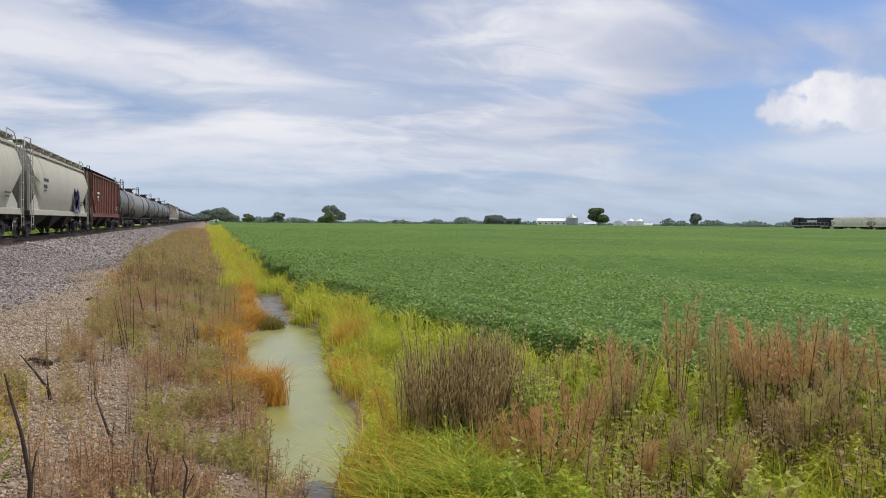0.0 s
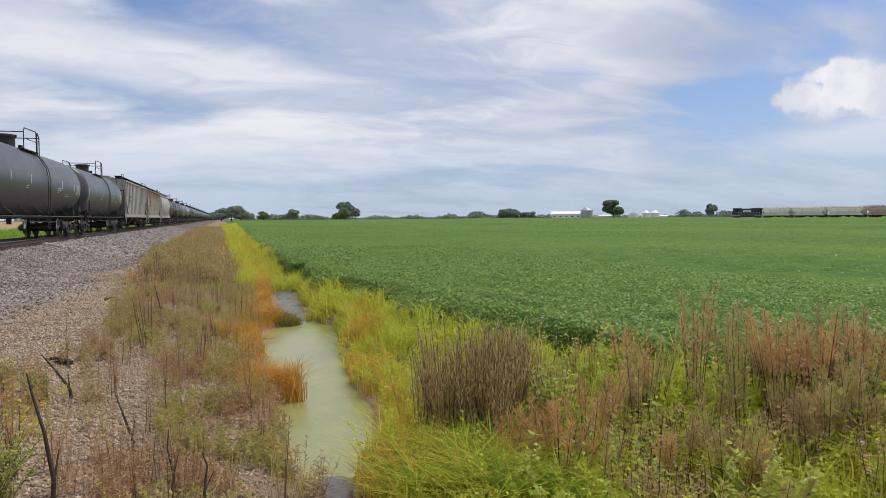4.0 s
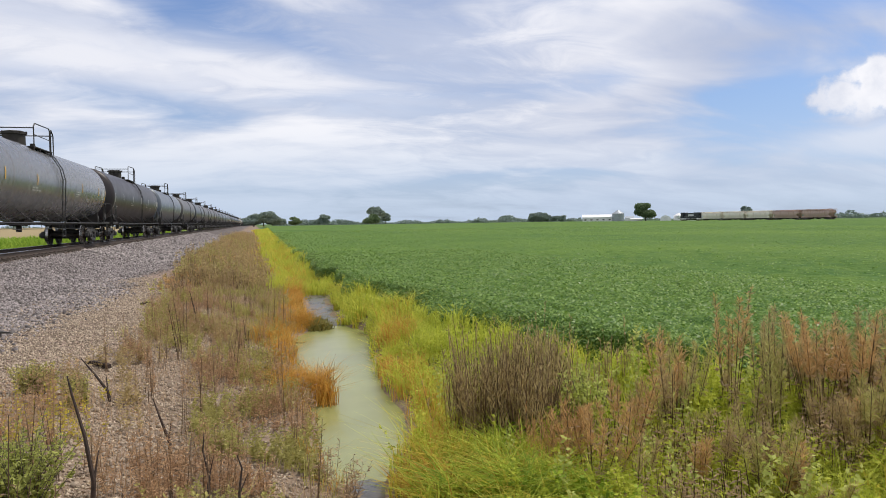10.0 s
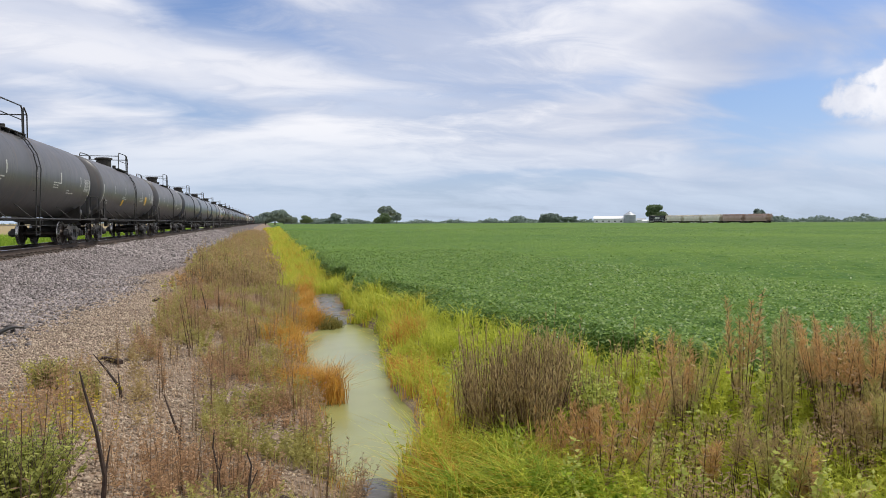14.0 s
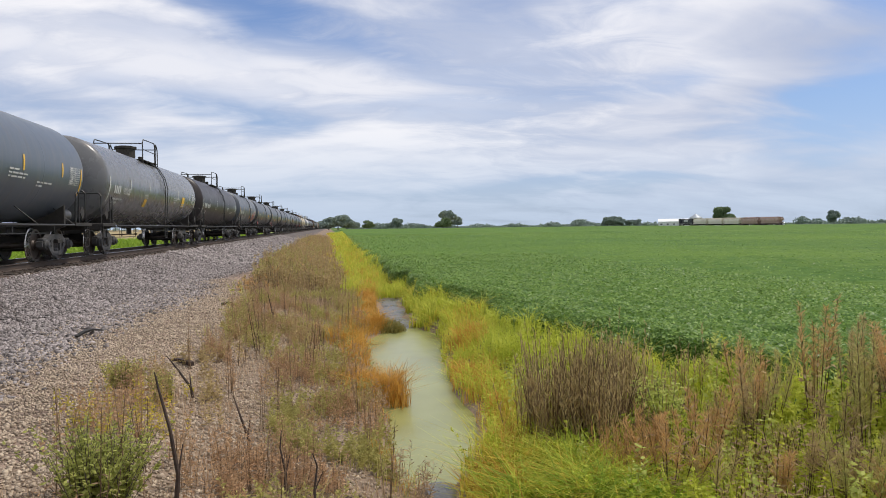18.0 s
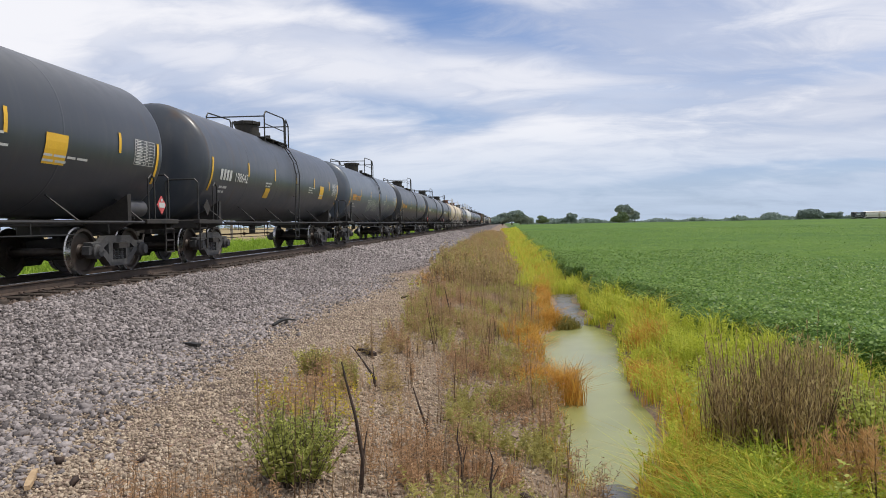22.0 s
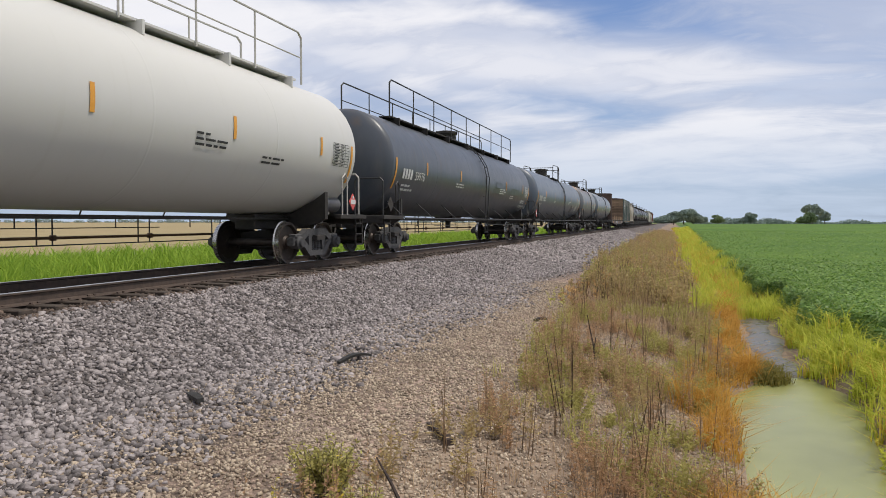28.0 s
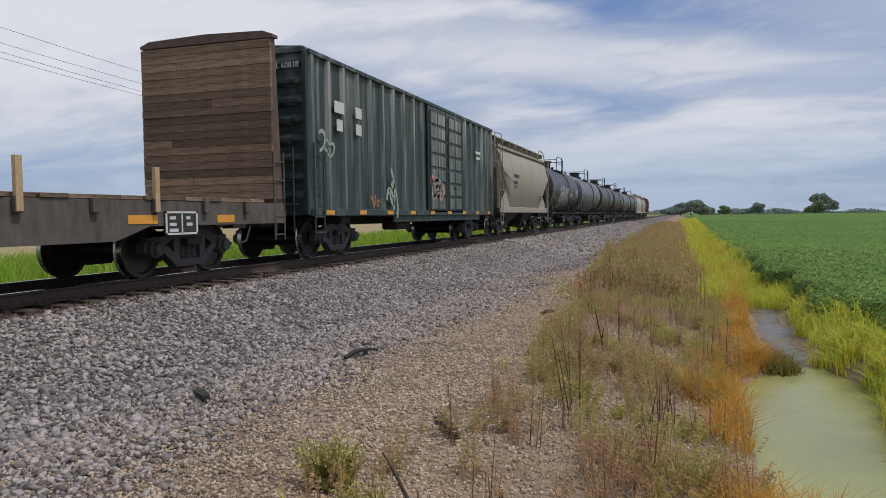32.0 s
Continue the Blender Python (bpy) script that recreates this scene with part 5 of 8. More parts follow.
def flat_car(S0, S1):
    car, L = railcar("bulkhead_flat_car", S0, S1, "grimy steel bulkhead flat car, empty, with timber-faced bulkheads", "flat car", "freight train cars")
    Lb = L - 1.0
    e = Lb / 2
    for q in (1, -1):
        bm = bmesh.new()
        loft(bm, [[(q * 1.36, y, 1.20), (q * 1.50, y, 1.20), (q * 1.50, y, z), (q * 1.36, y, z)] for y, z in ((-e, 0.82), (-e + 3.9, 0.82), (-e + 4.6, 0.62), (e - 4.6, 0.62), (e - 3.9, 0.82), (e, 0.82))])
        part("side_sill", bm, M_FLATSTEEL, car)
    bm = bmesh.new()
    box(bm, (0, 0, 0.92), (0.5, L - 1.4, 0.34), 0.02)
    for k in range(11):
        box(bm, (0, -e + 1 + (2 * e - 2) * k / 10, 1.05), (2.75, 0.12, 0.16))
    part("underframe", bm, M_UNDER, car)
    running_gear(car, L, 2.9)
    rng = random.Random(3)
    for k in range(44):
        y = -e + 0.75 + (2 * e - 1.5) * (k + 0.5) / 44
        bm = bmesh.new()
        box(bm, (0, 0, 0), (3.0, (2 * e - 1.5) / 44 - 0.012, 0.06), 0.006)
        part("deck_plank", bm, M_PLANK, car, at=pose(rng.uniform(-0.03, 0.03), y, 1.235, 0, 0, rng.uniform(-0.3, 0.3)))
    for s in (1, -1):
        bm = bmesh.new()
        y0 = s * (e - 0.32)
        box(bm, (0, y0 + s * 0.04, 2.8), (2.7, 0.05, 3.2))
        frame_ob = part("bulkhead", bm, M_BULKSTEEL, car, "brown steel bulkhead faced with timber")
        for q in (1, -1):
            bm = bmesh.new()
            loft(bm, [[(q * 1.47, y0, 1.15), (q * 1.33, y0, 1.15), (q * 1.33, y0 + s * 0.30, 1.15), (q * 1.47, y0 + s * 0.30, 1.15)],
                      [(q * 1.47, y0, 4.42), (q * 1.33, y0, 4.42), (q * 1.33, y0 + s * 0.12, 4.42), (q * 1.47, y0 + s * 0.12, 4.42)]])
            part("post", bm, M_BULKSTEEL, frame_ob)
            bm = bmesh.new()
            plate(bm, [(0.0, 1.2), (0.35, 1.2), (0.0, 3.4)], 0.04, lambda u, v, w: (q * 0.5 + w, y0 + s * (0.06 + u), v))
            part("gusset", bm, M_BULKSTEEL, frame_ob)
        for z in (1.6, 2.4, 3.2, 4.0):
            bm = bmesh.new()
            box(bm, (0, y0 + s * 0.10, z), (2.7, 0.10, 0.10), 0.01)
            part("stiffener", bm, M_BULKSTEEL, frame_ob)
        bm = bmesh.new()
        loft(bm, [[(x, y0 - 0.03, 4.36), (x, y0 + s * 0.16, 4.36), (x, y0 + s * 0.16, z), (x, y0 - 0.03, z)] for x, z in ((-1.52, 4.42), (-1.3, 4.50), (0, 4.54), (1.3, 4.50), (1.52, 4.42))])
        part("cap", bm, M_BULKSTEEL, frame_ob)
        for k in range(20):
            cuts = [-1.48, 1.48] if k % 5 != 2 else [-1.48, rng.uniform(-0.8, 0.8), 1.48]
            for u0, u1 in zip(cuts, cuts[1:]):
                bm = bmesh.new()
                box(bm, (0, 0, 0), (u1 - u0 - 0.006, 0.07, 0.147), 0.005)
                part("plank", bm, M_PLANK, frame_ob, at=pose((u0 + u1) / 2, y0 - s * (0.04 + rng.uniform(-0.008, 0.008)), 1.36 + k * 0.152, rng.uniform(-0.4, 0.4), rng.uniform(-0.12, 0.12), 0))
        bm = bmesh.new()
        for d in (0, 0.36):
            pipe(bm, [(1.50, s * (e - 0.02) - s * d, 0.5), (1.50, s * (e - 0.02) - s * d, 2.2)], 0.018, 5)
        for z in (0.6, 0.95, 1.3, 1.65, 2.0):
            pipe(bm, [(1.50, s * (e - 0.02), z), (1.50, s * (e - 0.38), z)], 0.014, 5)
        part("ladder", bm, M_FLATSTEEL, car)
    for k in range(17):
        y = -e + 1.4 + (2 * e - 2.8) * k / 16
        for q in (1, -1):
            bm = bmesh.new()
            box(bm, (q * 1.535, y, 1.12), (0.07, 0.13, 0.20), 0.008)
            part("stake_pocket", bm, M_FLATSTEEL, car)
        if k in (2, 5, 9, 12, 14):
            bm = bmesh.new()
            box(bm, (1.545, y, 1.36), (0.06, 0.10, 0.66), 0.004)
            part("stake", bm, M_STAKE, car, "raw timber stake")
        if k in (4, 11, 14):
            bm = bmesh.new()
            box(bm, (-1.545, y, 1.34), (0.06, 0.10, 0.60), 0.004)
            part("stake", bm, M_STAKE, car)
    rng = random.Random(8)
    for k in range(7):
        bm = bmesh.new()
        box(bm, (0, 0, 0), (rng.uniform(0.5, 1.4), 0.10, 0.07), 0.004)
        part("dunnage", bm, M_STAKE, car, at=pose(rng.uniform(-0.6, 0.8), rng.uniform(-e + 2, e - 1.2), 1.30, 0, 0, rng.uniform(-60, 60)))
    for y, w in ((e - 4.05, 0.62), (e - 2.0, 0.5), (-e + 3.0, 0.5), (0.5, 0.5)):
        bm = bmesh.new()
        box(bm, (1.504, y, 0.92), (0.008, w, 0.13))
        part("reflector", bm, M_ORANGE, car, "orange reflector strip")
    bm = bmesh.new()
    box(bm, (1.512, e - 3.2, 0.86), (0.02, 0.80, 0.36), 0.004)
    panel = part("data_panel", bm, M_BLACKINK, car, "black and white data panel")
    bm = bmesh.new()
    for dy, dz, w, hh in ((-0.37, 0, 0.04, 0.36), (0.37, 0, 0.04, 0.36), (0, 0.165, 0.78, 0.03), (0, -0.165, 0.78, 0.03), (0.0, 0, 0.03, 0.34), (-0.22, 0.08, 0.14, 0.05), (-0.22, -0.02, 0.16, 0.05), (-0.2, -0.11, 0.2, 0.05), (0.15, 0.08, 0.10, 0.05), (0.18, -0.02, 0.14, 0.05)):
        box(bm, (1.526, e - 3.2 + dy, 0.86 + dz), (0.006, w, hh))
    part("print", bm, M_STENCIL, panel)
    bm = bmesh.new()
    for k in range(4):
        box(bm, (1.506, -2.6 + k * 0.34, 0.90), (0.008, 0.22, 0.30))
    part("owner_mark", bm, M_STENCIL, car)
    bm = bmesh.new()
    box(bm, (1.506, -0.6, 0.90), (0.008, 0.8, 0.34))
    part("panel_paint", bm, M_GRAFF[0], car, "faded blue painted panel")
    return car


def box_car(S0, S1):
    car, L = railcar("box_car", S0, S1, "faded green ribbed box car with graffiti and panelled doors", "box car", "freight train cars")
    Lb = L - 1.2
    e = Lb / 2
    zb, zt = 0.98, 4.42
    paint = PAINT["boxgreen"]
    bm = bmesh.new()
    loft(bm, [[(1.46, y, zb), (1.46, y, zt), (1.38, y, zt + 0.10), (0, y, zt + 0.22), (-1.38, y, zt + 0.10), (-1.46, y, zt), (-1.46, y, zb)] for y in (-e, e)])
    part("body", bm, paint, car)
    # pressed ends
    for s in (1, -1):
        for k in range(8):
            z = 1.25 + k * 0.40
            bm = bmesh.new()
            loft(bm, [[(x, s * (e - 0.01), z), (x, s * (e + dpt), z + 0.10), (x, s * (e + dpt), z + 0.16), (x, s * (e - 0.01), z + 0.26)] for x, dpt in ((-1.36, 0.01), (-1.2, 0.10), (1.2, 0.10), (1.36, 0.01))])
            part("end_rib", bm, paint, car)
        for q in (1, -1):
            bm = bmesh.new()
            box(bm, (q * 1.43, s * (e + 0.03), (zb + zt) / 2), (0.10, 0.10, zt - zb), 0.015)
            part("corner_post", bm, paint, car)
        bm = bmesh.new()
        box(bm, (0, s * (e + 0.03), zt + 0.02), (2.8, 0.08, 0.12), 0.01)
        part("end_plate", bm, paint, car)
        bm = bmesh.new()
        for d in (0.0, 0.42):
            pipe(bm, [(1.2 - d, s * (e + 0.20), 0.6), (1.2 - d, s * (e + 0.20), 2.4)], 0.018, 5)
        for z in np.arange(0.7, 2.4, 0.33):
            pipe(bm, [(1.2, s * (e + 0.20), z), (0.78, s * (e + 0.20), z)], 0.014, 5)
        pipe(bm, [(-0.4, s * (e + 0.22), 1.2), (1.3, s * (e + 0.22), 1.2)], 0.02, 5)
        part("end_ladder", bm, paint, car)
        for q in (1, -1):
            bm = bmesh.new()
            for d in (0.06, 0.48):
                pipe(bm, [(q * 1.56, s * (e - d), 0.5), (q * 1.56, s * (e - d), 2.5)], 0.018, 5)
            for z in np.arange(0.6, 2.5, 0.33):
                pipe(bm, [(q * 1.56, s * (e - 0.06), z), (q * 1.56, s * (e - 0.48), z)], 0.014, 5)
            part("ladder", bm, paint, car)
        bm = bmesh.new()
        box(bm, (0.1, s * (e + 0.16), 1.13), (0.6, 0.04, 0.18))
        part("end_reflector", bm, M_ORANGE, car, "orange reflector plate")
        part("owner_mark", lettering("BCOL 60818", 0.165, M_STENCIL), None, car, at=pose(s * -0.46, s * (e + 0.135), 4.06, 90, 0, 0 if s < 0 else 180))
    d0, d1 = -0.35, 3.35                       # the two door leaves
    n = 20
    for k in range(n + 1):
        y = -e + 0.12 + (2 * e - 0.24) * k / n
        for q in (1, -1):
            if q > 0 and d0 - 0.05 < y < d1 + 0.05:
                continue
            bm = bmesh.new()
            loft(bm, [[(q * 1.45, y - 0.11, z), (q * 1.53, y - 0.06, z), (q * 1.53, y + 0.06, z), (q * 1.45, y + 0.11, z)] for z in (zb + 0.12, zt - 0.05)])
            part("side_post", bm, PAINT["boxrib"], car)
    for q in (1, -1):
        bm = bmesh.new()
        box(bm, (q * 1.49, 0, zt - 0.02), (0.10, 2 * e, 0.10), 0.01)
        box(bm, (q * 1.49, 0, zb + 0.05), (0.10, 2 * e, 0.16), 0.01)
        box(bm, (q * 1.44, 1.4, zb - 0.10), (0.06, 9.0, 0.22), 0.01)
        part("side_sill", bm, paint, car)
    for y0, y1 in ((d0, 1.48), (1.52, d1)):
        bm = bmesh.new()
        box(bm, (1.515, (y0 + y1) / 2, 2.68), (0.05, y1 - y0, 3.3), 0.008)
        door = part("door", bm, paint, car, "panelled green sliding door")
        for j in range(7):
            bm = bmesh.new()
            z = 1.12 + j * 0.445
            for (u0, u1) in ((y0 + 0.10, (y0 + y1) / 2 - 0.05), ((y0 + y1) / 2 + 0.05, y1 - 0.10)):
                box(bm, (1.55, (u0 + u1) / 2, z + 0.2), (0.03, u1 - u0, 0.35), 0.012)
            part("door_panel", bm, PAINT["boxrib"], door)
        bm = bmesh.new()
        for u in (y0 + 0.12, y1 - 0.12):
            pipe(bm, [(1.585, u, 1.1), (1.585, u, 4.2)], 0.02, 5)
        box(bm, (1.59, (y0 + y1) / 2, 1.9), (0.03, 0.34, 0.05))
        part("lock_rod", bm, M_FLATSTEEL, door)
    bm = bmesh.new()
    box(bm, (0, 0, 0.86), (0.5, L - 1.4, 0.28), 0.02)
    for s in (1, -1):
        box(bm, (0, s * (L / 2 - 2.7), 0.9), (2.6, 0.5, 0.22), 0.02)
    box(bm, (0.9, -1.5, 0.72), (0.5, 1.1, 0.35), 0.05)
    part("underframe", bm, M_UNDER, car)
    running_gear(car, L, 2.7)
    rng = random.Random(21)
    for yy, zz, w, hh, cols in ((-e + 0.3, 2.5, 0.6, 0.7, (5,)), (-e + 4.2, 1.55, 0.5, 1.1, (5,)), (-0.2, 1.7, 1.3, 0.8, (1, 5)), (-e + 3.0, 1.3, 0.5, 0.3, (4,))):
        scrawl(car, yy, zz, w, hh, cols, rng, 0, flat_x=1.572)
    bm = bmesh.new()
    for yy, zz, w, hh in ((-e + 1.35, 3.4, 0.5, 0.26), (-e + 2.4, 3.4, 0.35, 0.26), (-e + 1.35, 3.0, 0.3, 0.26), (-e + 2.4, 3.0, 0.3, 0.26), (e - 2.4, 3.3, 0.7, 0.1), (e - 2.4, 3.1, 0.5, 0.1)):
        box(bm, (1.545, yy, zz), (0.008, w, hh))
    tagged(part("stencil", bm, M_STENCIL, car), kind="stuff")
    for k in range(9):
        bm = bmesh.new()
        box(bm, (1.545, -e + 0.8 + (2 * e - 1.6) * k / 8, zb + 0.05), (0.012, 0.4, 0.10))
        part("reflector", bm, M_ORANGE, car)
    return car


# the train, front to back: places of the couplings along the track at the clip's start
Y, P, O = M_YELLOW, M_PALEMARK, M_ORANGE
hopper_car(17.7, 36.4, "hopperwhite", "off-white smooth-sided covered hopper car", 1, ribs=False)
hopper_car(36.4, 54.6, "hopperwhite", "off-white smooth-sided covered hopper car with blue graffiti", 2, ribs=False, graffiti=((2.6, 1.9, 1.8, 1.3, (0, 0, 3)),))
hopper_car(54.6, 73.4, "hopperbrown", "brown-red ribbed covered hopper car", 3)
tank_car(73.4, 86.8, "grey", "short dusty grey tank car", 4)
tank_car(86.8, 109.4, "palegrey", "long pale grey tank car", 5)
tank_car(109.4, 130.8, "grey", "grey tank car with domed ends", 6)
tank_car(130.8, 150.6, "darkgrey", "dark grey tank car", 7)
tank_car(150.6, 168.3, "darkgrey", "dark grey tank car with pale marks", 8)
hopper_car(168.3, 187.4, "hoppergrey", "grey ribbed covered hopper car", 9)
hopper_car(187.4, 205.6, "hopperrust", "rust-streaked pale ribbed covered hopper car", 10)
hopper_car(205.6, 223.7, "hopperpale", "pale grey smooth-sided covered hopper car with painted-out patches", 11, ribs=False, graffiti=((-2.0, 1.8, 4.0, 0.9, (2,)),))
tank_car(223.7, 239.4, "black", "black tank car with domed ends", 12)
tank_car(239.4, 261.2, "brownblack", "brown-black tank car with pale marks", 13)
tank_car(261.2, 281.5, "bluegrey", "blue-grey tank car with domed ends", 14)
tank_car(281.5, 303.2, "satin", "long grey tank car with yellow marks", 15, marks=Y)
tank_car(303.2, 324.7, "brownblack", "brown-black tank car with pale marks", 16)
tank_car(324.7, 344.5, "bluegrey", "blue-grey tank car with domed ends", 17)
tank_car(344.5, 363.7, "grey", "grey tank car with domed ends", 18)
tank_car(363.7, 381.2, "darkgrey", "dark grey tank car with pale lettering", 19)
tank_car(381.2, 400.7, "grey", "grey tank car with domed ends", 20)
tank_car(400.7, 419.5, "grey", "grey tank car with a yellow notice", 21, yellow_plate=True)
tank_car(419.5, 437.7, "grey", "grey tank car with domed ends", 22)
tank_car(437.7, 456.5, "darkgrey", "dark grey tank car", 23)
tank_car(456.5, 475.4, "bluegrey", "blue-grey tank car with domed ends", 24, marks=Y)
tank_car(475.4, 493.6, "bluegrey", "blue-grey tank car with orange lettering", 25, marks=Y, ink=O)
tank_car(493.6, 513.0, "satin", "grey tank car with a yellow notice", 26, yellow_plate=True, number="191009", lattice=True)
tank_car(513.0, 531.9, "brownblack", "brown-black tank car with pale marks", 27, marks=P, number="101007", lattice=True)
tank_car(531.9, 548.2, "darkgrey", "dark grey tank car with rose and white graffiti", 28, marks=Y, number="204187", owner="", graffiti=((-4.6, 1.85, 3.0, 0.5, (2, 2)),), tag=(4.6, 1.95, 2.2, 1.25), patches=((1.7, 1.95, 0.65, 0.28, M_ORANGE), (2.9, 2.9, 0.2, 0.6, M_STENCIL)), lattice=True)
tank_car(548.2, 568.3, "gloss", "black tank car with yellow marks", 29, marks=Y, number="731726", owner="TILX", placard=True, yellow_plate=True, lattice=True)
tank_car(568.3, 589.1, "gloss", "black tank car with yellow marks", 30, marks=Y, number="731380", owner="TILX", placard=True, yellow_plate=True, lattice=True)
tank_car(589.1, 606.6, "darkgrey", "dark grey tank car with yellow marks", 31, marks=Y, number="198642", yellow_plate=True, lattice=True)
tank_car(606.6, 625.3, "bluegrey", "blue-grey tank car with orange lettering and graffiti", 32, marks=Y, number="20740", ink=O, graffiti=((-2.8, 2.0, 3.2, 0.6, (2, 5)), (3.2, 1.9, 2.4, 0.4, (5,))), lattice=True)
tank_car(625.3, 644.9, "gloss", "glossy black tank car with orange lettering", 33, marks=Y, number="310499", ink=O, lattice=True)
tank_car(644.9, 664.5, "gloss", "glossy black tank car with white lettering", 34, marks=Y, number="160420", owner="WFRX", placard=True, lattice=True)
tank_car(664.5, 681.3, "gloss", "glossy black tank car with white lettering", 35, marks=Y, number="160480", owner="WFRX", placard=True, lattice=True)
tank_car(681.3, 696.1, "cream", "cream tank car with a brown band", 36, band=(0.2,), rails=M_PALEPIPE, lattice=True)
tank_car(696.1, 711.6, "cream", "cream tank car with a brown band", 37, band=(3.6,), rails=M_PALEPIPE, lattice=True)
tank_car(711.6, 729.2, "darkgrey", "dark grey tank car with yellow marks", 38, marks=Y, yellow_plate=True, lattice=True)
tank_car(729.2, 750.0, "white", "long white pressure tank car with a full-length walkway", 39, marks=O, number="59180", ink=M_BLACKINK, platform="long", rails=M_PALEPIPE, placard=True, valve=False, r=1.52, lattice=True)
tank_car(750.0, 772.8, "darkgrey", "long dark blue-grey tank car with a full-length walkway", 40, marks=O, number="59976", platform="long", lattice=True, patches=((6.4, 2.1, 1.6, 0.8, PAINT["gloss"]), (3.0, 2.3, 1.2, 0.7, PAINT["gloss"])),
         words=(("LIQUEFIED", 8.15, 1.86, 0.25), ("PETROLEUM GAS", 8.35, 1.62, 0.25)))
tank_car(772.8, 795.4, "bluegrey", "long blue-grey tank car", 41, marks=O, number="210275", placard=True, lattice=True, patches=((7.75, 1.98, 0.95, 0.34, M_GRAFF[2]), (8.1, 2.32, 0.30, 0.32, M_GRAFF[2]), (5.4, 1.90, 1.0, 0.5, PAINT["black"]), (8.0, 1.72, 0.4, 0.05, M_STENCIL), (8.1, 1.60, 0.5, 0.05, M_STENCIL)))
tank_car(795.4, 808.2, "rustgrey", "short rust-streaked grey tank car", 42, marks=O, lattice=True)
tank_car(808.2, 826.6, "slate", "slate-grey tank car with yellow marks", 43, marks=Y, lattice=True)
flat_car(826.6, 849.6)
box_car(849.6, 866.6)
hopper_car(866.6, 880.2, "hoppertan", "tan smooth-sided covered hopper car", 44, ribs=False)
tank_car(880.2, 894.3, "black", "short black tank car with white graffiti", 45, graffiti=((-2.5, 2.2, 4.0, 1.2, (2,)),))
tank_car(894.3, 910.3, "darkgrey", "dark grey tank car", 46)
tank_car(910.3, 925.3, "black", "black tank car with domed ends", 47)
tank_car(925.3, 940.3, "brownblack", "brown-black tank car with domed ends", 48)
tank_car(940.3, 955.8, "darkgrey", "dark grey tank car", 49)
tank_car(955.8, 971.2, "black", "black tank car with domed ends", 50)
hopper_car(971.2, 988.7, "hopperwhite", "off-white smooth covered hopper car", 51, ribs=False)
hopper_car(988.7, 1006.2, "hoppertan", "tan smooth-sided covered hopper car", 52, ribs=False)
hopper_car(1006.2, 1023.7, "hopperbrown", "dark brown covered hopper car at the end of the train", 53)


# ---- plants ----
def leafy(name, low, high, rough=0.7, spread=0.8, clear=0.48, patch=0.8, spec=0.25):
    """Plant material: each blade its own tint, a little light passing through."""
    m = material(name, low, high, rough, 0, 9, patch, 0.0, 30, spread=spread, spec=spec)
    n, l = m.node_tree.nodes, m.node_tree.links
    bsdf = n["Principled BSDF"]
    col = bsdf.inputs["Base Color"].links[0].from_socket
    tr = n.new("ShaderNodeBsdfTranslucent")
    l.new(col, tr.inputs["Color"])
    mx = n.new("ShaderNodeMixShader")
    mx.inputs["Fac"].default_value = clear
    l.new(bsdf.outputs[0], mx.inputs[1]), l.new(tr.outputs[0], mx.inputs[2])
    out = [k for k in n if k.type == "OUTPUT_MATERIAL"][0]
    l.new(mx.outputs[0], out.inputs["Surface"])
    return m


G_LIME = leafy("lime_ditch_grass", (0.33, 0.40, 0.035), (0.76, 0.77, 0.13))
G_YELLOW = leafy("yellow_ditch_grass", (0.44, 0.38, 0.04), (0.82, 0.66, 0.12))
G_ORANGE = leafy("orange_dying_grass", (0.43, 0.215, 0.032), (0.78, 0.475, 0.115))
G_GREEN = leafy("fresh_green_grass", (0.15, 0.26, 0.02), (0.50, 0.60, 0.08))
G_OLIVE = leafy("olive_weed_leaf", (0.29, 0.275, 0.08), (0.62, 0.56, 0.21))
G_RED = leafy("red_brown_dry_weed", (0.40, 0.225, 0.085), (0.80, 0.54, 0.25))
G_BROWN = leafy("brown_dry_stalk", (0.32, 0.21, 0.12), (0.68, 0.51, 0.33))
G_DUN = leafy("dun_dry_leaf", (0.30, 0.225, 0.095), (0.66, 0.52, 0.26))
G_SEDGE = leafy("dark_olive_sedge", (0.15, 0.145, 0.04), (0.38, 0.33, 0.10))
G_STEM = leafy("dark_dry_stem", (0.13, 0.085, 0.052), (0.38, 0.265, 0.165))
G_DARK = leafy("blackish_dry_stem", (0.060, 0.042, 0.028), (0.20, 0.14, 0.085))
G_RUST = leafy("dull_rust_brown_weed", (0.33, 0.195, 0.105), (0.71, 0.48, 0.285))
G_STRAW = leafy("straw_thatch", (0.33, 0.225, 0.14), (0.70, 0.53, 0.365))
G_BEAN = leafy("soybean_leaf", (0.062, 0.150, 0.020), (0.25, 0.375, 0.078), 0.45, clear=0.3, spec=0.32)
G_SHRUB = leafy("green_shrub_leaf", (0.24, 0.28, 0.06), (0.54, 0.55, 0.17))
G_PALE = leafy("pale_green_weed_leaf", (0.36, 0.43, 0.08), (0.68, 0.70, 0.23))
G_VERGE = leafy("light_green_verge_grass", (0.13, 0.26, 0.02), (0.42, 0.56, 0.08))
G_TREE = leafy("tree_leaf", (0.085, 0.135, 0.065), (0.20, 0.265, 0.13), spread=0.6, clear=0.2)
# distance haze is put into this pale bluish leaf colour
G_WOOD = leafy("haze_tinted_far_leaf", (0.185, 0.245, 0.22), (0.28, 0.34, 0.295), spread=0.35, clear=0.15)
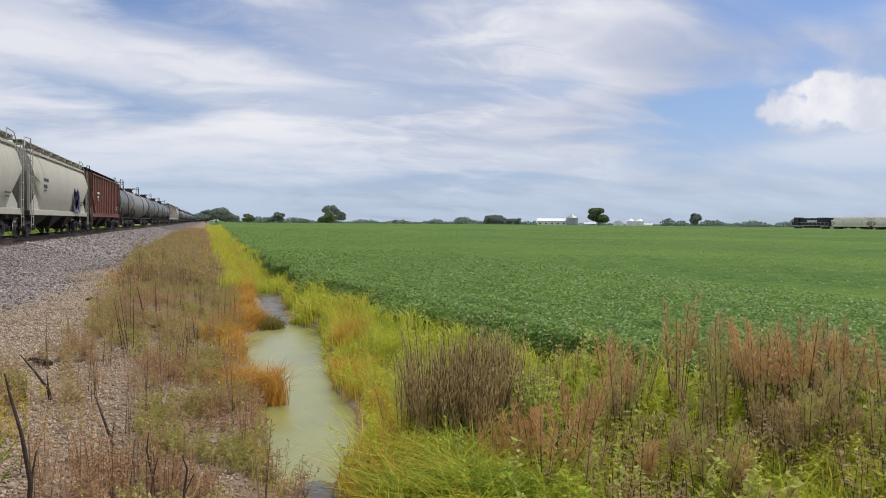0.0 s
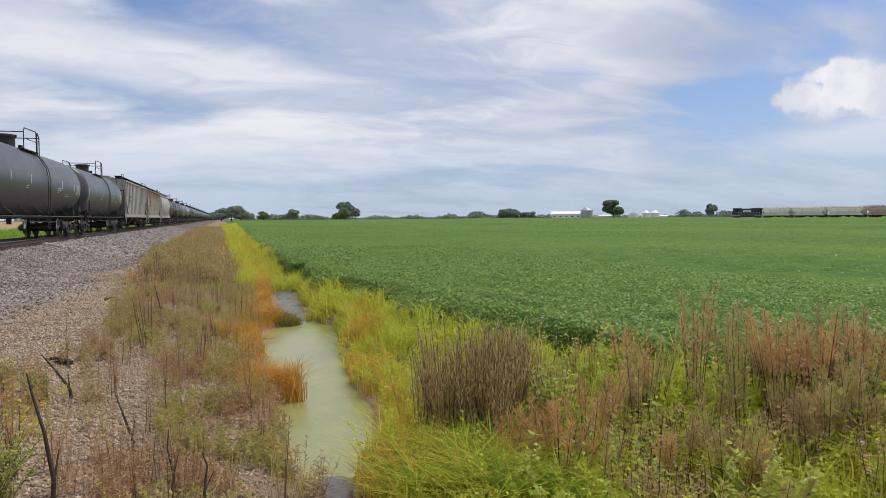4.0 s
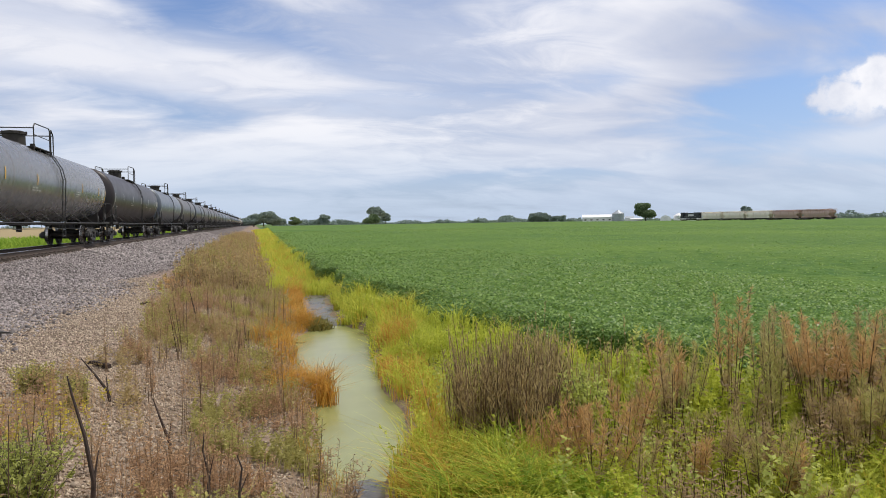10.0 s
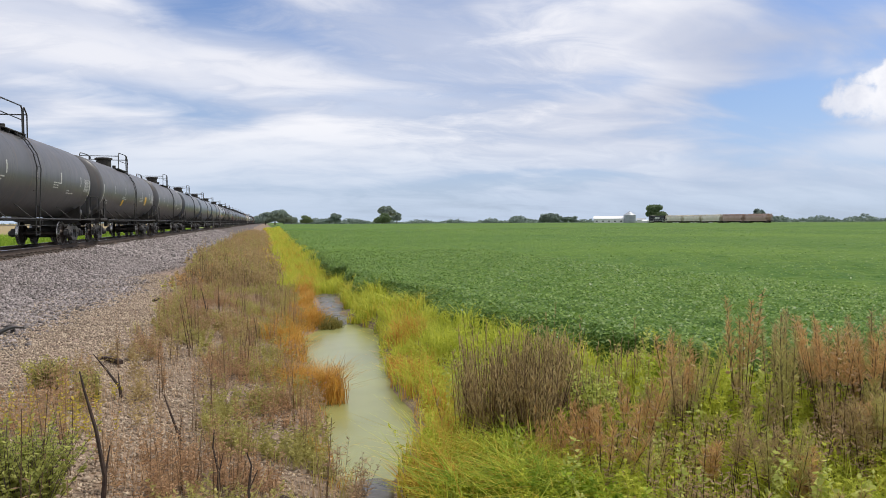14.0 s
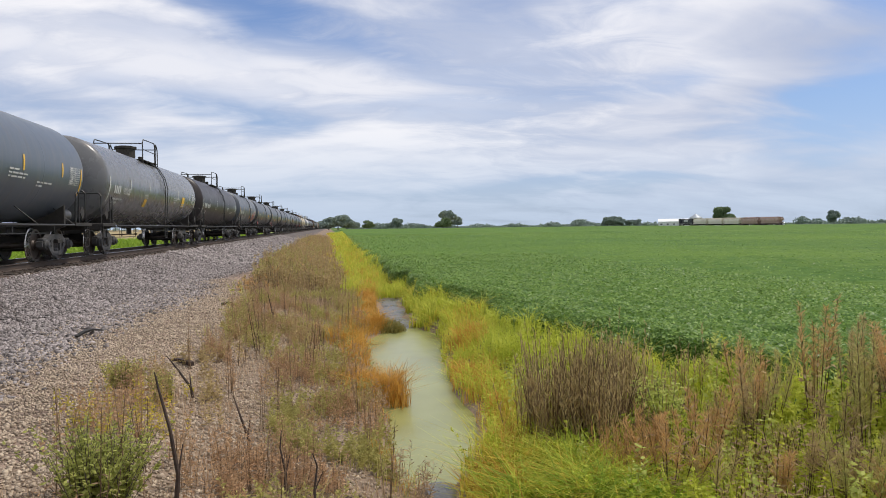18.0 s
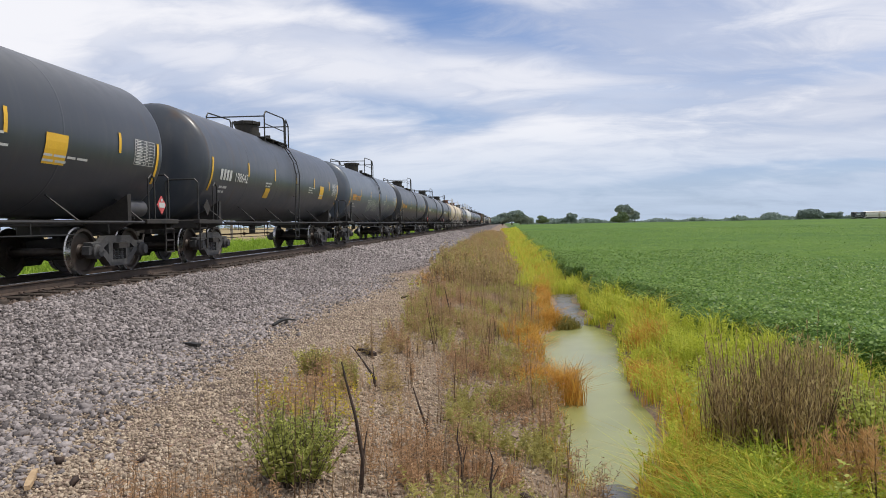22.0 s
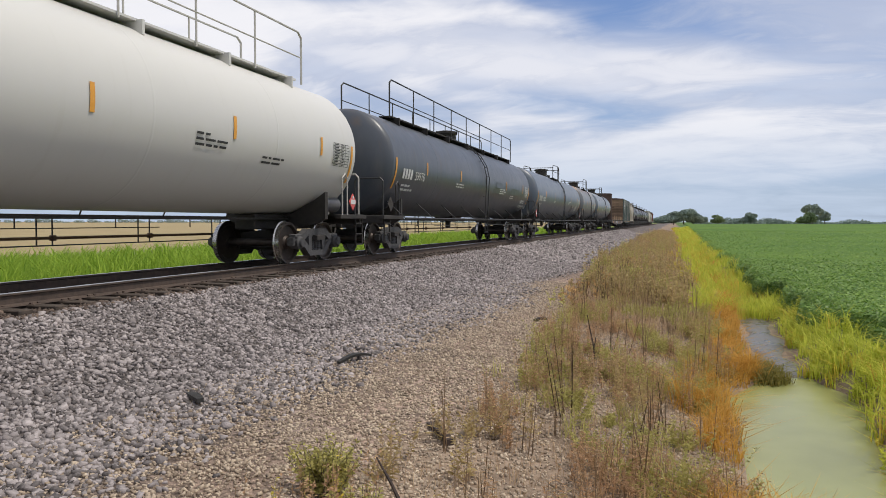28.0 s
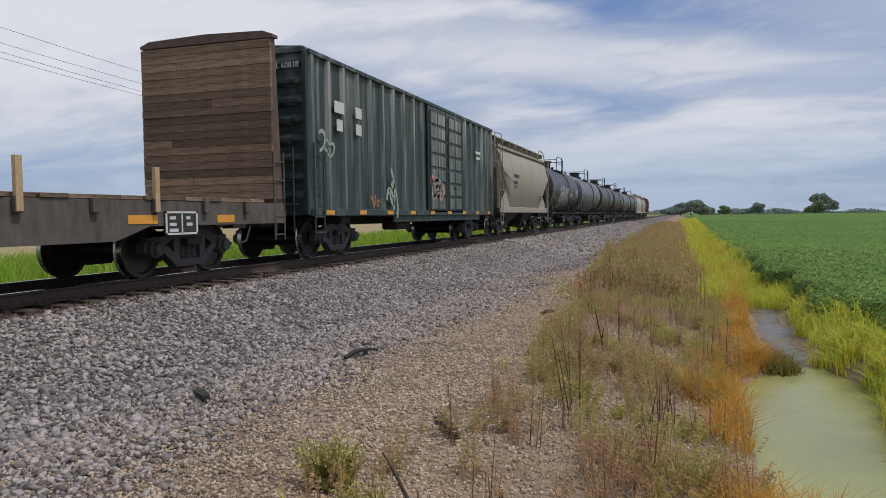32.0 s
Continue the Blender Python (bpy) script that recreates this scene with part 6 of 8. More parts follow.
M_BARK = material("grey_brown_bark", (0.05, 0.038, 0.03), (0.15, 0.12, 0.095), 0.9, 0, 6, 1, 0.5, 12)
M_DEAD = material("dead_dark_stick", (0.022, 0.014, 0.011), (0.085, 0.055, 0.042), 0.85, 0, 14, 2, 0.4, 30)


def pick(count, x0, x1, y0, y1, keep, seed, near=1.6):
    """Random places in a stretch of land, more of them towards y0, kept where keep(x, y) beats chance."""
    g = np.random.default_rng(seed)
    x = g.uniform(x0, x1, count)
    y = y0 + (y1 - y0) * g.uniform(0, 1, count) ** near
    k = g.uniform(0, 1, count) < keep(x, y)
    return x[k], y[k], g


def dryz(x, y):
    return np.maximum(ground_z(x, y), np.where(x < np.interp(y, GRAVEL_Y, GRAVEL_X) + 0.2, bed_z(x, y), -9))


def blade_arrays(x, y, z, h, w, g, bend=0.35, lean=0.25):
    n = len(x)
    a = g.uniform(0, math.tau, n)
    face = a + g.normal(0, 0.8, n) + math.pi / 2
    dx, dy = np.cos(a), np.sin(a)
    wx, wy = np.cos(face) * w / 2, np.sin(face) * w / 2
    l1, l2 = lean * g.uniform(0.2, 1, n) * h, (lean + bend * g.uniform(0.3, 1.4, n)) * h
    P = np.zeros((n, 5, 3))
    P[:, 0] = np.stack([x - wx, y - wy, z - 0.03], -1)
    P[:, 1] = np.stack([x + wx, y + wy, z - 0.03], -1)
    mx, my = x + dx * l1 * 0.55, y + dy * l1 * 0.55
    P[:, 2] = np.stack([mx - wx * 0.8, my - wy * 0.8, z + h * 0.58], -1)
    P[:, 3] = np.stack([mx + wx * 0.8, my + wy * 0.8, z + h * 0.58], -1)
    P[:, 4] = np.stack([x + dx * l2, y + dy * l2, z + h * g.uniform(0.85, 1.0, n)], -1)
    F = np.array([(0, 1, 3), (0, 3, 2), (2, 3, 4)])
    return P.reshape(-1, 3), (F[None] + 5 * np.arange(n)[:, None, None]).reshape(-1, 3)


def tufted(x, y, g, per, radius):
    """Every place becomes a tuft of several blades."""
    n = len(x)
    r, a = radius * np.sqrt(g.uniform(0, 1, (n, per))), g.uniform(0, math.tau, (n, per))
    return (x[:, None] + r * np.cos(a)).ravel(), (y[:, None] + r * np.sin(a)).ravel()


def hummock(x, y):
    """Rise and fall of the growth, 0 to 1, in heaps about half a metre to a metre across."""
    a = np.sin(5.1 * x + 1.7 * np.sin(2.3 * y + 0.4)) * np.sin(4.3 * y + 1.9 * np.sin(1.9 * x))
    b = np.sin(9.7 * x + 2.2 * y + 1.0) * np.sin(8.1 * y - 3.0 * x)
    return np.clip(0.5 + 0.38 * a + 0.22 * b, 0, 1)


def grass(name, label, count, area, keep, mat, h, w, seed, per=6, radius=0.10, near=1.6, bend=0.35, lean=0.25, zf=dryz, grow=0.012, mound=0.0):
    x, y, g = pick(count, *area, keep, seed, near)
    tall = g.uniform(h[0], h[1], len(x)) * (1 - mound + mound * 1.7 * hummock(x, y))
    hh = np.repeat(tall, per) * g.uniform(0.55, 1.1, len(x) * per)
    x, y = tufted(x, y, g, per, radius)
    ww = w * (1 + grow * np.maximum(0, y - 6) * 6)
    V, F = blade_arrays(x, y, zf(x, y), hh, ww, g, bend, lean)
    return tagged(part(name, np_mesh(name, V, F, mat)), label, "grass", kind="stuff")


def stalk_arrays(x, y, z, h, g, leaves, leaf, thick, tilt=0.15, low=0.2, droop=0.2, slim=0.22, rise=0.9, fan=None):
    """Upright stems with small leaves or seed heads along them. Returns two meshes' arrays: stems and leaves."""
    n = len(x)
    a = g.uniform(0, math.tau, n)
    tx, ty = np.cos(a) * tilt * h * g.uniform(0, 1, n), np.sin(a) * tilt * h * g.uniform(0, 1, n)
    if fan is not None:
        tx, ty = np.cos(fan[0]) * fan[1] * tilt * 1.6 * h, np.sin(fan[0]) * fan[1] * tilt * 1.6 * h
    P = np.zeros((n, 6, 3))
    for k in range(3):
        b = k * math.tau / 3
        P[:, k] = np.stack([x + thick * math.cos(b), y + thick * math.sin(b), z - 0.03], -1)
        P[:, k + 3] = np.stack([x + tx + 0.4 * thick * math.cos(b), y + ty + 0.4 * thick * math.sin(b), z + h], -1)
    F = np.array([(0, 1, 4), (0, 4, 3), (1, 2, 5), (1, 5, 4), (2, 0, 3), (2, 3, 5)])
    SV, SF = P.reshape(-1, 3), (F[None] + 6 * np.arange(n)[:, None, None]).reshape(-1, 3)
    m = n * leaves
    t = g.uniform(low, 1.0, (n, leaves))
    cx = (x[:, None] + tx[:, None] * t).ravel()
    cy = (y[:, None] + ty[:, None] * t).ravel()
    cz = (z[:, None] + h[:, None] * t).ravel()
    size = leaf * g.uniform(0.5, 1.3, m) * (1.15 - 0.55 * t.ravel())
    b = g.uniform(0, math.tau, m)
    up = g.uniform(-droop, rise, m)
    d = np.stack([np.cos(b) * np.cos(up), np.sin(b) * np.cos(up), np.sin(up)], -1)
    s = np.cross(d, g.normal(size=(m, 3)))
    s /= np.linalg.norm(s, axis=1, keepdims=True) + 1e-9
    c = np.stack([cx, cy, cz], -1)
    L = np.stack([c, c + d * size[:, None] * 0.5 + s * size[:, None] * slim, c + d * size[:, None], c + d * size[:, None] * 0.5 - s * size[:, None] * slim], 1)
    LF = np.array([(0, 1, 2), (0, 2, 3)])
    return SV, SF, L.reshape(-1, 3), (LF[None] + 4 * np.arange(m)[:, None, None]).reshape(-1, 3)


def weeds(name, label, count, area, keep, mats, h, seed, leaves=14, leaf=0.06, thick=0.0028, per=3, radius=0.10, near=1.5, tilt=0.2, low=0.2, zf=dryz, slim=0.22, mound=0.0, droop=0.2):
    x, y, g = pick(count, *area, keep, seed, near)
    tall = g.uniform(h[0], h[1], len(x)) * (1 - mound + mound * 1.7 * hummock(x, y))
    hh = np.repeat(tall, per) * g.uniform(0.6, 1.1, len(x) * per)
    x, y = tufted(x, y, g, per, radius)
    SV, SF, LV, LF = stalk_arrays(x, y, zf(x, y), hh, g, leaves, leaf, thick, tilt, low, droop, slim)
    V, F = np.concatenate([SV, LV]), np.concatenate([SF, LF + len(SV)])
    slots = np.r_[np.zeros(len(SF)), np.ones(len(LF))]
    return tagged(part(name, np_mesh(name, V, F, mats, slots)), label, "weeds", kind="stuff")


def gravel_edge(y):
    return np.interp(y, GRAVEL_Y, GRAVEL_X)


def bean_edge(y):
    return np.interp(y, EDGE_Y, EDGE_X)


def pond_left(y):
    return np.where(y < 15.8, np.interp(y, POND_Y, POND_L), np.interp(y, [15.8, 17, 19.5, 25, 26], [1.25, 1.12, 1.22, 1.42, 2.0]))


def pond_right(y):
    return np.where(y < 15.8, np.interp(y, POND_Y, POND_R), np.interp(y, [15.8, 17, 19.5, 25, 26], [1.95, 1.88, 2.0, 2.1, 2.0]))


def dry_spot(x, y):
    wet = (x > pond_left(y) - 0.02) & (x < pond_right(y) + 0.02) & (y > 5.3) & (y < 25.5)
    return np.where(wet, 0.0, 1.0)


def clump_noise(x, y, s, t=0.0):
    return 0.5 + 0.5 * (np.sin(x * s + 1.3 * np.sin(y * s * 0.7 + t)) * np.cos(y * s * 0.9 + 0.8 * np.sin(x * s * 1.1 + t)))


def left_bank(x, y):
    return smooth(gravel_edge(y) - 0.15, gravel_edge(y) + 0.5, x) * smooth(pond_left(y) - 0.02, pond_left(y) - 0.28, x) * dry_spot(x, y)


def on_right_bank(x, y):
    back = np.interp(y, [8.5, 12.5], [0.08, -0.12])
    return smooth(pond_right(y) + back, pond_right(y) + back + 0.16, x) * smooth(bean_edge(y) + 0.25, bean_edge(y) - 0.25, x) * dry_spot(x, y)


# left bank: thatch and gravel, clumps of olive and red-brown weeds, orange grass along the water
def bare(x, y):
    """Open patches of pale litter between the weeds."""
    return 1 - (0.45 + 0.45 * smooth(7, 11, y)) * smooth(0.52, 0.66, clump_noise(x + 0.3, y * 0.45, 2.6, 31))


def olive_zone(x, y):
    """Leafy weeds: a belt behind the water's edge, more of them further off."""
    belt = 1.6 * smooth(0.95, 0.3, np.abs(x - (pond_left(y) - 0.58)) / 0.75)
    return left_bank(x, y) * np.maximum(belt, 0.8 * smooth(9, 13, y)) * smooth(0.34, 0.62, clump_noise(x, y * 0.8, 2.9, 2)) * bare(x, y)


def red_zone(x, y):
    return left_bank(x, y) * smooth(0.42, 0.75, clump_noise(x, y * 0.8, 2.3, 5)) * bare(x, y)


def orange_zone(x, y):
    wide = np.interp(y, [5, 8.3, 8.8, 10.0, 11.5, 14, 17, 22, 26], [0.12, 0.16, 0.40, 0.25, 0.44, 0.55, 0.45, 0.35, 0.2])
    return smooth(pond_left(y) - wide * 1.25, pond_left(y) - wide * 0.75, x) * smooth(pond_left(y) - 0.04, pond_left(y) - 0.14, x) * (0.35 + 0.65 * smooth(8.0, 11.0, y)) * (0.25 + 0.75 * smooth(0.25, 0.5, clump_noise(x, y, 2.4, 41)))


grass("dry_thatch", "short straw-coloured dry grass on the ditch bank", 5200, (-2.6, 0.9, 3.4, 40), lambda x, y: left_bank(x, y) * (0.40 + 0.35 * smooth(8, 14, y)), G_STRAW, (0.04, 0.16), 0.005, 31, per=11, radius=0.14, bend=0.6, lean=0.5)
weeds("olive_weeds", "bushy olive-green weeds on the ditch bank", 1300, (-2.4, 0.9, 3.6, 30), olive_zone, [G_OLIVE, G_OLIVE], (0.16, 0.42), 32, leaves=42, leaf=0.046, per=8, radius=0.13, tilt=0.95, low=0.10, slim=0.20, mound=0.5)
weeds("dun_weeds", "dull brown weeds fading on the ditch bank", 420, (-2.4, 0.8, 5.0, 30), lambda x, y: left_bank(x, y) * smooth(0.45, 0.70, clump_noise(x, y * 0.7, 2.1, 13)) * smooth(5, 9, y) * bare(x, y), [G_BROWN, G_DUN], (0.20, 0.52), 30, leaves=30, leaf=0.055, per=7, radius=0.12, tilt=0.5, low=0.10, slim=0.14, mound=0.5)
weeds("red_weeds", "dry red-brown weeds on the ditch bank", 1400, (-2.5, 0.7, 3.6, 26), red_zone, [G_STEM, G_RUST], (0.20, 0.55), 33, leaves=44, leaf=0.045, per=5, radius=0.10, tilt=0.30, low=0.15, slim=0.12)
weeds("tall_dry_weeds", "tall dry brown weed stalks on the bank", 80, (-1.8, 0.6, 3.6, 22), lambda x, y: left_bank(x, y) * 0.8, [G_STEM, G_BROWN], (0.40, 0.80), 34, leaves=16, leaf=0.05, thick=0.0055, per=3, radius=0.06, slim=0.10)
weeds("dark_stalks", "clusters of dark dead stalks on the bank", 95, (-2.4, 0.5, 11, 34), lambda x, y: left_bank(x, y) * smooth(0.45, 0.70, clump_noise(x, y * 0.6, 1.7, 21)), [G_DARK, G_STEM], (0.40, 0.90), 29, leaves=10, leaf=0.07, thick=0.008, per=5, radius=0.16, slim=0.10, tilt=0.32)
weeds("far_bank_weeds", "brown and olive weeds along the far ditch bank", 1700, (-3.8, 1.6, 22, 130), lambda x, y: smooth(gravel_edge(y) - 0.2, gravel_edge(y) + 0.5, x) * smooth(0.7, -0.5, x) * smooth(0.2, 0.7, clump_noise(x, y * 0.5, 1.5, 6)), [G_BROWN, G_DUN], (0.22, 0.90), 35, leaves=22, leaf=0.12, thick=0.010, per=4, radius=0.25, near=1.7, tilt=0.35, mound=0.4)
weeds("far_olive_weeds", "olive weeds along the far ditch bank", 900, (-3.8, 1.0, 20, 110), lambda x, y: smooth(gravel_edge(y) - 0.2, gravel_edge(y) + 0.5, x) * smooth(0.5, -0.7, x) * smooth(0.35, 0.7, clump_noise(x, y * 0.5, 1.2, 16)), [G_OLIVE, G_OLIVE], (0.25, 0.75), 28, leaves=18, leaf=0.11, thick=0.008, per=4, radius=0.25, near=1.7, tilt=0.5, mound=0.4)
weeds("far_red_weeds", "red-brown weeds along the far ditch bank", 420, (-3.8, 1.4, 20, 120), lambda x, y: smooth(gravel_edge(y) - 0.2, gravel_edge(y) + 0.5, x) * smooth(0.6, -0.6, x) * smooth(0.3, 0.8, clump_noise(x, y * 0.5, 1.3, 1)), [G_STEM, G_RED], (0.25, 0.9), 36, leaves=14, leaf=0.12, thick=0.012, per=3, radius=0.25, near=1.7)
grass("far_bank_thatch", "straw-coloured grass along the far ditch bank", 2600, (-3.9, 1.0, 18, 170), lambda x, y: smooth(gravel_edge(y) - 0.2, gravel_edge(y) + 0.4, x) * smooth(1.0, 0.2, x), G_STRAW, (0.10, 0.35), 0.006, 37, per=9, radius=0.3, near=1.7)
grass("orange_grass", "dying orange grass along the water's edge", 2600, (-0.4, 1.6, 5.0, 26), orange_zone, G_ORANGE, (0.20, 0.46), 0.007, 38, per=30, radius=0.12, near=1.15, bend=1.0, lean=0.5, mound=0.55)
weeds("brown_edge_weeds", "brown dead weeds leaning over the water", 300, (-0.2, 1.2, 5.2, 12.5), lambda x, y: smooth(pond_left(y) - 0.35, pond_left(y) - 0.10, x) * smooth(pond_left(y) + 0.0, pond_left(y) - 0.08, x) * smooth(0.35, 0.65, clump_noise(x * 0.3, y, 2.6, 3)), [G_STEM, G_BROWN], (0.14, 0.40), 27, leaves=24, leaf=0.06, per=6, radius=0.08, tilt=0.7, low=0.1, slim=0.10, near=1.1)
grass("orange_grass", "tuft of orange grass leaning into the water", 26, (0.40, 0.82, 8.75, 9.6), lambda x, y: 1 + 0 * x, G_ORANGE, (0.28, 0.50), 0.008, 39, per=44, radius=0.13, near=1.0, bend=0.7, lean=0.35, zf=lambda x, y: np.full_like(x, WATER))
grass("red_grass", "rust-red stalks at the tip of the orange tuft", 7, (0.72, 0.92, 9.0, 9.4), lambda x, y: 1 + 0 * x, G_RED, (0.34, 0.55), 0.010, 26, per=12, radius=0.06, near=1.0, bend=0.1, lean=0.1, zf=lambda x, y: np.full_like(x, WATER))
grass("orange_grass", "orange-tinged grass on the far side of the water", 2200, (0.8, 3.2, 5.2, 16), lambda x, y: smooth(pond_right(y) + 0.06, pond_right(y) + 0.16, x) * smooth(pond_right(y) + 0.70, pond_right(y) + 0.32, x) * (0.15 + 0.85 * smooth(0.4, 0.6, clump_noise(x, y, 1.6, 4))) * smooth(14.5, 11.5, y), G_ORANGE, (0.2, 0.50), 0.008, 40, per=16, radius=0.12, near=1.2, bend=0.8, lean=0.4, mound=0.5)
grass("dark_sedge", "dark green sedge on a spit in the ditch", 80, (0.62, 1.38, 14.9, 16.1), lambda x, y: 0 * x + 1.0, G_SEDGE, (0.10, 0.26), 0.011, 41, per=20, radius=0.18, near=1.0, bend=1.0, lean=0.6, zf=lambda x, y: np.full_like(x, WATER))
grass("red_grass", "thin red-brown dying grass on the ditch bank", 420, (-2.6, 0.8, 3.4, 24), red_zone, G_RUST, (0.08, 0.36), 0.005, 48, per=18, radius=0.10, bend=0.5, lean=0.4)
grass("olive_grass", "fine olive-green grass on the ditch bank", 1100, (-2.6, 0.9, 3.8, 24), olive_zone, G_OLIVE, (0.10, 0.40), 0.006, 49, per=20, radius=0.12, bend=0.7, lean=0.5)


# right bank: heaped lime grass and leafy weeds, golden where it meets the water
def gold_zone(x, y):
    return on_right_bank(x, y) * np.maximum(smooth(pond_right(y) + 0.9, pond_right(y) + 0.35, x) * smooth(0.3, 0.6, clump_noise(x, y, 2.1, 7)), 0.35 * smooth(0.55, 0.8, clump_noise(x, y, 1.3, 17)))


grass("lime_grass", "lush lime-green grass between the water and the beans", 5600, (0.9, 6.5, 3.6, 34), lambda x, y: on_right_bank(x, y) * (0.6 + 0.4 * clump_noise(x, y, 1.5, 3)), G_LIME, (0.20, 0.46), 0.010, 42, per=15, radius=0.13, near=1.5, bend=0.8, lean=0.45, mound=0.6)
weeds("lime_leaves", "heaped leafy lime-green weeds between the water and the beans", 2100, (0.9, 6.5, 3.6, 30), lambda x, y: on_right_bank(x, y) * smooth(0.25, 0.6, hummock(x, y)), [G_LIME, G_LIME], (0.16, 0.42), 25, leaves=22, leaf=0.055, per=6, radius=0.13, near=1.5, tilt=0.6, low=0.2, slim=0.24, mound=0.6, droop=0.5)
grass("yellow_grass", "yellowing grass on the ditch bank", 3000, (0.9, 6.5, 3.6, 34), gold_zone, G_YELLOW, (0.20, 0.46), 0.010, 43, per=14, radius=0.13, near=1.5, bend=0.8, lean=0.4, mound=0.5)
grass("green_grass", "fresh green grass clump beside the pool", 560, (1.0, 2.6, 4.0, 6.2), lambda x, y: smooth(0.95, 0.3, np.hypot((x - 1.75) / 0.8, (y - 5.1) / 0.8)), G_GREEN, (0.20, 0.42), 0.016, 44, per=22, radius=0.10, near=1.0, bend=0.9, lean=0.45, mound=0.5)
weeds("green_weeds", "fresh green leafy weeds under the tall stalks", 520, (2.0, 6.0, 3.7, 7), lambda x, y: on_right_bank(x, y) * smooth(0.5, 0.75, clump_noise(x, y, 1.7, 19)), [G_GREEN, G_GREEN], (0.22, 0.48), 24, leaves=18, leaf=0.075, per=5, radius=0.12, near=1.2, tilt=0.5, slim=0.28, droop=0.4)
grass("lime_grass", "lime grass mixed into the fresh green clump", 170, (1.0, 2.7, 4.0, 6.2), lambda x, y: smooth(1.1, 0.4, np.hypot((x - 1.75) / 0.8, (y - 5.1) / 0.8)), G_LIME, (0.20, 0.42), 0.014, 144, per=14, radius=0.10, near=1.0, bend=0.9, lean=0.45, mound=0.5)
weeds("dead_undergrowth", "dark dead undergrowth beneath the tall weeds", 420, (2.4, 5.8, 3.6, 5.4), lambda x, y: on_right_bank(x, y) * smooth(0.35, 0.6, clump_noise(x, y, 2.6, 29)), [G_DARK, G_BROWN], (0.22, 0.55), 22, leaves=22, leaf=0.07, thick=0.004, per=4, radius=0.10, near=1.0, tilt=0.35, slim=0.12, droop=0.6)
grass("yellow_grass", "golden blades among the fresh green clump", 210, (1.0, 2.5, 4.0, 6.2), lambda x, y: smooth(1.15, 0.5, np.hypot((x - 1.65) / 0.8, (y - 5.1) / 0.8)), G_YELLOW, (0.20, 0.44), 0.013, 145, per=12, radius=0.10, near=1.0, bend=0.9, lean=0.45, mound=0.4)
grass("orange_grass", "orange blades round the fresh green clump", 110, (0.95, 2.3, 4.0, 6.6), lambda x, y: smooth(1.3, 0.8, np.hypot((x - 1.55) / 0.8, (y - 5.2) / 0.8)) * on_right_bank(x, y) * smooth(0.4, 0.6, clump_noise(x, y, 3.1, 51)), G_ORANGE, (0.18, 0.42), 0.011, 146, per=14, radius=0.10, near=1.0, bend=0.9, lean=0.45)
grass("far_yellow_grass", "yellow-green grass strip along the far ditch", 1700, (-0.9, 6, 26, 260), lambda x, y: smooth(-0.2, 1.2, x + 0.6 * np.sin(y * 0.9) + 0.5 * np.sin(y * 0.37 + 1)) * smooth(bean_edge(y) + 0.3, bean_edge(y) - 0.1, x), G_YELLOW, (0.20, 0.55), 0.008, 45, per=15, radius=0.3, near=1.8, mound=0.4)
grass("far_orange_grass", "orange-tinged patches in the far ditch grass", 900, (-0.6, 4, 22, 90), lambda x, y: smooth(0.0, 0.8, x) * smooth(0.6, 0.85, clump_noise(x * 0.6, y * 0.35, 2.0, 23)) * smooth(bean_edge(y) - 0.2, bean_edge(y) - 0.7, x), G_ORANGE, (0.20, 0.5), 0.008, 23, per=15, radius=0.3, near=1.6)
grass("far_lime_grass", "lime-green grass strip along the far ditch", 4600, (-0.6, 6, 22, 260), lambda x, y: smooth(0.3, 0.9, x) * smooth(bean_edge(y) + 0.3, bean_edge(y) - 0.1, x), G_LIME, (0.25, 0.55), 0.008, 46, per=15, radius=0.3, near=1.8, mound=0.4)
weeds("pale_weeds", "pale green broad-leaved weeds among the grass", 260, (1.8, 6.0, 3.6, 9), lambda x, y: on_right_bank(x, y) * smooth(0.45, 0.8, clump_noise(x, y, 2.2, 9)), [G_OLIVE, G_PALE], (0.35, 0.66), 47, leaves=30, leaf=0.066, near=1.2, slim=0.27, droop=0.5)


# the banks go on past the near end of the pool
grass("dry_thatch", "short straw-coloured dry grass on the ditch bank", 1200, (-2.6, 1.6, -9, 3.6), lambda x, y: 0.7 * smooth(gravel_edge(y) - 0.15, gravel_edge(y) + 0.5, x), G_STRAW, (0.05, 0.20), 0.006, 131, per=10, radius=0.14, near=1.0, bend=0.6, lean=0.5)
weeds("olive_weeds", "thin olive-green weeds on the ditch bank", 300, (-2.6, 1.8, -9, 3.7), lambda x, y: smooth(0.3, 0.8, clump_noise(x, y, 1.9, 2)), [G_OLIVE, G_OLIVE], (0.14, 0.40), 132, leaves=30, leaf=0.045, per=4, near=1.0, tilt=0.5, low=0.08)
weeds("red_weeds", "dry red-brown weeds on the ditch bank", 300, (-2.6, 1.6, -9, 3.7), lambda x, y: smooth(0.3, 0.8, clump_noise(x, y, 2.3, 5)), [G_BROWN, G_RED], (0.14, 0.42), 133, leaves=28, leaf=0.04, per=4, near=1.0, tilt=0.4, low=0.08)
grass("lime_grass", "lush lime-green grass between the ditch and the beans", 2600, (1.2, 10.5, -9, 4.0), lambda x, y: smooth(1.0, 1.8, x) * smooth(bean_edge(y) + 0.3, bean_edge(y) - 0.1, x), G_LIME, (0.18, 0.42), 0.012, 134, per=13, radius=0.15, near=1.0, bend=0.5, lean=0.35)
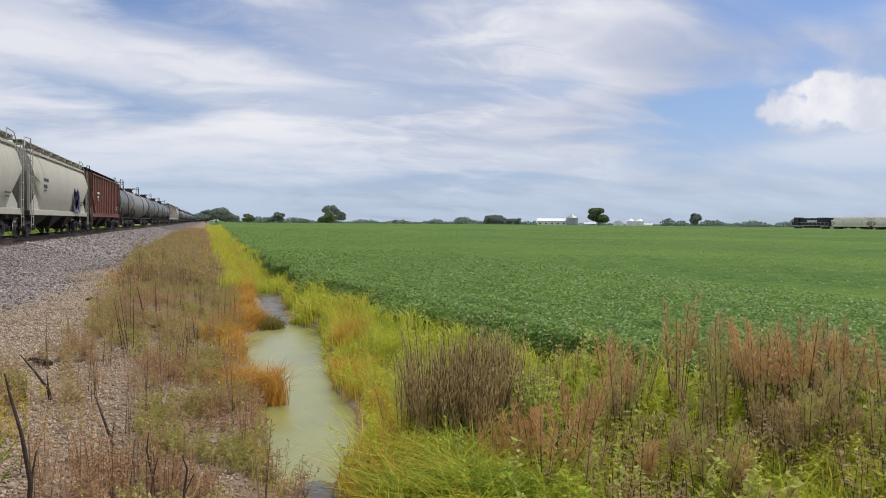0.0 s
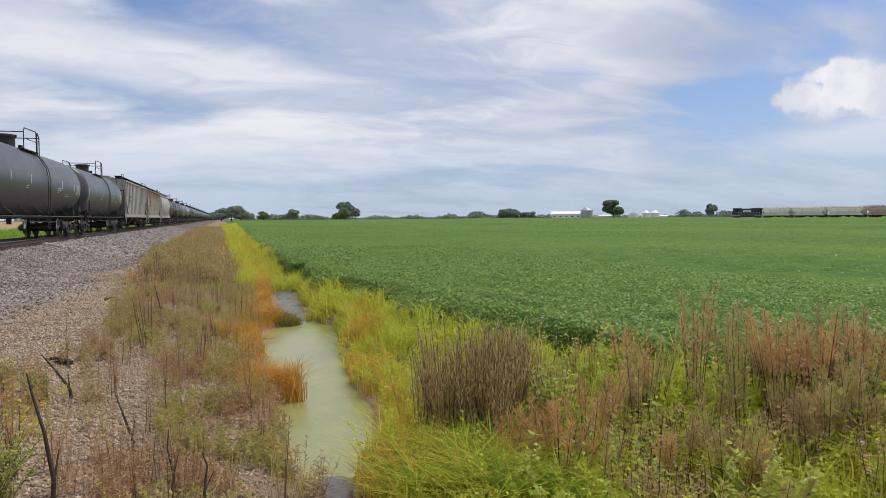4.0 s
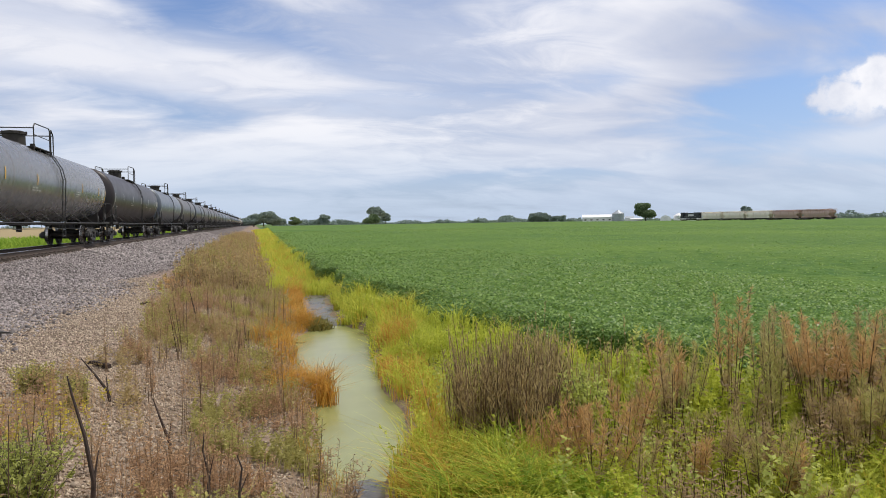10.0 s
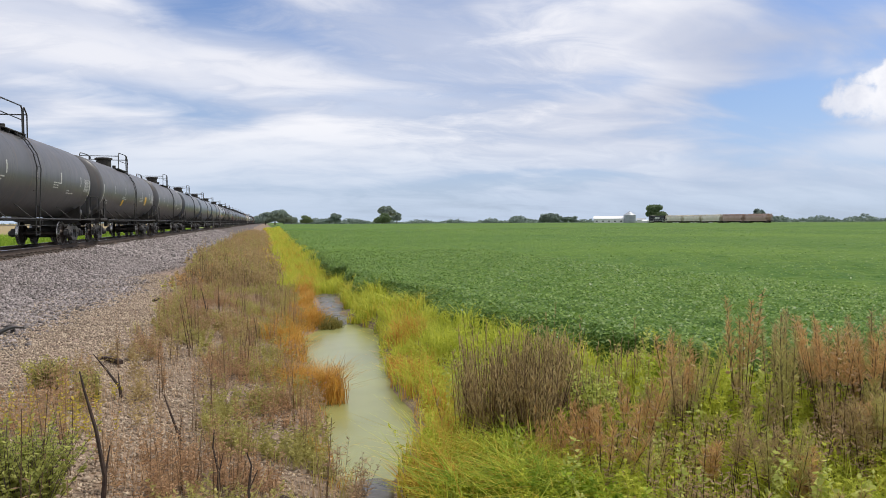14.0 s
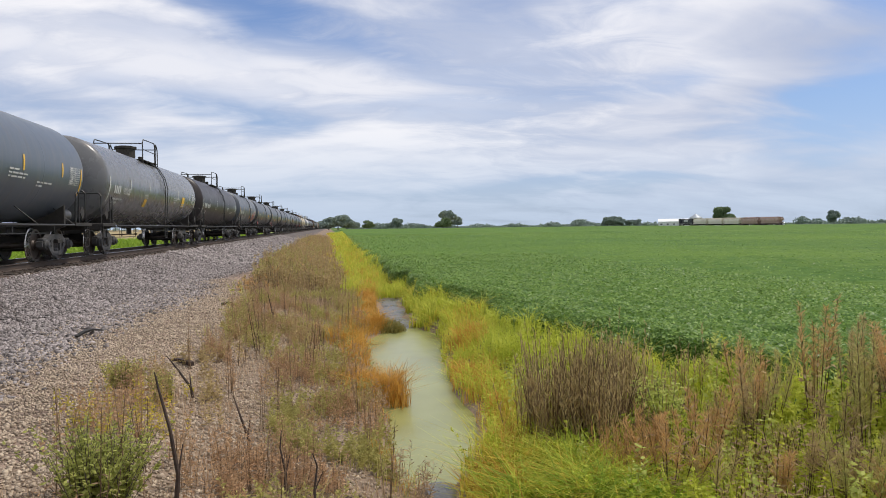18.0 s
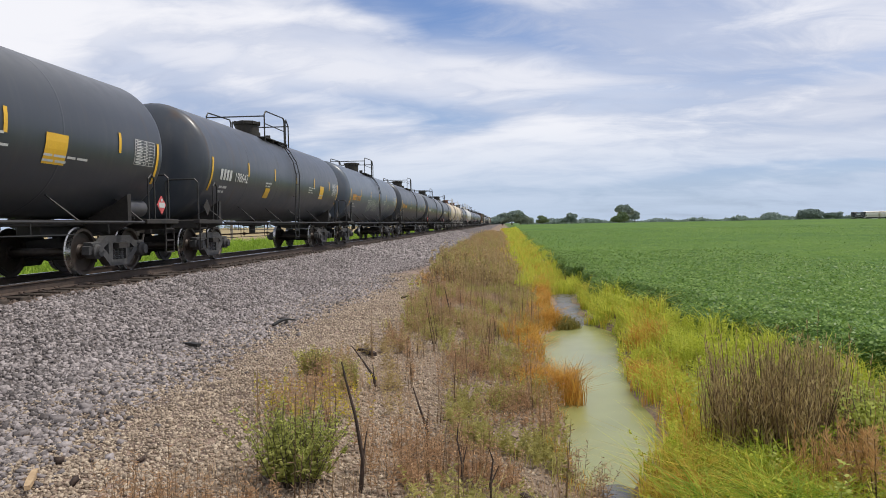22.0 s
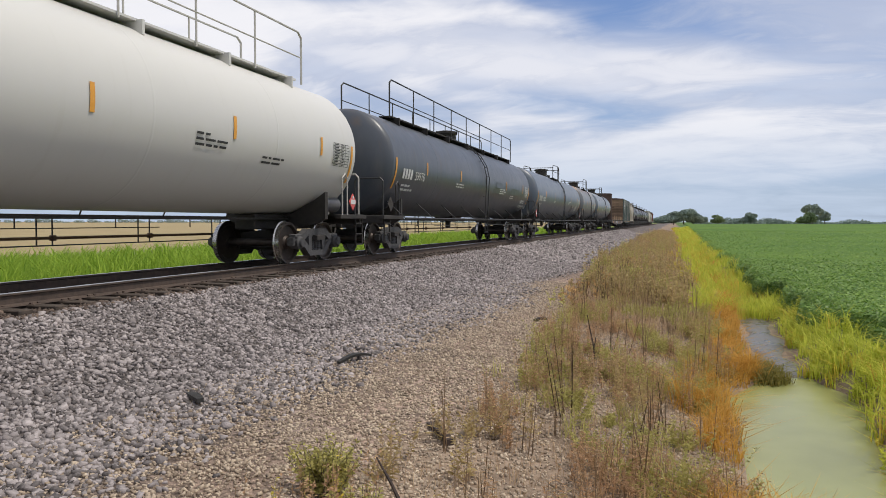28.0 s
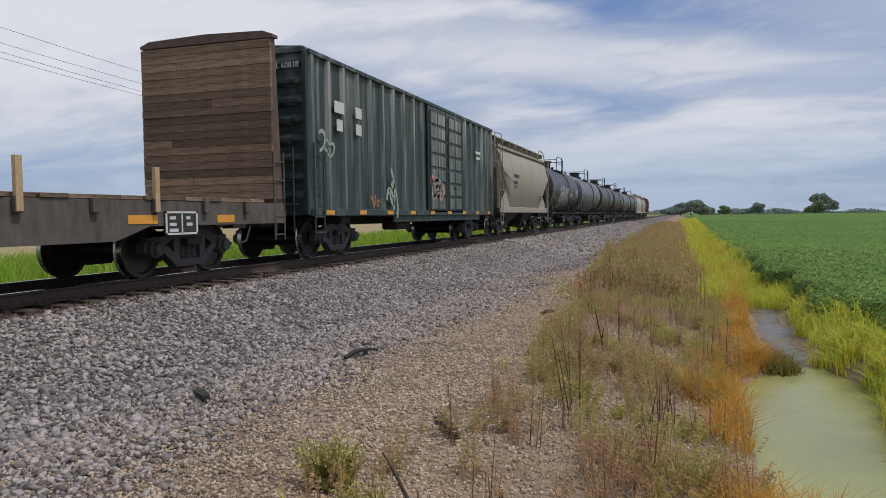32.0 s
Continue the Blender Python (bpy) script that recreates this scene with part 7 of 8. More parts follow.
grass("yellow_grass", "yellowing grass on the ditch bank", 2600, (1.2, 10.5, -9, 4.0), lambda x, y: smooth(1.0, 1.8, x) * smooth(bean_edge(y) + 0.3, bean_edge(y) - 0.1, x) * smooth(0.4, 0.8, clump_noise(x, y, 1.8, 7)), G_YELLOW, (0.2, 0.44), 0.012, 135, per=12, radius=0.15, near=1.0, bend=0.5, lean=0.35)


def stand(name, label, cx, cy, rx, ry, n, h, seed, mats, leaves=14, leaf=0.10, low=0.45, tilt=0.10, thick=0.0028, spread=0.95, slim=0.06, full=0.35):
    """Tall fine stalks rooted in a few tight bunches that fan out, with slim leaves along them. full: the shortest stalk's share of its bunch's height."""
    g = np.random.default_rng(seed)
    m = max(2, int(round(26 * math.sqrt(rx * ry))))
    r, a = np.sqrt(g.uniform(0, 1, m)), g.uniform(0, math.tau, m)
    bx, by, bh = cx + rx * r * np.cos(a), cy + ry * r * np.sin(a), g.uniform(h[0], h[1], m) * (1 - 0.2 * r)
    k = g.integers(0, m, n)
    q, w = np.sqrt(g.uniform(0, 1, n)), g.uniform(0, math.tau, n)
    root = 0.07 + 0.10 * min(rx, ry)
    x, y = bx[k] + root * q * np.cos(w), by[k] + root * q * np.sin(w)
    hh = bh[k] * g.uniform(full, 1.1, n) * (1 - 0.2 * q)
    SV, SF, LV, LF = stalk_arrays(x, y, dryz(x, y), hh, g, leaves, leaf, thick, tilt, low, -spread, slim, 1.5, (w, q))
    thing = tagged(new(name), label, "weeds", "tall weed stands")
    tagged(part("stem", np_mesh("stem", SV, SF, mats[0]), None, thing), kind="stuff")
    tagged(part("foliage", np_mesh("foliage", LV, LF, mats[1]), None, thing), kind="stuff")


def plume(label, x, y, n, h, seed, mats, reach=0.15, low=0.55, leaves=150, leaf=0.10, slim=0.035):
    """A tall weed: a few dark stems rooted together, each ending in a feathery head, dry leaves hanging lower down."""
    g = np.random.default_rng(seed)
    w, q = g.uniform(0, math.tau, n), np.sqrt(g.uniform(0, 1, n))
    px, py = x + 0.07 * q * np.cos(w), y + 0.07 * q * np.sin(w)
    hh = h * g.uniform(0.72, 1.0, n)
    z = dryz(px, py)
    fan = (w, q)
    SV, SF, LV, LF = stalk_arrays(px, py, z, hh, np.random.default_rng(seed + 1), leaves, leaf, 0.0055, reach, low, -0.45, slim, 1.3, fan)
    _, _, DV, DF = stalk_arrays(px, py, z, hh, np.random.default_rng(seed + 2), 20, 0.085, 0.0045, reach, 0.08, 0.7, 0.12, 0.5, fan)
    thing = tagged(new("weed_stand"), label, "weeds", "tall weed stands")
    tagged(part("stem", np_mesh("stem", SV, SF, mats[0]), None, thing), kind="stuff")
    tagged(part("plume", np_mesh("plume", LV, LF, mats[1]), None, thing), kind="stuff")
    tagged(part("foliage", np_mesh("foliage", DV[: len(DV) * 7 // 10 // 4 * 4], DF[: len(DV) * 7 // 10 // 4 * 2], mats[2]), None, thing), kind="stuff")


stand("weed_stand", "broad stand of tall dark brown dry stalks", 2.16, 6.35, 0.40, 0.42, 210, (1.15, 1.50), 51, [G_STEM, G_DUN], 40, 0.10, 0.30, tilt=0.15, thick=0.006, spread=0.8, slim=0.055, full=0.62)
# low stalks all in stem colour, painting the shadowed base of the stand
stand("weed_stand", "low dead stalks in the tall stand, coloured dark for its shaded base", 2.30, 6.20, 0.42, 0.35, 260, (0.45, 0.8), 50, [G_STEM, G_STEM], 26, 0.08, 0.15, tilt=0.16, thick=0.004, spread=0.3, slim=0.06)
stand("weed_stand", "loose fringe of tall brown stalks round the stand", 2.22, 6.40, 0.58, 0.55, 110, (1.0, 1.45), 48, [G_DARK, G_DUN], 34, 0.09, 0.35, tilt=0.2, thick=0.004, spread=0.8, slim=0.05, full=0.6)
stand("weed_stand", "stand of olive-topped weed stalks", 2.62, 6.75, 0.30, 0.45, 130, (1.0, 1.3), 52, [G_DARK, G_DUN], 28, 0.09, 0.35, slim=0.06, full=0.55)
stand("weed_stand", "reddish dry stalks before the tall stand", 2.35, 5.55, 0.30, 0.25, 90, (0.5, 0.85), 49, [G_STEM, G_RED], 30, 0.075, 0.4, slim=0.06)
stand("weed_stand", "thin stand of brown stalks in green grass", 3.05, 6.6, 0.30, 0.4, 46, (0.6, 0.95), 53, [G_STEM, G_DUN], 24, 0.09, thick=0.004)
stand("weed_stand", "thin brown stalks at the grass edge", 3.75, 7.0, 0.35, 0.3, 34, (0.6, 0.9), 64, [G_STEM, G_DUN], 24, 0.09, thick=0.004)
stand("weed_stand", "tall weed stand yellowing at the field edge", 6.2, 5.4, 0.6, 0.5, 100, (0.5, 0.95), 61, [G_OLIVE, G_YELLOW], 18, 0.10, 0.3)
REDTOP, DUNTOP, GREENTOP = [G_DARK, G_RED, G_BROWN], [G_DARK, G_DUN, G_STEM], [G_DARK, G_OLIVE, G_OLIVE]
plume("reddish-topped tall weed with dark stems", 3.43, 5.55, 8, 1.0, 54, REDTOP)
plume("dun-topped tall weed with dark stems", 3.30, 5.35, 6, 0.92, 154, DUNTOP)
plume("reddish-brown weed with a spreading head", 2.78, 5.25, 9, 0.84, 55, REDTOP, 0.28)
plume("low reddish weed with a spreading head", 2.40, 4.95, 9, 0.66, 155, REDTOP, 0.35)
plume("tall reddish weed with an upright plume", 4.03, 5.62, 7, 1.16, 56, REDTOP, 0.12)
plume("tall dun weed beside a reddish plume", 4.22, 5.45, 7, 1.06, 156, DUNTOP, 0.12)
plume("tall dark-stemmed weed beside the beans", 4.02, 5.0, 7, 1.0, 65, GREENTOP, 0.12, 0.35)
plume("reddish-brown tall weed beside the beans", 4.50, 5.10, 9, 1.0, 57, REDTOP, 0.14)
plume("dark reddish-brown weed in a dense stand", 4.72, 4.95, 10, 1.05, 157, REDTOP, 0.14)
plume("dark dun-brown weed in a dense stand", 4.95, 5.15, 10, 1.0, 58, DUNTOP, 0.16)
plume("reddish-brown weed in a dense stand", 5.25, 5.05, 8, 0.92, 158, REDTOP, 0.16)
plume("dun dry weed in a dense stand", 5.45, 5.3, 8, 0.92, 159, DUNTOP, 0.16)
rnd = random.Random(4)
KINDS = (("orange-brown feathery weed among the grass", REDTOP), ("dun feathery weed among the grass", DUNTOP), ("olive leafy weed stalks among the grass", GREENTOP), ("dull brown feathery weed among pale leaves", DUNTOP))
for k in range(42):
    x, y = 2.3 + 3.2 * rnd.random() ** 0.75, rnd.uniform(3.8, 5.9)
    x = min(x, float(bean_edge(y)) - 0.35)
    what, mats = KINDS[k % 4]
    plume(what, x, y, rnd.randint(3, 6), rnd.uniform(0.45, 0.62 + 0.12 * (x - 2.3)), 200 + 3 * k, mats, rnd.uniform(0.12, 0.3), rnd.uniform(0.4, 0.6))
stand("weed_stand", "grey-brown dead stalks on the bank", -1.0, 22.0, 0.7, 3.0, 150, (0.6, 1.1), 62, [G_STEM, G_DUN], 12, 0.12, 0.4, 0.15, 0.006)
stand("weed_stand", "dark upright stalks on the bank", 0.1, 19.0, 0.35, 2.0, 60, (0.5, 0.9), 63, [G_STEM, G_OLIVE], 10, 0.12, 0.4, 0.15, 0.006)


def shrub(label, x, y, r, h, n, seed, mats=None, group="low shrubs on the gravel", leaf=0.048):
    g = np.random.default_rng(seed)
    rr, a = r * np.sqrt(g.uniform(0, 1, n)), g.uniform(0, math.tau, n)
    px, py = x + 0.35 * rr * np.cos(a), y + 0.35 * rr * np.sin(a)
    z = dryz(px, py)
    SV, SF, LV, LF = stalk_arrays(px, py, z, h * g.uniform(0.55, 1.0, n), g, 44, leaf, 0.004, 1.0 * r / h, 0.12, 0.3)
    thing = tagged(new("shrub"), label, "shrub", group)
    part("stem", np_mesh("stem", SV, SF, M_BARK), None, thing)
    part("foliage", np_mesh("foliage", LV, LF, mats or G_SHRUB), None, thing)


shrub("bushy yellow-green shrub on the gravel", -1.50, 5.05, 0.50, 0.52, 170, 71)
shrub("pale green broad-leaved bush among the grass", 2.92, 6.15, 0.32, 0.62, 70, 76, G_PALE, "leafy bushes in the grass", 0.07)
shrub("low pale green bush among tall weeds", 3.65, 5.9, 0.28, 0.48, 50, 77, G_PALE, "leafy bushes in the grass", 0.065)
shrub("small olive-green shrub on the gravel", -2.25, 8.55, 0.36, 0.34, 80, 72, G_OLIVE)
shrub("small green shrub beside dead sticks", -1.72, 7.9, 0.26, 0.32, 50, 73, G_OLIVE)
weeds("gravel_weeds", "thin straw-coloured weeds on the gravel", 220, (-2.9, -0.9, 4.6, 9.2), lambda x, y: smooth(1.0, 0.2, np.hypot((x + 1.9) / 0.8, (y - 7.2) / 1.9)) * 0.8, [G_BROWN, G_RUST], (0.2, 0.5), 74, leaves=16, leaf=0.04, near=1.0)
weeds("gravel_weeds", "yellow-green weeds on the gravel", 120, (-2.7, -1.2, 5.2, 8.6), lambda x, y: smooth(1.0, 0.2, np.hypot((x + 1.9) / 0.7, (y - 7.0) / 1.6)) * 0.8, [G_OLIVE, G_YELLOW], (0.2, 0.42), 75, leaves=18, leaf=0.04, near=1.0)


def dead_stick(label, points, r):
    bm = bmesh.new()
    n = len(points) - 1
    for k, (a, b) in enumerate(zip(points, points[1:])):
        rod(bm, a, b, r * (1 - 0.75 * k / n), 7, 0, r * (1 - 0.75 * (k + 1) / n))
    a, b = Vector(points[1]), Vector(points[2])
    rod(bm, a, a + (b - a) * 0.5 + Vector((0.05, 0.03, 0.04)), r * 0.5, 6, 0, r * 0.2)
    tagged(part("dead_stick", bm, M_DEAD), label, "stick", "dead sticks")


dead_stick("dark dead weed stalk standing on the gravel", [(-1.02, 4.97, -1.05), (-1.00, 5.0, -0.75), (-1.05, 5.02, -0.45), (-1.12, 5.05, -0.20), (-1.15, 5.07, -0.08)], 0.018)
dead_stick("dark dead weed stalk standing on the gravel", [(-0.66, 6.15, -1.08), (-0.68, 6.18, -0.85), (-0.75, 6.2, -0.65), (-0.80, 6.25, -0.52)], 0.017)
dead_stick("leaning dead stick beside the weeds", [(-1.42, 7.98, -1.0), (-1.45, 8.0, -0.80), (-1.60, 8.1, -0.62), (-1.72, 8.15, -0.48)], 0.02)
dead_stick("dark dead weed stalk in the bank", [(-1.05, 14.2, -1.05), (-1.06, 14.25, -0.8), (-1.12, 14.3, -0.55), (-1.16, 14.3, -0.35)], 0.018)
dead_stick("thin dead stalk standing on the bank", [(-0.35, 5.3, -1.12), (-0.33, 5.35, -0.9), (-0.37, 5.38, -0.72), (-0.36, 5.4, -0.6)], 0.012)
dead_stick("thin dead stalk standing on the bank", [(-0.1, 4.9, -1.12), (-0.12, 4.95, -0.9), (-0.1, 4.98, -0.74), (-0.13, 5.0, -0.66)], 0.012)
dead_stick("grey fallen stick lying on the bank", [(0.10, 5.3, -1.10), (0.3, 5.1, -1.12), (0.48, 4.92, -1.14), (0.62, 4.8, -1.15)], 0.03)


def debris(name, label, x, y, length, width, turn, mat, arch=0.0, thick=0.03):
    bm = bmesh.new()
    n = 6
    loft(bm, [[(-length / 2 + length * k / n, s * width / 2 * (0.6 + 0.4 * math.sin(math.pi * (k + 0.5) / (n + 1))), z + arch * math.sin(math.pi * k / n)) for s, z in ((-1, 0), (1, 0), (1, thick), (-1, thick))] for k in range(n + 1)])
    tagged(part(name, bm, mat, at=pose(x, y, float(bed_z(x, y)) + 0.02, 3, -4, turn)), label, "debris", "bits of scrap on the ballast")


M_RUBBER = material("black_rubber_scrap", (0.010, 0.010, 0.010), (0.035, 0.033, 0.03), 0.7, 0, 12, 2, 0.3, 30)
debris("scrap_strip", "black curved scrap strip on the ballast", -3.85, 12.6, 0.50, 0.08, 62, M_RUBBER, 0.05)
debris("scrap_strip", "short black scrap piece on the ballast", -4.5, 10.25, 0.50, 0.09, -42, M_RUBBER, 0.01, 0.04)
debris("driftwood", "grey broken branch on the gravel", -1.95, 10.1, 0.75, 0.08, -58, M_DEAD, 0.03, 0.05)
debris("driftwood", "small dark wood chip on the gravel", -2.3, 17.2, 0.25, 0.08, 40, M_DEAD, 0.02, 0.04)
debris("driftwood", "pale broken stake on the gravel", -3.25, 4.75, 0.5, 0.05, -62, M_STAKE, 0.0, 0.03)
for k, (x, y, s) in enumerate(((-2.75, 5.3, 0.020), (-3.3, 5.15, 0.023), (-3.75, 4.9, 0.022), (-2.95, 4.75, 0.026), (-4.4, 5.6, 0.03))):
    tagged(part("rock", chips("rock", 1, x, x + 0.001, y, y + 0.001, s, bed_z, M_DEAD if s < 0.03 else M_STONE, 80 + k, sink=0.1)), "dark lump lying on the gravel" if s < 0.03 else "larger grey stone on the gravel", "rock", "stones on the gravel")

# verge beyond the track
grass("verge_grass", "tall light-green grass beyond the track", 12000, (-24.0, -11.9, 4, 150), lambda x, y: smooth(-11.9, -13.2, x) * (0.25 + 0.75 * smooth(0.3, 0.6, clump_noise(x, y, 0.8, 1))), G_VERGE, (0.45, 1.10), 0.02, 91, per=8, radius=0.25, near=1.6, zf=lambda x, y: np.full_like(x, -0.92), bend=0.3, lean=0.2)
grass("verge_grass", "yellowing low grass at the foot of the ballast", 6000, (-16.0, -11.0, 4, 80), lambda x, y: 0.4 + 0 * x, G_YELLOW, (0.15, 0.4), 0.018, 92, per=7, radius=0.25, near=1.6, zf=lambda x, y: np.full_like(x, -0.93))

# soybean field: a closed canopy with single leaves where it lies near
def field_z(u, x, y):
    z = np.interp(u, [0, 0.06, 0.22, 0.5, 3, 60, 300], [-0.95, -0.72, -0.58, -0.52, -0.50, -0.46, -0.40])
    return z + np.where(u > 0.1, 0.035 * wobble(x, y, 3.1) + 0.03 * np.sin((x * 0.9 + y * 0.12) * 8.2) * smooth(60, 10, y), 0)


us = np.array(list(np.linspace(0, 0.5, 6)) + list(np.linspace(0.6, 6, 44)) + list(np.linspace(6.4, 16, 40)) + list(np.linspace(17, 60, 40)) + list(np.linspace(65, 212, 30)))
vs = lines((-40, 3, 16), (3, 30, 170), (30, 90, 90), (90, 300, 60), (300, 545, 20))
U, W = np.meshgrid(us, vs)
X = bean_edge(W) + U + 0.10 * np.sin(W * 1.9) * smooth(0.3, 0.0, U) + 0.12 * np.sin(W * 0.83 + 1) * smooth(0.5, 0, U)
V = np.stack([X, W, field_z(U, X, W)], -1).reshape(-1, 3)
n = len(us)
i = (np.arange(len(vs) - 1)[:, None] * n + np.arange(n - 1)[None]).ravel()
M_FIELD = material("soybean_canopy", (0.040, 0.105, 0.020), (0.132, 0.205, 0.046), 0.9, 0, 2.6, 0.05, 0.8, 9.0, spec=0.1, distance=0.12, stretch=(1, 0.55, 1))


def mottle(m, colour, scale, lo, hi, share):
    """Broad patches of another tint over a material's own colour."""
    n, l = m.node_tree.nodes, m.node_tree.links
    base = n["Principled BSDF"].inputs["Base Color"]
    was = base.links[0].from_socket
    tc = n.new("ShaderNodeTexCoord")
    t = n.new("ShaderNodeTexNoise")
    t.inputs["Scale"].default_value, t.inputs["Detail"].default_value, t.inputs["Roughness"].default_value = scale, 5.0, 0.6
    l.new(tc.outputs["Object"], t.inputs["Vector"])
    r = n.new("ShaderNodeMapRange")
    r.interpolation_type = "SMOOTHSTEP"
    r.inputs["From Min"].default_value, r.inputs["From Max"].default_value, r.inputs["To Max"].default_value = lo, hi, share
    l.new(t.outputs["Fac"], r.inputs["Value"])
    x = n.new("ShaderNodeMix")
    x.data_type = "RGBA"
    l.new(r.outputs["Result"], x.inputs["Factor"])
    l.new(was, x.inputs["A"])
    x.inputs["B"].default_value = (*colour, 1)
    l.new(x.outputs["Result"], base)


mottle(M_FIELD, (0.125, 0.205, 0.036), 0.075, 0.42, 0.66, 0.55)
mottle(M_FIELD, (0.040, 0.105, 0.030), 0.055, 0.52, 0.72, 0.55)
canopy = np_mesh("soybean_field", V, np.stack([i, i + 1, i + n + 1, i + n], -1), M_FIELD)
canopy.shade_smooth()
tagged(part("soybean_field", canopy), "wide green soybean field with a closed leafy canopy", "crop field", kind="stuff")


def bean_leaves(count, y0, y1, depth, size, seed, near, inward=1.5):
    g = np.random.default_rng(seed)
    y = y0 + (y1 - y0) * g.uniform(0, 1, count) ** near
    u = depth * g.uniform(0, 1, count) ** inward
    x = bean_edge(y) + u + 0.10 * np.sin(y * 1.9) * smooth(0.3, 0.0, u) + 0.12 * np.sin(y * 0.83 + 1) * smooth(0.5, 0, u)
    z = field_z(u, x, y) + g.uniform(-0.05, 0.09, count)
    s = size * g.uniform(0.6, 1.3, count) * (1 + 0.018 * np.maximum(0, y - 8))
    nrm = np.stack([g.normal(-0.15, 0.5, count), g.normal(-0.15, 0.5, count), np.ones(count)], -1)
    nrm /= np.linalg.norm(nrm, axis=1, keepdims=True)
    a = np.cross(nrm, g.normal(size=(count, 3)))
    a /= np.linalg.norm(a, axis=1, keepdims=True)
    b = np.cross(nrm, a)
    c = np.stack([x, y, z], -1)
    P = np.stack([c - a * s[:, None], c + b * s[:, None] * 0.62, c + a * s[:, None], c - b * s[:, None] * 0.62], 1)
    F = np.array([(0, 1, 2), (0, 2, 3)])
    return np_mesh("soybean_leaves", P.reshape(-1, 3), (F[None] + 4 * np.arange(count)[:, None, None]).reshape(-1, 3), G_BEAN)


tagged(part("soybean_leaves", bean_leaves(150000, 3.5, 34, 8.0, 0.024, 95, 1.7, 1.9)), "dark green soybean leaves at the field edge", "crop leaves", kind="stuff")
tagged(part("soybean_leaves", bean_leaves(120000, 4, 130, 75.0, 0.026, 96, 2.6, 2.6)), "dark green soybean leaves further into the field", "crop leaves", kind="stuff")


# ---- the distance ----
def aim(az, rng):
    return rng * math.sin(radians(az)), rng * math.cos(radians(az))


def crown_arrays(blobs, leaves, size, g):
    """Leaf quads gathered in clumps round the shells of several lobes: (x, y, z, rx, rz)."""
    P = []
    for x, y, z, rx, rz in blobs:
        k = max(6, int(leaves * rx * rz))
        d = g.normal(size=(k, 3))
        d /= np.linalg.norm(d, axis=1, keepdims=True)
        rr = g.uniform(0.55, 1.08, k)[:, None] ** 0.7
        c = np.array([x, y, z]) + d * rr * [rx, rx, rz]
        c = c[c[:, 2] > z - rz * 0.75]
        s = size * g.uniform(0.5, 1.4, len(c))[:, None]
        a = np.cross(d[: len(c)], g.normal(size=(len(c), 3)))
        a /= np.linalg.norm(a, axis=1, keepdims=True) + 1e-9
        b = np.cross(a, d[: len(c)] + 0.6 * g.normal(size=(len(c), 3)))
        b /= np.linalg.norm(b, axis=1, keepdims=True) + 1e-9
        P.append(np.stack([c - a * s, c + b * s * 0.7, c + a * s, c - b * s * 0.7], 1))
    P = np.concatenate(P)
    F = np.array([(0, 1, 2), (0, 2, 3)])
    return P.reshape(-1, 3), (F[None] + 4 * np.arange(len(P))[:, None, None]).reshape(-1, 3)


def tree(label, az, rng, h, w, seed, trunk=0.25, mat=None, lobes=9, base=-1.0, flat=0.0):
    x, y = aim(az, rng)
    g = np.random.default_rng(seed)
    thing = tagged(new("tree"), label, "tree", "far trees")
    thing.location = (x, y, base)
    bm = bmesh.new()
    rod(bm, (0, 0, -0.3), (0.1, 0, h * 0.45), w * 0.035, 8, 0, w * 0.02)
    blobs = []
    for k in range(lobes):
        a, q = g.uniform(0, math.tau), math.sqrt(g.uniform(0.02, 1))
        hz = h * (trunk + (1 - trunk) * g.uniform(0.25, 0.86)) if not flat else h * g.uniform(flat, 0.9)
        if k % 2 and not flat:
            hz = h * g.uniform(0.28, 0.55)
        reach = w * 0.34 * q * (1.15 - abs(hz / h - 0.55))
        c = (reach * math.cos(a), reach * math.sin(a), hz)
        blobs.append((*c, w * g.uniform(0.20, 0.31), h * g.uniform(0.15, 0.24)))
        rod(bm, (0.05, 0, h * 0.3), c, w * 0.014, 5, 0, w * 0.005)
    part("trunk", bm, M_BARK, thing)
    V, F = crown_arrays(blobs, 75, 0.55, g)
    part("crown", np_mesh("crown", V, F, mat or G_TREE), None, thing)
    return thing


tree("round dark green tree standing in the field", 8.8, 560, 8.2, 11.5, 101, 0.15, lobes=14)
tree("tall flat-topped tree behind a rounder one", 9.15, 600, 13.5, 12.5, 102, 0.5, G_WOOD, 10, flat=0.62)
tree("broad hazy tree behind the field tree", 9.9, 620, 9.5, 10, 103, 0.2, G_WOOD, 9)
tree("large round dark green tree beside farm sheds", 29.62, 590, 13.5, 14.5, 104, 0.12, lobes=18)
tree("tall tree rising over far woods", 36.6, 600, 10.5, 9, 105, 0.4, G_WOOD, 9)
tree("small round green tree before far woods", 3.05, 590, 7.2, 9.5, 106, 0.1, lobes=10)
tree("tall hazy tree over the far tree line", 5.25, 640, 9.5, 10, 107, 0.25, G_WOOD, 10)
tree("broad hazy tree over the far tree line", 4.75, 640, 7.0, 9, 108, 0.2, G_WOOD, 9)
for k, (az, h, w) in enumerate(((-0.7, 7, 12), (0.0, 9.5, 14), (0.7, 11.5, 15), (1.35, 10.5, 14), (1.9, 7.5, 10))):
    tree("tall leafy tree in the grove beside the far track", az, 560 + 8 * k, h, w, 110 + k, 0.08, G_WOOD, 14)
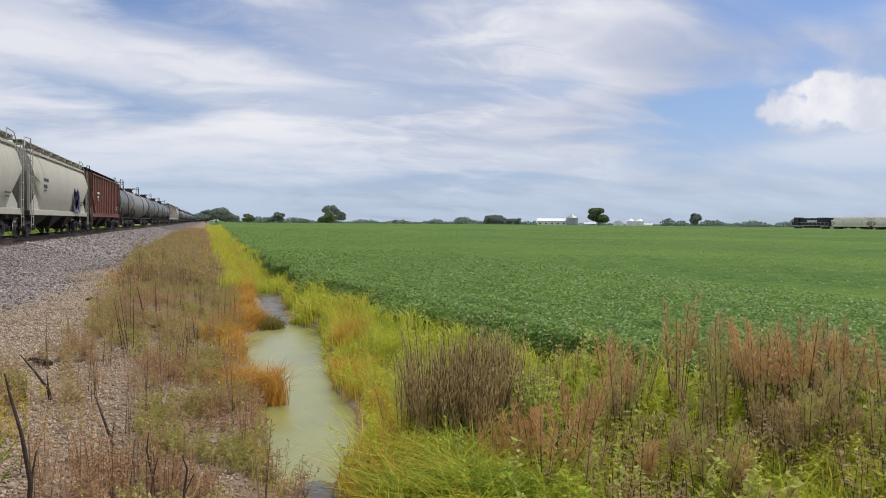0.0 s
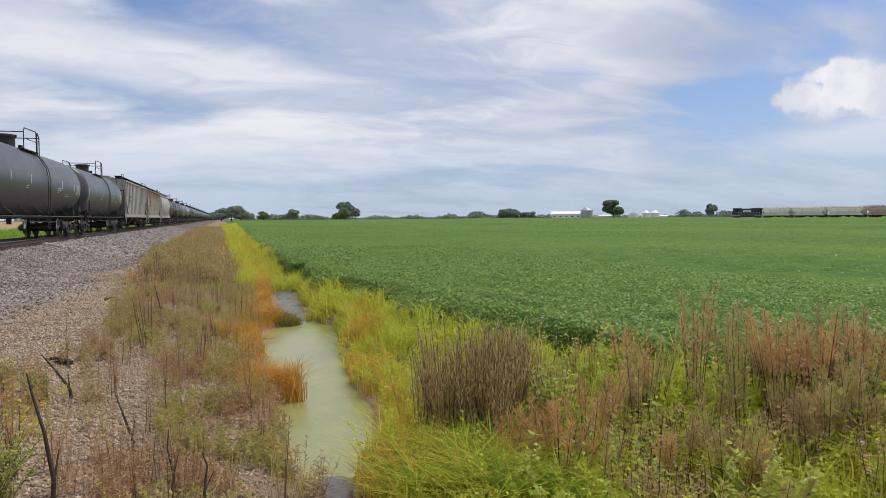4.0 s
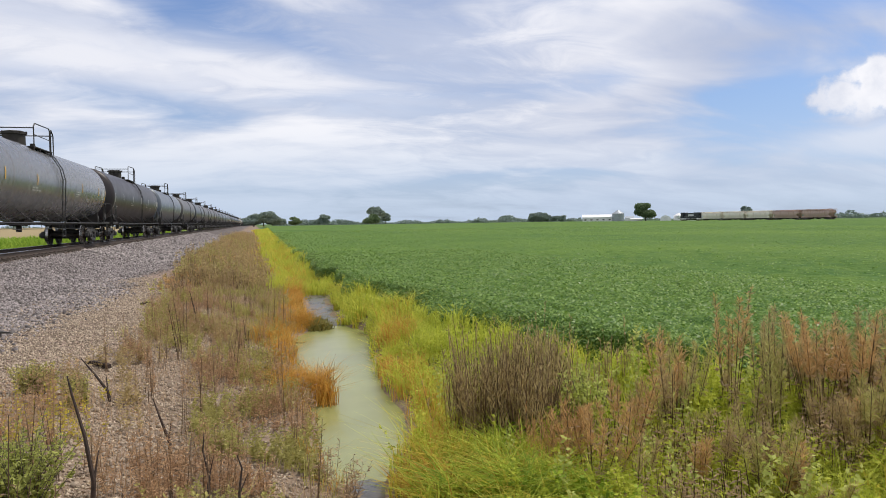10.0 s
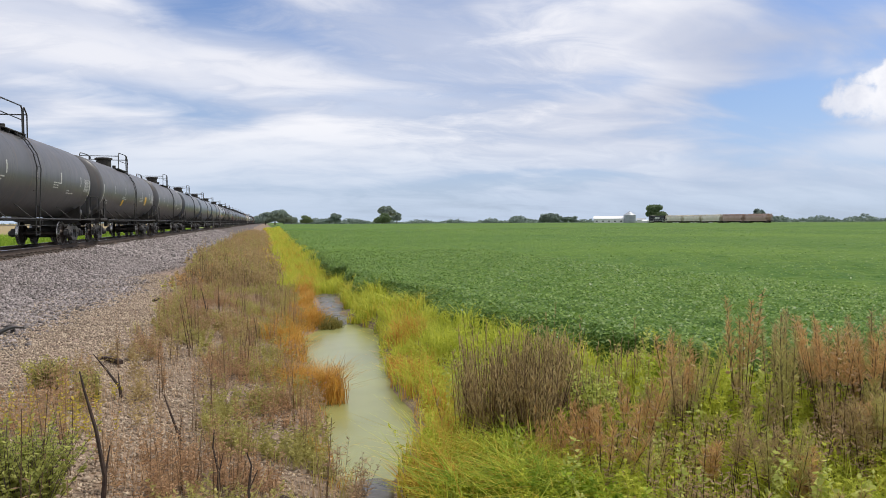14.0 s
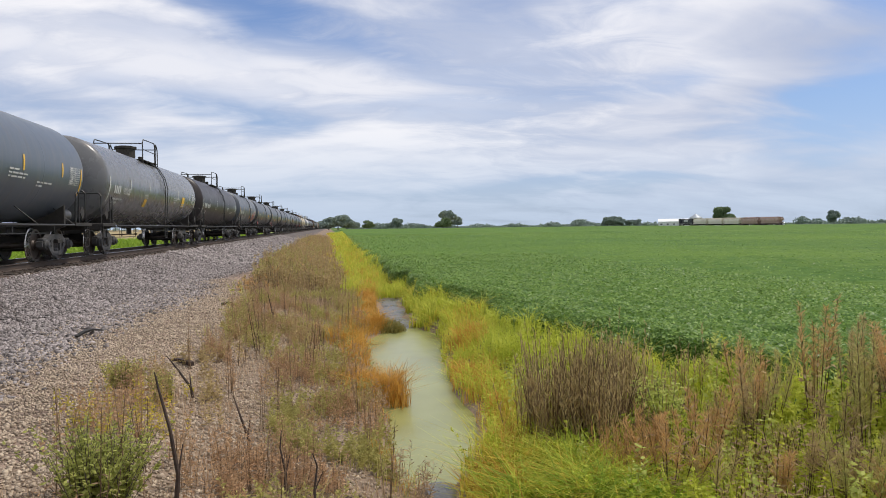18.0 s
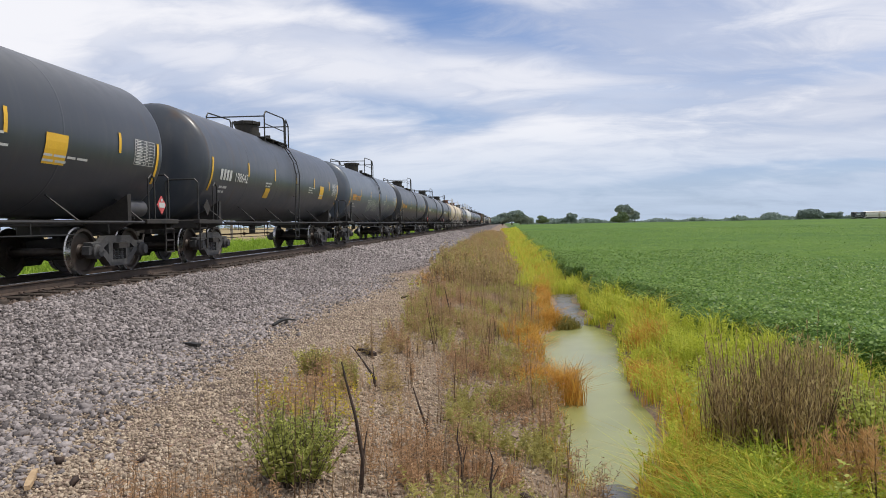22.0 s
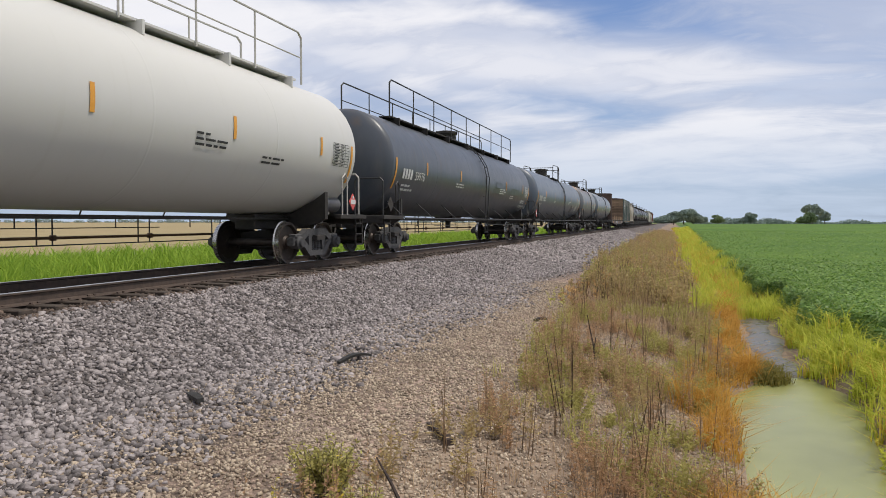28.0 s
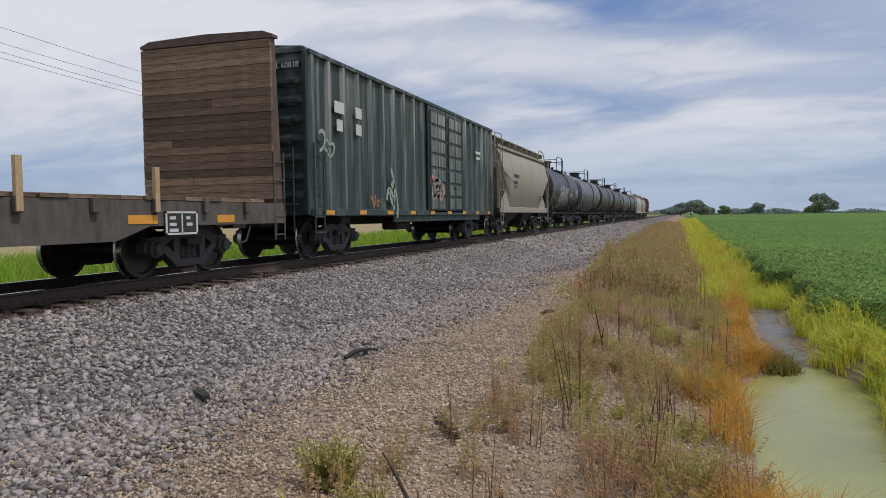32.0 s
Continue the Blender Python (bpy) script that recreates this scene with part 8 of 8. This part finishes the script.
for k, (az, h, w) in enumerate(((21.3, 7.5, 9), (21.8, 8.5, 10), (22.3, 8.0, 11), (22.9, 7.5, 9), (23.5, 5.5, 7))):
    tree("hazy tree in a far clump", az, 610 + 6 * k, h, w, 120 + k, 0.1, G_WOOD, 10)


def woods(label, az0, az1, rng, h, n, seed, base=-1.2):
    g = np.random.default_rng(seed)
    blobs = []
    for k in range(n):
        az = az0 + (az1 - az0) * (k + g.uniform(0, 1)) / n
        x, y = aim(az, rng * g.uniform(0.98, 1.06))
        hh = h * g.uniform(0.45, 1.0) * (0.75 + 0.35 * math.sin(az * 2.3 + seed))
        blobs.append((x, y, base + hh * 0.45, h * g.uniform(0.5, 0.95), hh * 0.6))
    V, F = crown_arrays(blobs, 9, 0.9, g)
    # the leaf colour itself carries the haze
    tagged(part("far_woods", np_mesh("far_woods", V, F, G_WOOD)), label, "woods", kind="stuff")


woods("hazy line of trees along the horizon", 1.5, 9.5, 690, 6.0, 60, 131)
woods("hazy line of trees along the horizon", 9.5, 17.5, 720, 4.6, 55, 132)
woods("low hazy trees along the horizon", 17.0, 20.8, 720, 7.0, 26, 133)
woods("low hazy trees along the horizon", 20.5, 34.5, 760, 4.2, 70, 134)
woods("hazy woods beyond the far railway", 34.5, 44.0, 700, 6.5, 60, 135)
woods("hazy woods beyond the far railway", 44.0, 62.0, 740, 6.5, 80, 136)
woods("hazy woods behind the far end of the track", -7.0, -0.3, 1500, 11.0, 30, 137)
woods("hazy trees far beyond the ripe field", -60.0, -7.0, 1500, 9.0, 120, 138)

# farmstead
M_WHITEWALL = material("white_metal_siding", (0.62, 0.63, 0.64), (0.76, 0.77, 0.78), 0.5, 0, 3, 0.2, 0.1, 8, stretch=(4, 4, 0.3))
M_WHITEROOF = material("bright_white_roof", (0.74, 0.75, 0.76), (0.85, 0.86, 0.87), 0.4, 0, 3, 0.2, 0.05, 8)
M_BIN = material("galvanised_bin_steel", (0.26, 0.29, 0.32), (0.42, 0.45, 0.48), 0.45, 0.5, 2, 0.3, 0.3, 5, stretch=(0.3, 0.3, 6))
M_DARK = material("dark_opening", (0.02, 0.02, 0.022), (0.05, 0.05, 0.05), 0.8, 0, 4, 1, 0.05, 10)


def placed(name, label, category, az, rng, base=-1.0):
    thing = tagged(new(name), label, category)
    x, y = aim(az, rng)
    thing.matrix_basis = pose(x, y, base, 0, 0, -az)
    return thing


def shed(az, rng, w, d, h, ridge):
    t = placed("barn", "long low white metal barn with a white roof", "barn", az, rng)
    bm = bmesh.new()
    box(bm, (0, 0, h / 2), (w, d, h))
    part("wall", bm, M_WHITEWALL, t)
    bm = bmesh.new()
    loft(bm, [[(x, -d / 2 - 0.4, h + 0.02), (x, 0, h + ridge), (x, d / 2 + 0.4, h + 0.02), (x, d / 2 + 0.4, h - 0.15), (x, 0, h + ridge - 0.2), (x, -d / 2 - 0.4, h - 0.15)] for x in (-w / 2 - 0.3, w / 2 + 0.3)])
    part("roof", bm, M_WHITEROOF, t)
    for k in range(5):
        bm = bmesh.new()
        box(bm, (-w * 0.4 + k * w * 0.2, -d / 2 - 0.03, h * 0.42), (1.6, 0.06, 0.9), 0.01)
        part("window", bm, M_DARK, t)


def silo(name, label, az, rng, w, h, cone, mat, base=-1.0):
    t = placed(name, label, "grain bin", az, rng, base)
    bm = bmesh.new()
    prof = []
    for k in range(int(h / 0.5)):
        prof += [(k * 0.5, w / 2), (k * 0.5 + 0.25, w / 2 + 0.04)]
    lathe(bm, prof + [(h, w / 2)], 24, "z")
    part("wall", bm, mat, t, smooth=30)
    bm = bmesh.new()
    lathe(bm, [(h - 0.05, w / 2 + 0.25), (h + cone * 0.92, 0.5), (h + cone * 0.92, 0.6), (h + cone, 0.35)], 24, "z")
    part("roof", bm, mat, t, smooth=20)
    bm = bmesh.new()
    for s in (-0.22, 0.22):
        pipe(bm, [(s, -w / 2 - 0.1, 0), (s, -w / 2 - 0.1, h)], 0.04, 4)
    for k in range(int(h / 0.6)):
        pipe(bm, [(-0.22, -w / 2 - 0.1, 0.4 + k * 0.6), (0.22, -w / 2 - 0.1, 0.4 + k * 0.6)], 0.03, 4)
    part("ladder", bm, mat, t)


shed(26.1, 620, 24.0, 12.0, 3.6, 2.2)
silo("grain_bin", "large grey corrugated grain bin with a conical roof", 27.62, 615, 9.6, 6.4, 3.0, M_BIN)
silo("grain_bin", "white metal grain bin with a conical roof", 31.95, 620, 7.2, 4.0, 2.2, M_WHITEWALL)
silo("grain_bin", "white metal grain bin with a conical roof", 32.6, 625, 7.2, 4.0, 2.2, M_WHITEWALL)
t = placed("quonset_hut", "white half-round metal shed", "shed", 31.05, 620)
bm = bmesh.new()
loft(bm, [[(4.4 * math.cos(a), y, 4.4 * math.sin(a)) for a in np.linspace(0, math.pi, 17)] for y in (-5, 5)])
part("shell", bm, M_WHITEROOF, t, smooth=30)
bm = bmesh.new()
box(bm, (0, -5.03, 1.4), (3.0, 0.08, 2.8))
part("door", bm, M_WHITEWALL, t)
for az, w, h in ((28.95, 9, 2.6), (33.25, 6, 2.2)):
    t = placed("farm_shed", "small low white farm shed", "shed", az, 600)
    bm = bmesh.new()
    box(bm, (0, 0, h * 0.3), (w, 5, h * 0.6))
    part("wall", bm, M_WHITEWALL, t)
    bm = bmesh.new()
    loft(bm, [[(x, -2.8, h * 0.6), (x, 0, h), (x, 2.8, h * 0.6)] for x in (-w / 2 - 0.2, w / 2 + 0.2)])
    part("roof", bm, M_WHITEROOF, t)
t = placed("farm_house", "pale green low house far across the fields", "house", 28.45, 640)
bm = bmesh.new()
box(bm, (0, 0, 1.2), (7, 6, 2.4))
part("wall", bm, M_WHITEWALL, t)
bm = bmesh.new()
loft(bm, [[(x, -3.4, 2.4), (x, 0, 4.0), (x, 3.4, 2.4)] for x in (-3.8, 3.8)])
part("roof", bm, M_BIN, t)
tagged(part("field_strip", sheet("field_strip", np.array([4.0, 60, 120, 180, 212]), np.array([546.0, 575, 600]), lambda x, y: np.full_like(x, -0.75), material("dry_straw_strip", (0.30, 0.27, 0.10), (0.45, 0.38, 0.16), 0.9, 0, 0.4, 0.05, 0.2, 2))), "pale dry strip at the far edge of the field", "field", kind="stuff")

# the second railway, far over the field, with a short train running away
FAR_X, FAR_Z = 225.0, -0.62
bm = bmesh.new()
loft(bm, [[(FAR_X - 5, y, -1.2), (FAR_X - 2, y, FAR_Z - 0.2), (FAR_X + 2, y, FAR_Z - 0.2), (FAR_X + 5, y, -1.2)] for y in (-100, 1400)])
tagged(part("far_embankment", bm, G_OLIVE), "low weedy embankment of a second railway", "embankment", kind="structure")
far_track = tagged(new("far_track"), "second railway track far across the field", "railway track", kind="structure")
for s in (0.7525, -0.7525):
    part("rail", rail, None, far_track, at=pose(FAR_X + s, -20, FAR_Z))
FS = -11.7


def locomotive(S0, S1):
    car, L = railcar("locomotive", S0, S1, "black and white diesel freight locomotive", "locomotive", "second freight train", FAR_X, FS)
    e = L / 2 - 0.5
    bm = bmesh.new()
    box(bm, (0, 0, 1.35), (3.0, 2 * e, 0.30), 0.02)
    box(bm, (0, 0, 0.85), (2.6, 6.0, 0.75), 0.15)
    part("frame", bm, M_UNDER, car)
    bm = bmesh.new()
    box(bm, (0, -1.8, 2.85), (1.8, 2 * e - 6.4, 2.7), 0.08)
    box(bm, (0, -e + 1.6, 3.9), (2.9, 2.8, 0.9), 0.1)
    for k in range(3):
        lathe(bm, [(4.2, 0.75), (4.42, 0.75)], 14, "z", (0, -e + 2.5 + k * 1.9, 0))
    part("hood", bm, PAINT["black"], car)
    bm = bmesh.new()
    box(bm, (0, e - 3.4, 3.0), (3.0, 2.6, 3.0), 0.1)
    cab = part("cab", bm, PAINT["black"], car)
    bm = bmesh.new()
    box(bm, (1.51, e - 3.4, 3.6), (0.03, 1.6, 0.7))
    box(bm, (-1.51, e - 3.4, 3.6), (0.03, 1.6, 0.7))
    part("window", bm, M_DARK, cab)
    bm = bmesh.new()
    loft(bm, [[(-0.9, y, 1.5), (0.9, y, 1.5), (0.9, y, z), (-0.9, y, z)] for y, z in ((e - 2.1, 3.0), (e - 0.9, 2.7))])
    part("nose", bm, PAINT["black"], car)
    bm = bmesh.new()
    for q in (1, -1):
        box(bm, (q * 0.92, -1.0, 3.05), (0.03, 5.0, 0.9))
        box(bm, (q * 1.52, 0, 1.34), (0.03, 2 * e - 1, 0.12))
    part("stripe", bm, M_STENCIL, car, "white side stripe")
    for q in (1, -1):
        bm = bmesh.new()
        pipe(bm, [(q * 1.45, -e + 0.3, 2.5), (q * 1.45, e - 2.2, 2.5)], 0.03, 5)
        for k in range(10):
            y = -e + 0.3 + (2 * e - 2.5) * k / 9
            pipe(bm, [(q * 1.45, y, 1.5), (q * 1.45, y, 2.5)], 0.025, 4)
        part("handrail", bm, M_STENCIL, car)
    running_gear(car, L, 3.6)


locomotive(220.9, 241.9)
for k, (paint, what) in enumerate((("hoppercream", "cream-white"), ("hoppercream", "cream-white"), ("hoppercream", "cream-white"), ("hopperpink", "faded rose-brown"), ("hopperpink", "faded rose-brown"))):
    hopper_car(220.9 - 18 * (k + 1), 220.9 - 18 * k, paint, what + " covered hopper car of the far freight train", 60 + k, ribs=False, x=FAR_X, speed=FS, group="second freight train", fine=False)

# power line beyond the near track
M_POLE = material("weathered_pole_timber", (0.16, 0.13, 0.11), (0.30, 0.26, 0.22), 0.9, 0, 6, 1, 0.3, 12, stretch=(3, 3, 0.3))
M_WIRE = material("dull_wire", (0.05, 0.05, 0.055), (0.10, 0.10, 0.11), 0.5, 0.6, 4, 1, 0.0, 10)
POLES = (-40, 25, 88, 150, 212)
for y in POLES:
    t = tagged(new("power_pole"), "timber power pole with two crossarms", "power pole", "power line")
    t.matrix_basis = pose(-33.0, y, -1.0)
    bm = bmesh.new()
    rod(bm, (0, 0, -0.5), (0, 0, 12.2), 0.17, 10, 0, 0.11)
    part("pole", bm, M_POLE, t)
    for z in (11.7, 10.7):
        bm = bmesh.new()
        box(bm, (0, 0.15, z), (2.6, 0.10, 0.12), 0.01)
        arm = part("crossarm", bm, M_POLE, t)
        for x in (-1.2, -0.5, 0.5, 1.2):
            bm = bmesh.new()
            lathe(bm, [(z + 0.05, 0.03), (z + 0.14, 0.06), (z + 0.22, 0.03)], 8, "z", (x, 0.15, 0))
            part("insulator", bm, M_BIN, arm)
for x, z in ((-1.2, 10.92), (1.2, 10.92), (0.5, 9.92), (-0.5, 9.92)):
    bm = bmesh.new()
    pts = []
    for a, b in zip(POLES, POLES[1:]):
        for k in range(10):
            q = k / 10
            pts.append((-33 + x, a + (b - a) * q + 0.15, z - 1.0 * 4 * q * (1 - q)))
    pipe(bm, pts + [(-33 + x, POLES[-1] + 0.15, z)], 0.012, 4)
    tagged(part("overhead_wire", bm, M_WIRE), "thin overhead wire strung between power poles", "wire", "power line")

# crossing sign
M_SIGNWHITE = material("white_reflective_sheet", (0.66, 0.67, 0.69), (0.76, 0.77, 0.79), 0.4, 0, 20, 3, 0.03, 50)
M_SIGNRED = material("red_reflective_sheet", (0.50, 0.010, 0.015), (0.62, 0.02, 0.025), 0.35, 0, 20, 3, 0.03, 50)
M_SIGNBLUE = material("blue_sign_sheet", (0.01, 0.10, 0.45), (0.02, 0.15, 0.58), 0.4, 0, 20, 3, 0.03, 50)
M_GALV = material("galvanised_post", (0.32, 0.35, 0.35), (0.48, 0.50, 0.50), 0.45, 0.6, 12, 2, 0.1, 40)
sign = tagged(new("crossing_sign"), "white crossbuck and red yield sign on a steel post", "road sign")
sign.matrix_basis = Matrix.Translation((-3.235, 3.82, 0)) @ Matrix.Rotation(math.atan2(0.94, 0.34), 4, "Z")    # local x along the sign, -y out of its face
FACE = Matrix.Rotation(radians(90), 4, "X")


def board(bm, w, h, r, depth=0.006):
    pts = []
    for cx, cz, a0 in ((w / 2 - r, h / 2 - r, 0), (-w / 2 + r, h / 2 - r, 90), (-w / 2 + r, -h / 2 + r, 180), (w / 2 - r, -h / 2 + r, 270)):
        pts += [(cx + r * math.cos(radians(a0 + k * 30)), cz + r * math.sin(radians(a0 + k * 30))) for k in range(4)]
    plate(bm, pts, depth, lambda u, v, q: (u, q, v))


bm = bmesh.new()
box(bm, (0, 0.04, 0.75), (0.06, 0.05, 3.4), 0.008)
part("post", bm, M_GALV, sign)
for name, turn, y, words in (("blade", 45, -0.004, (("RAIL", -0.545), ("ROAD", 0.14))), ("blade", -45, -0.022, (("CROSSING", -0.50),))):
    bm = bmesh.new()
    board(bm, 1.22, 0.225, 0.012)
    blade = part(name, bm, M_SIGNWHITE, sign, "white crossbuck blade", at=Matrix.Translation((0, y, 1.99)) @ Matrix.Rotation(radians(turn), 4, "Y"))
    for text, x in words:
        part("lettering", lettering(text, 0.175, M_BLACKINK), None, blade, at=Matrix.Translation((x, -0.008, -0.062)) @ FACE)


def rounded_triangle(half, top, low, r):
    pts = []
    c = [Vector((half, top)), Vector((-half, top)), Vector((0, low))]
    for k in range(3):
        a, b, d = c[k - 1], c[k], c[(k + 1) % 3]
        u, v = (a - b).normalized(), (d - b).normalized()
        for q in (0.0, 0.25, 0.5, 0.75, 1.0):
            pts.append(b + u * r * (1 - q) ** 2 + v * r * q ** 2)
    return [(p.x, p.y) for p in pts]


for name, half, top, low, y, mat, label in (("yield_rim", 0.46, 1.475, 0.68, -0.004, M_SIGNWHITE, "white rim"), ("yield_board", 0.44, 1.465, 0.70, -0.011, M_SIGNRED, "red yield triangle"), ("yield_centre", 0.23, 1.345, 0.945, -0.017, M_SIGNWHITE, "white centre with red lettering")):
    bm = bmesh.new()
    plate(bm, rounded_triangle(half, top, low, 0.06), 0.005, lambda u, v, q: (u, y + q, v))
    part(name, bm, mat, sign, label)
part("lettering", lettering("YIELD", 0.095, M_SIGNRED), None, sign, at=Matrix.Translation((-0.135, -0.021, 1.235)) @ FACE)
bm = bmesh.new()
board(bm, 0.27, 0.225, 0.02)
blue = part("notice_board", bm, M_SIGNBLUE, sign, "small blue notice with white print", at=Matrix.Translation((-0.03, -0.01, 0.592)))
bm = bmesh.new()
for k, w in enumerate((0.20, 0.15, 0.19, 0.12)):
    box(bm, (0.02, -0.006, 0.07 - k * 0.045), (w, 0.003, 0.022))
part("print", bm, M_SIGNWHITE, blue)


# ---- what moves ----
def motions():
    for car, x, mid, speed in RUN:
        z = 0.0 if x == TRACK else FAR_Z
        walk(car, [(0, pose(x, mid, z)), (32, pose(x, mid - speed * 32, z))])


motions()
